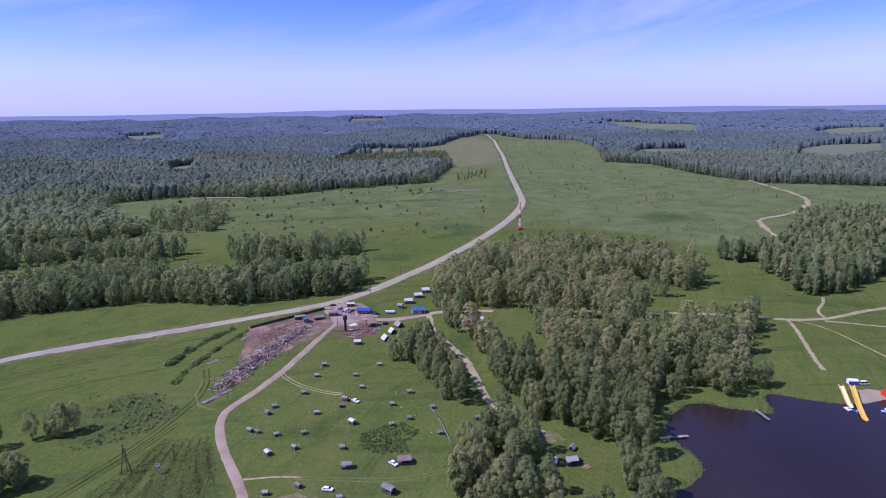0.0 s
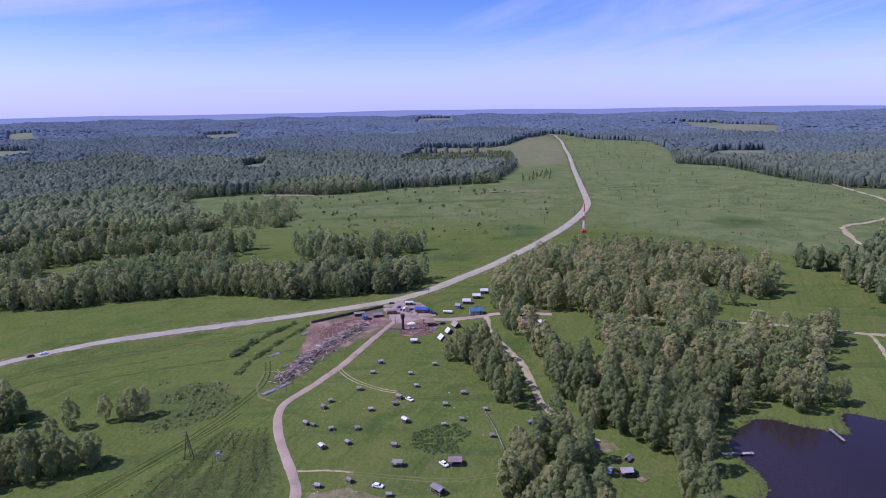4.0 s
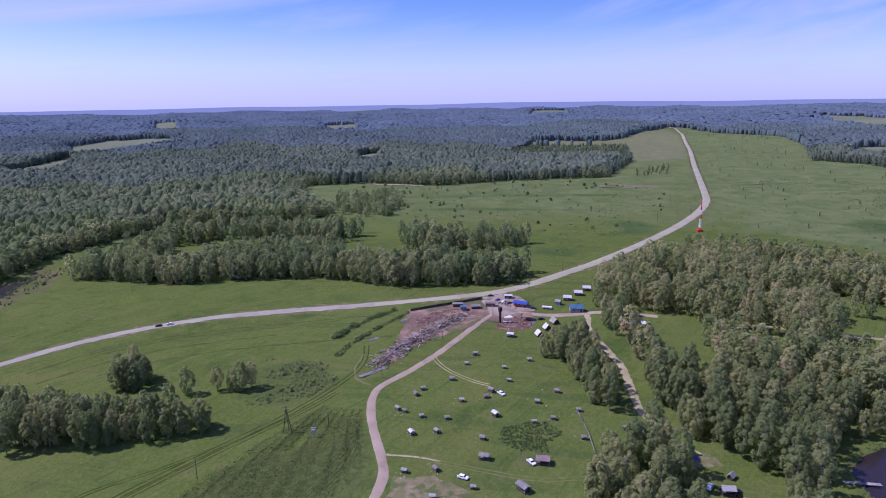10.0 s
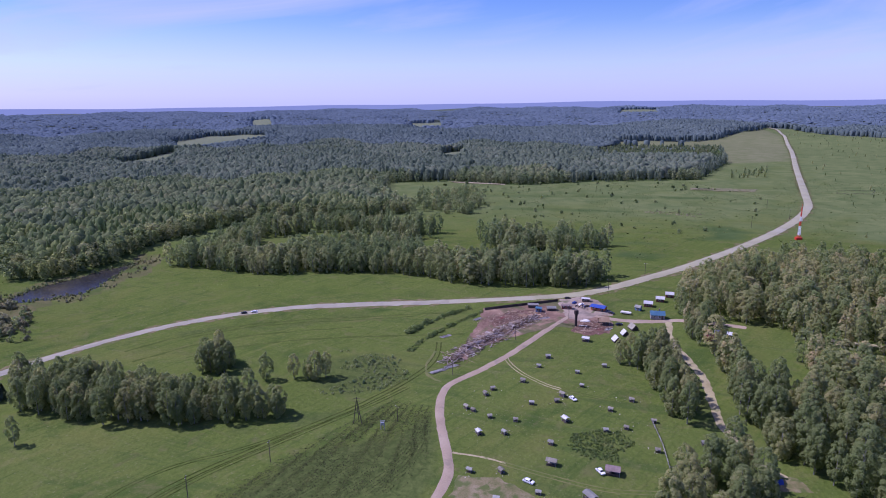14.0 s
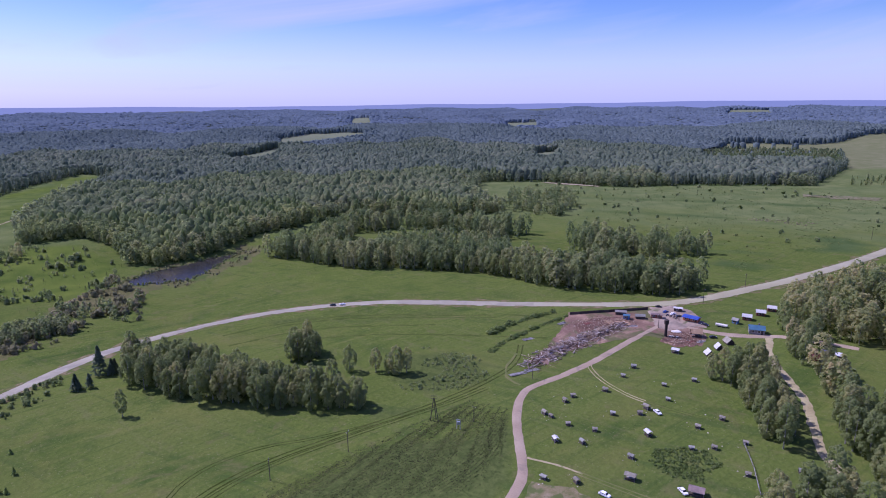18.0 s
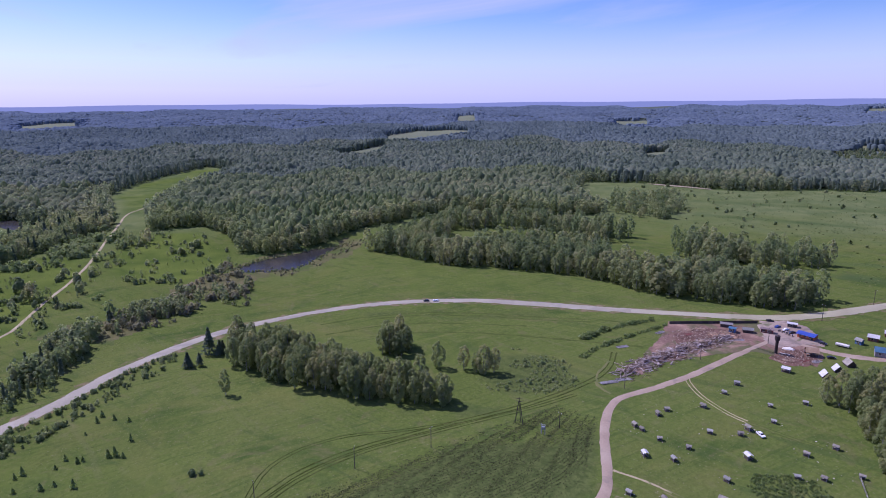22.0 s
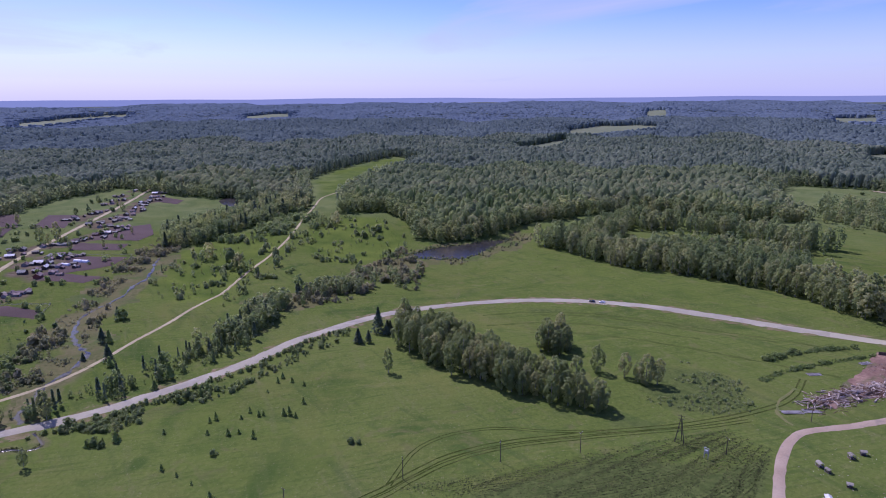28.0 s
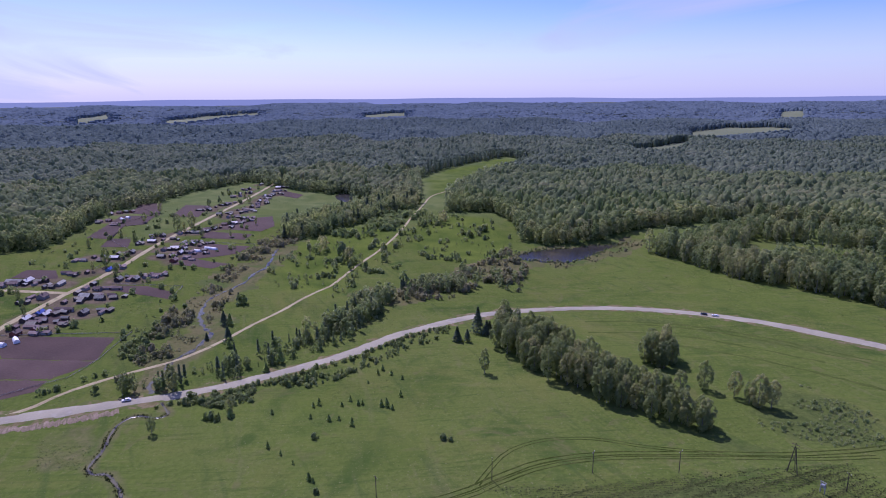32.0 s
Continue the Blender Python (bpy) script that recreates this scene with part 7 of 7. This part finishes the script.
CHIPS = Mat("bark_slabs", ((0.098, 0.054, 0.033), (0.203, 0.137, 0.092), (0.390, 0.317, 0.238)), 0.5, 2.0, 0.9, bump=0, tint=1.6)
LOG_GREY = Mat("bleached_logs", ((0.170, 0.130, 0.105), (0.360, 0.295, 0.245), (0.620, 0.540, 0.470)), 0.8, 6.0, 0.85, objects=1.0)
logs = []
for k in range(4):
    bm = rd((-1, 0, 0), (1, 0, 0), 0.17 + 0.04 * k, 0.13 + 0.03 * k, 6)
    me = bpy.data.meshes.new("log")
    bm.to_mesh(me)
    bm.free()
    me.materials.append(LOG_GREY.m)
    logs.append(me)
line = spline(((-90, 230), (-87, 245), (-84, 258), (-80, 272), (-75, 285), (-71, 296)), 0.5)
for i in range(290):
    c = line[int(rng.integers(len(line)))]
    off = rng.normal(0, 2.5, 2)
    x, y = c[0] + off[0], c[1] + off[1]
    o = new("log", logs[int(rng.integers(4))])
    o.parent = t
    hgt = gz(x, y) + max(0.1, 1.7 - 0.36 * float(np.hypot(*off))) * rng.uniform(0.5, 1.1)
    o.matrix_basis = pose(x, y, hgt, 0, rng.uniform(-14, 14), float(rng.normal(75, 45))) @ Matrix.Diagonal((rng.uniform(0.8, 2.8), 1, 1, 1))


bm_v, bm_f = [], []
for i in range(1500):
    c = line[int(len(line) * rng.random() ** 0.8)]
    off = rng.normal(0, 2.8, 2)
    x, y = c[0] + off[0], c[1] + off[1]
    a, half, r = math.radians(rng.normal(75, 50)), rng.uniform(0.5, 1.9), rng.uniform(0.06, 0.14)
    zc = gz(x, y) + max(0.08, 1.75 - 0.36 * float(np.hypot(*off))) * rng.uniform(0.4, 1.1)
    dx, dy, dz = math.cos(a) * half, math.sin(a) * half, half * rng.uniform(-0.25, 0.25)
    nx, ny = -math.sin(a) * r, math.cos(a) * r
    for s in (-1, 1):
        bm_v += [(x + s * dx + nx, y + s * dy + ny, zc + s * dz), (x + s * dx, y + s * dy, zc + s * dz + r), (x + s * dx - nx, y + s * dy - ny, zc + s * dz), (x + s * dx, y + s * dy, zc + s * dz - r)]
    o = i * 8
    bm_f += [(o + k, o + (k + 1) % 4, o + 4 + (k + 1) % 4, o + 4 + k) for k in range(4)] + [(o, o + 3, o + 2, o + 1), (o + 4, o + 5, o + 6, o + 7)]
small = new("brushwood", mesh_np("brushwood", bm_v, bm_f, CHIPS, tint=np.repeat(rng.random(1500), 6)))
small.parent = t
tagged(small, "broken grey and brown branches in the heap", kind="stuff")
patch("sawdust", ((-92, 286), (-84, 303), (-74, 308), (-68, 303), (-72, 296), (-80, 284), (-86, 274)), RED_SOIL, "reddish soil and orange sawdust between the logs and the fence", "sawdust", cell=2, lift=0.13)
patch("sawdust", ((-80, 294), (-74, 301), (-69, 303), (-67, 299), (-72, 294)), SAWDUST, "pale orange sawdust heap", "sawdust", cell=1.5, lift=0.2)
n = 1300
c = np.array((-80.0, 293.0)) + rng.normal(0, 1, (n, 2)) * np.array((9.0, 11.0))
c = c[inside(((-99, 282), (-84, 303), (-70, 309), (-64, 300), (-74, 284), (-84, 262), (-92, 268)), c[:, 0], c[:, 1])]
q = leaf_quads(rng, np.zeros((len(c), 3)), np.tile(np.array([[0, 0, 1.0]]), (len(c), 1)), 0.34, 0.1, 0.2).reshape(-1, 4, 3) * np.array([0.35, 1.9, 0.7]) * rng.uniform(0.5, 1.5, (len(c), 1, 1)) + np.column_stack([c, terrain(c[:, 0], c[:, 1]) + 0.3])[:, None, :]
tagged(new("slab_litter", mesh_np("slab_litter", q.reshape(-1, 3), quads(len(c)), CHIPS, tint=rng.random(len(c)))), "litter of bark slabs and broken boards on reddish soil", "litter", kind="stuff")


c = np.array((-42.0, 291.0)) + rng.normal(0, 1, (520, 2)) * np.array((5.0, 5.0))
c = c[inside(((-50, 284), (-47, 301), (-38, 303), (-33, 294), (-36, 285), (-44, 281)), c[:, 0], c[:, 1])]
q = leaf_quads(rng, np.zeros((len(c), 3)), np.tile(np.array([[0, 0, 1.0]]), (len(c), 1)), 0.32, 0.1, 0.3).reshape(-1, 4, 3) * np.array([0.45, 1.7, 0.8]) * rng.uniform(0.5, 1.4, (len(c), 1, 1)) + np.column_stack([c, terrain(c[:, 0], c[:, 1]) + 0.3])[:, None, :]
tagged(new("slab_litter", mesh_np("slab_litter", q.reshape(-1, 3), quads(len(c)), CHIPS, tint=rng.random(len(c)))), "brown and pale wood scraps round the water tower", "litter", kind="stuff")
patch("sawdust", ((-50, 285), (-48, 299), (-40, 304), (-33, 297), (-35, 286), (-43, 281)), RED_SOIL, "bare reddish soil round the water tower", "sawdust", cell=1.6, lift=0.13, ragged=0.9)
heap = thing("scrap_heap", -46, 299, 20, "heap of boards under a white tarpaulin", "heap")
bm = bmesh.new()
bmesh.ops.create_icosphere(bm, subdivisions=2, radius=1.0)
for v in bm.verts:
    v.co = Vector((v.co.x * 2.6, v.co.y * 1.5, max(-0.1, v.co.z * 1.0 + 0.12 * math.sin(v.co.x * 5 + v.co.y * 3))))
part("tarpaulin", bm, WALL_WHITE, heap, "white weathered tarpaulin")
for k in range(6):
    part("board", bx(-2.4, -1.9 + k * 0.7, 0.05, 2.2, -1.7 + k * 0.7, 0.17), WOOD_TAN, heap)


def planks(x, y, rz, n, length, wood, label, name="plank_stack", spread=0.5):
    t = thing(name, x, y, rz, label, "timber")
    me = bpy.data.meshes.new("plank")
    bm = bx(-length / 2, -0.11, -0.03, length / 2, 0.11, 0.03)
    bm.to_mesh(me)
    bm.free()
    me.materials.append(wood.m)
    for i in range(n):
        o = new("plank", me)
        o.parent = t
        lay = i // 6
        o.matrix_basis = pose(rng.normal(0, 0.25), (i % 6 - 2.5) * 0.27 * (1 + spread), 0.08 + lay * 0.09, 0, 0, rng.normal(0, 8 * spread))
    return t


for x, y, rz, n, ln, wd, lab in ((-103, 258, 60, 12, 5.5, WOOD_GREY, "stack of pale fresh planks in the grass"), (-91, 222, 55, 14, 7.0, WOOD_GREY, "row of grey poles laid in the grass"),
                                 (-87.5, 228, 50, 12, 6.0, WOOD_GREY, "row of grey poles laid in the grass"), (-84, 300, 20, 18, 4.5, WOOD_TAN, "stack of fresh yellow timber"), (-78, 298, 35, 18, 4.0, WOOD_TAN, "stack of fresh yellow timber"),
                                 (-86, 290, 70, 14, 4.0, WOOD_RED, "scattered reddish slabs of wood"), (-74, 303, 5, 18, 4.5, WOOD_TAN, "stack of fresh yellow timber"), (-43, 287, 20, 14, 4.0, WOOD_TAN, "loose timber beside the water tower"),
                                 (-38, 291, 60, 12, 4.0, WOOD_RED, "loose reddish boards on bare soil"), (-46, 284, 0, 10, 3.5, WOOD_TAN, "loose timber on bare soil"), (-34, 293, 70, 12, 4.5, WOOD_GREY, "loose boards on bare soil"),
                                 (-97, 284, 75, 12, 5.0, WOOD_GREY, "pile of grey slabs by the fence"), (-66, 297, 35, 12, 5.0, WOOD_GREY, "grey logs at the road's edge"), (-46, 293, 10, 10, 4, WALL_WHITE, "pale sheeting over a pile of boards")):
    planks(x, y, rz, n, ln, wd, lab)


def fence(name, line, span, h, wood, label, boards=True):
    """Posts along a line, with a board panel or two rails between."""
    t = thing(name, line[0][0], line[0][1], 0, label, "fence", z=0)
    o0 = Vector((line[0][0], line[0][1], 0))
    pm = bpy.data.meshes.new("post")
    bm = bx(-0.06, -0.06, -0.4, 0.06, 0.06, h)
    bm.to_mesh(pm)
    bm.free()
    pm.materials.append(wood.m)
    rm = bpy.data.meshes.new("panel" if boards else "rail")
    bm = bmesh.new()
    if boards:
        box(bm, 0, -0.025, 0.1, 1, 0.025, h - 0.05)
    else:
        box(bm, 0, -0.03, h - 0.25, 1, 0.03, h - 0.12)
        box(bm, 0, -0.03, h * 0.4, 1, 0.03, h * 0.4 + 0.12)
    bm.to_mesh(rm)
    bm.free()
    rm.materials.append(wood.m)
    prev = None
    for (ax, ay), (bx_, by_) in zip(line[:-1], line[1:]):
        ln = math.hypot(bx_ - ax, by_ - ay)
        n = max(1, round(ln / span))
        for i in range(n):
            x0, y0 = ax + (bx_ - ax) * i / n, ay + (by_ - ay) * i / n
            x1, y1 = ax + (bx_ - ax) * (i + 1) / n, ay + (by_ - ay) * (i + 1) / n
            z0, z1 = gz(x0, y0), gz(x1, y1)
            p = new("post", pm)
            p.parent = t
            p.matrix_basis = Matrix.Translation((x0 - o0.x, y0 - o0.y, z0))
            r = new("panel" if boards else "rail", rm)
            r.parent = t
            d = math.hypot(x1 - x0, y1 - y0)
            r.matrix_basis = Matrix.Translation((x0 - o0.x, y0 - o0.y, z0)) @ pose(0, 0, 0, 0, -math.degrees(math.atan2(z1 - z0, d)), math.degrees(math.atan2(y1 - y0, x1 - x0))) @ Matrix.Diagonal((math.hypot(d, z1 - z0), 1, 1, 1))
    return t


fence("board_fence", ((-66, 325), (-82, 311), (-98, 297)), 2.6, 1.5, WOOD_DARK, "dark board fence along the sawmill yard")
fence("rail_fence", ((-6, 211), (-1, 196), (2, 184)), 2.6, 1.1, WOOD_GREY, "low grey pole fence in the grass", False)
fence("rail_fence", ((2, 184), (10, 190), (22, 192)), 2.6, 1.1, WOOD_GREY, "low grey pole fence at the wood's edge", False)
fence("corral_fence", ((134, 838), (169, 842), (177, 873), (138, 862), (134, 838)), 8, 1.6, WOOD_DARK, "wooden corral fence on the far field", False)

# ---- the lakeside ----
edge = np.array(LAKE[4:48])
edge = np.repeat(edge, 26, 0) + rng.normal(0, 1.3, (26 * len(edge), 2))
edge = edge[shore(LAKE, edge[:, 0], edge[:, 1]) < 0.8]
forest("reeds", "bright green reeds and sedge along the lake shore", edge, tall(len(edge), 0.15, 0.42), MOUND_VAR, SEDGE)

def slide(pts, material, label):
    t = tagged(new("water_slide"), label, "water slide")
    n = len(pts)
    x0, y0 = pts[-1][0], pts[-1][1]
    t.matrix_basis = Matrix.Translation((x0, y0, LAKE_Z))
    prof = ((-0.7, 0.4), (-0.66, 0.08), (-0.35, 0.0), (0.35, 0.0), (0.66, 0.08), (0.7, 0.4))
    v, f = [], []
    d = Vector((pts[-1][0] - pts[0][0], pts[-1][1] - pts[0][1], 0)).normalized()
    side = Vector((d.y, -d.x, 0))
    for p in pts:
        for a, b in prof:
            q = Vector((p[0] - x0, p[1] - y0, p[2])) + side * a + Vector((0, 0, b))
            v.append(tuple(q))
    m = len(prof)
    for i in range(n - 1):
        for j in range(m - 1):
            a = i * m + j
            f.append((a, a + 1, a + m + 1, a + m))
    part_np("chute", v, f, material, t, smooth_shade=True)
    for s in (-0.75, 0.75):
        bm = bmesh.new()
        for i in range(n - 1):
            a = Vector((pts[i][0] - x0, pts[i][1] - y0, pts[i][2] + 0.35)) + side * s
            b = Vector((pts[i + 1][0] - x0, pts[i + 1][1] - y0, pts[i + 1][2] + 0.35)) + side * s
            rod(bm, a, b, 0.22, n=8)
        part("side_tube", bm, YELLOW_P, t)
    for s in (-1, 1):
        part("leg", rd((pts[0][0] - x0 + side.x * s, pts[0][1] - y0 + side.y * s, -1), (pts[0][0] - x0 + side.x * s, pts[0][1] - y0 + side.y * s, pts[0][2]), 0.09), STEEL, t)
    return t


slide(((155, 219, 2.8), (153, 214, 1.9), (150, 207, 0.8), (147.5, 201, 0.3), (146, 197, 0.15)), YELLOW_P, "long yellow inflatable water slide into the lake")
slide(((151.5, 220, 2.4), (150, 215.5, 1.6), (148, 210, 0.6), (147, 206.5, 0.25)), WHITE, "white inflatable water slide into the lake")
t = thing("beach_tent", 167, 215, 10, "red and blue canopy tent on the beach", "tent")
part("roof", gable(4.6, 3.6, 2.2, 1.0), RED, t)
part("side_wall", bx(-2.4, -1.9, -0.1, 2.4, -1.82, 2.0), ROOF_BLUE, t, "blue tent wall")
t = thing("beach_tent", 160, 226, -10, "small white pavilion tent on the beach", "tent")
part("roof", gable(3.6, 2.2, 1.7, 0.4), WHITE, t)
part("side_wall", bx(-1.7, -1.18, -0.1, 1.7, -1.11, 1.3), ROOF_BLUE, t, "blue tent wall")


def boat(x, y, rz, paint, label):
    t = tagged(new("pedal_boat"), label, "boat", "boats at the beach")
    t.matrix_basis = pose(x, y, LAKE_Z, 0, 0, rz)
    for s in (-0.55, 0.55):
        part("hull", rd((-1.4, s, 0.1), (1.6, s, 0.15), 0.32, 0.1, 8), paint, t)
    part("deck", bx(-1.2, -0.75, 0.3, 0.9, 0.75, 0.42, 0.04), paint, t)
    part("seat_back", bx(-0.7, -0.6, 0.42, -0.55, 0.6, 0.95, 0.03), WHITE, t)


for i, (x, y) in enumerate(((156.5, 203.5), (159, 204.5), (161.5, 205.5), (145.5, 206), (147, 204))):
    boat(x, y, 60 + i * 13, WHITE if i % 2 else CAR_BLUE, "small pedal boat moored at the beach")


def pier(x0, y0, x1, y1, w, label):
    d = math.hypot(x1 - x0, y1 - y0)
    t = tagged(new("pier"), label, "pier")
    t.matrix_basis = pose(x0, y0, LAKE_Z, 0, 0, math.degrees(math.atan2(y1 - y0, x1 - x0)))
    n = int(d / 0.5)
    for i in range(n):
        part("board", bx(i * 0.5, -w / 2, 0.5, i * 0.5 + 0.46, w / 2, 0.56), WOOD_GREY, t)
    for i in range(0, n, 5):
        for s in (-1, 1):
            part("pile", rd((i * 0.5 + 0.2, s * w * 0.42, -2.4), (i * 0.5 + 0.2, s * w * 0.42, 0.6), 0.08), WOOD_DARK, t)
    return t


pier(71, 187, 81, 188.3, 1.3, "narrow grey plank pier over dark water")
pier(112, 206, 113, 198, 1.1, "short grey plank landing stage")

# the camp in the glade
t = thing("tent", 31, 188, 30, "small blue tent in tree shade", "tent")
part("canopy", gable(2.4, 1.8, 0.15, 1.2), ROOF_BLUE, t)
bower = gazebo(3.4, 2.4, WOOD_GREY, "grey camping shelter with table in the glade", 2.0, 0.7)
bower.matrix_basis = pose(38.5, 172.5, gz(38.5, 172.5) + 0.02, 0, 0, 10)
house("shed", 40.5, 180.5, 60, 2.4, 1.6, 1.4, 0.8, WOOD_DARK, SLATE, "small dark camp shed in the glade", "shed", windows=0, chimney=False)
planks(43, 171, 40, 10, 2.5, WOOD_TAN, "loose firewood boards by the shelter")
car(41, 173.5, 60, CAR_DARK, "dark car parked behind the camp shelter")

# ---- the village ----
GARDENS = (((-330, -71), (-318, -31), (-290, -36), (-305, -76), (-328, -84)), ((-305, -77), (-290, -37), (-285, -40), (-273, -51), (-280, -76)), ((-279, -76), (-272, -52), (-261, -55), (-256, -72)),
           ((-362, -68), (-358, -58), (-342, -59), (-348, -66)), ((-412, -43), (-406, -23), (-392, -9), (-381, -11), (-404, -41)), ((-475, -2), (-449, 27), (-442, 16), (-458, -6)),
           ((-513, 15), (-498, 44), (-480, 35), (-472, 9), (-481, 4)), ((-605, 39), (-618, 76), (-577, 73), (-560, 61), (-573, 33)), ((-641, -13), (-693, -2), (-685, 19), (-634, 9)),
           ((-665, -49), (-716, -48), (-710, -29), (-650, -28)), ((-562, -73), (-643, -59), (-636, -33), (-602, -39), (-597, -56), (-554, -57)), ((-521, -61), (-546, -58), (-543, -44), (-517, -44)),
           ((-445, -103), (-460, -98), (-455, -82), (-439, -79)), ((-776, 106), (-743, 126), (-727, 117), (-748, 100)), ((-560, 20), (-545, 50), (-528, 44), (-540, 14)))
for poly in GARDENS:
    if poly[0][0] < -400:
        gx, gy = sum(p[0] for p in poly) / len(poly), sum(p[1] for p in poly) / len(poly)
        poly = tuple((gx + (p[0] - gx) * 1.18, gy + (p[1] - gy) * 1.18) for p in poly)
    patch("garden_plot", poly, PLOUGH, "tilled purplish-brown garden plot", "garden", cell=4, lift=0.12, ragged=0.5)
STREET_DEG = 21.0
PROTO = [house("village_house", 0, 0, 0, w, d, h, r, wl, rf, lab, "house", "village houses", windows=nw, chimney=ch)
         for w, d, h, r, wl, rf, lab, nw, ch in ((9, 6.5, 2.7, 2.2, WOOD_DARK, SLATE, "dark log house with grey slate roof", 3, True), (8, 6, 2.6, 2.0, WOOD_GREY, ROOF_BROWN, "weathered log house with brown roof", 2, True),
                                                 (11, 6, 2.8, 2.0, WOOD_DARK, ROOF_PALE, "log house with shining pale metal roof", 3, True), (14, 6, 2.4, 1.6, WOOD_GREY, SLATE, "long grey outbuilding with slate roof", 2, False),
                                                 (6, 4, 2.2, 1.2, WOOD_DARK, ROOF_BROWN, "small dark village shed", 1, False), (8, 5.5, 2.6, 1.8, WALL_BLUE, ROOF_BLUE, "village house with blue metal roof", 2, True),
                                                 (8, 6, 2.6, 1.9, WOOD_RED, ROOF_BROWN, "red-brown village house with rusty roof", 2, True))]
SHEDS = [house("village_shed", 0, 0, 0, w, 3.4, 1.9, 0.9, wl, rf, lab, "shed", "village sheds", windows=0, chimney=False)
         for w, wl, rf, lab in ((5.0, WOOD_DARK, OLD_PLANK, "dark timber shed behind a village house"), (6.0, WOOD_GREY, ROOF_BROWN, "weathered shed with rusty roof"), (4.0, WOOD_DARK, SLATE, "small timber shed with slate roof"))]
first = set()
for x, y, k in HOUSES_A + HOUSES_B + HOUSES_C:
    m = pose(x, y, gz(x, y), 0, 0, -STREET_DEG - 1 + (90 if rng.random() < 0.35 else 0) + rng.uniform(-6, 6)) @ Matrix.Scale(0.82, 4)
    if k in first:
        copy_thing(PROTO[k], m)
    else:
        first.add(k)
        PROTO[k].matrix_basis = m
for x, y, k in HOUSES_A + HOUSES_B + HOUSES_C:
    for _ in range(3):
        side = -1 if away(((-343, -92), (-452, -49), (-543, -16), (-794, 88)), x + 3.6, y - 9.3) > away(((-343, -92), (-452, -49), (-543, -16), (-794, 88)), x - 3.6, y + 9.3) else 1
        sx, sy = x - side * 3.6 * rng.uniform(0.5, 1.3) + rng.uniform(-5, 5), y + side * 9.3 * rng.uniform(0.5, 1.1) + rng.uniform(-3, 3)
        m = pose(sx, sy, gz(sx, sy), 0, 0, -STREET_DEG + (90 if rng.random() < 0.5 else 0) + rng.uniform(-9, 9)) @ Matrix.Diagonal((rng.uniform(0.6, 1.2), rng.uniform(0.6, 1.1), rng.uniform(0.7, 1.0), 1))
        copy_thing(SHEDS[int(rng.integers(3))], m).matrix_basis = m
for o in SHEDS:
    o.matrix_basis = pose(-400 - 9 * SHEDS.index(o), -60 + 3 * SHEDS.index(o), gz(-400 - 9 * SHEDS.index(o), -60 + 3 * SHEDS.index(o)), 0, 0, -20)
fence("garden_fence", ((-335, -89), (-323, -24), (-291, -35), (-272, -45), (-255, -77)), 4.0, 0.8, WOOD_GREY, "dark paling fence round the tilled gardens", False)
fence("garden_fence", ((-417, -43), (-399, -1), (-385, -5)), 5.0, 1.2, WOOD_GREY, "grey paling fence round a garden", False)
fence("garden_fence", ((-455, -57), (-503, -40), (-538, -56), (-548, -44)), 5.0, 1.2, WOOD_GREY, "grey paling fence of a village garden", False)
fence("garden_fence", ((-520, 12), (-506, 52), (-469, 45), (-455, 35)), 5.0, 1.2, WOOD_GREY, "grey paling fence behind the houses", False)
fence("garden_fence", ((-714, -55), (-648, -29), (-602, -63)), 6.0, 1.4, WOOD_DARK, "dark fence along the forest gardens", False)


def greenhouse(x, y, rz):
    t = thing("greenhouse", x, y, rz, "white plastic hoop greenhouse in a garden", "greenhouse", "greenhouses")
    v = [(sx * 3.0, math.cos(a) * 1.4, math.sin(a) * 1.9) for sx in (-1, 1) for a in np.linspace(0, math.pi, 9)]
    f = [(i, i + 1, 10 + i, 9 + i) for i in range(8)]
    part_np("cover", v, f, WHITE, t)
    for sx in (-3.0, 3.0):
        bm = bmesh.new()
        bm.faces.new([bm.verts.new((sx * 1.01, math.cos(a) * 1.38, math.sin(a) * 1.88)) for a in np.linspace(0, math.pi, 9)])
        part("end_wall", bm, WHITE, t)


for x, y, rz in ((-491, 8, 50), (-498, 16, 50), (-495, 20, 50), (-630, -57, 30), (-637, -53, 30), (-321, -81, 60), (-325, -75, 20)):
    greenhouse(x, y, rz)
for x, y, s in ((-460, -51, 1.0), (-569, -8, 1.2), (-563, -2, 0.7), (-350, -93, 0.8), (-445, -43, 0.6), (-612, -37, 0.8), (-702, 63, 0.8), (-436, -43, 0.75), (-571, 4, 1.15), (-542, 12, 0.8), (-534, -39, 0.7), (-553, -51, 0.75), (-449, -58, 0.5), (-759, 44, 0.9),
                (-659, -26, 0.9), (-538, 35, 0.5), (-365, -80, 0.5), (-398, -90, 0.6), (-520, -70, 0.6), (-640, -70, 0.8), (-690, 20, 0.7), (-735, 60, 0.7), (-780, 80, 0.8), (-585, 60, 0.5)):
    plant(BIRCHES, x, y, s * 0.75)
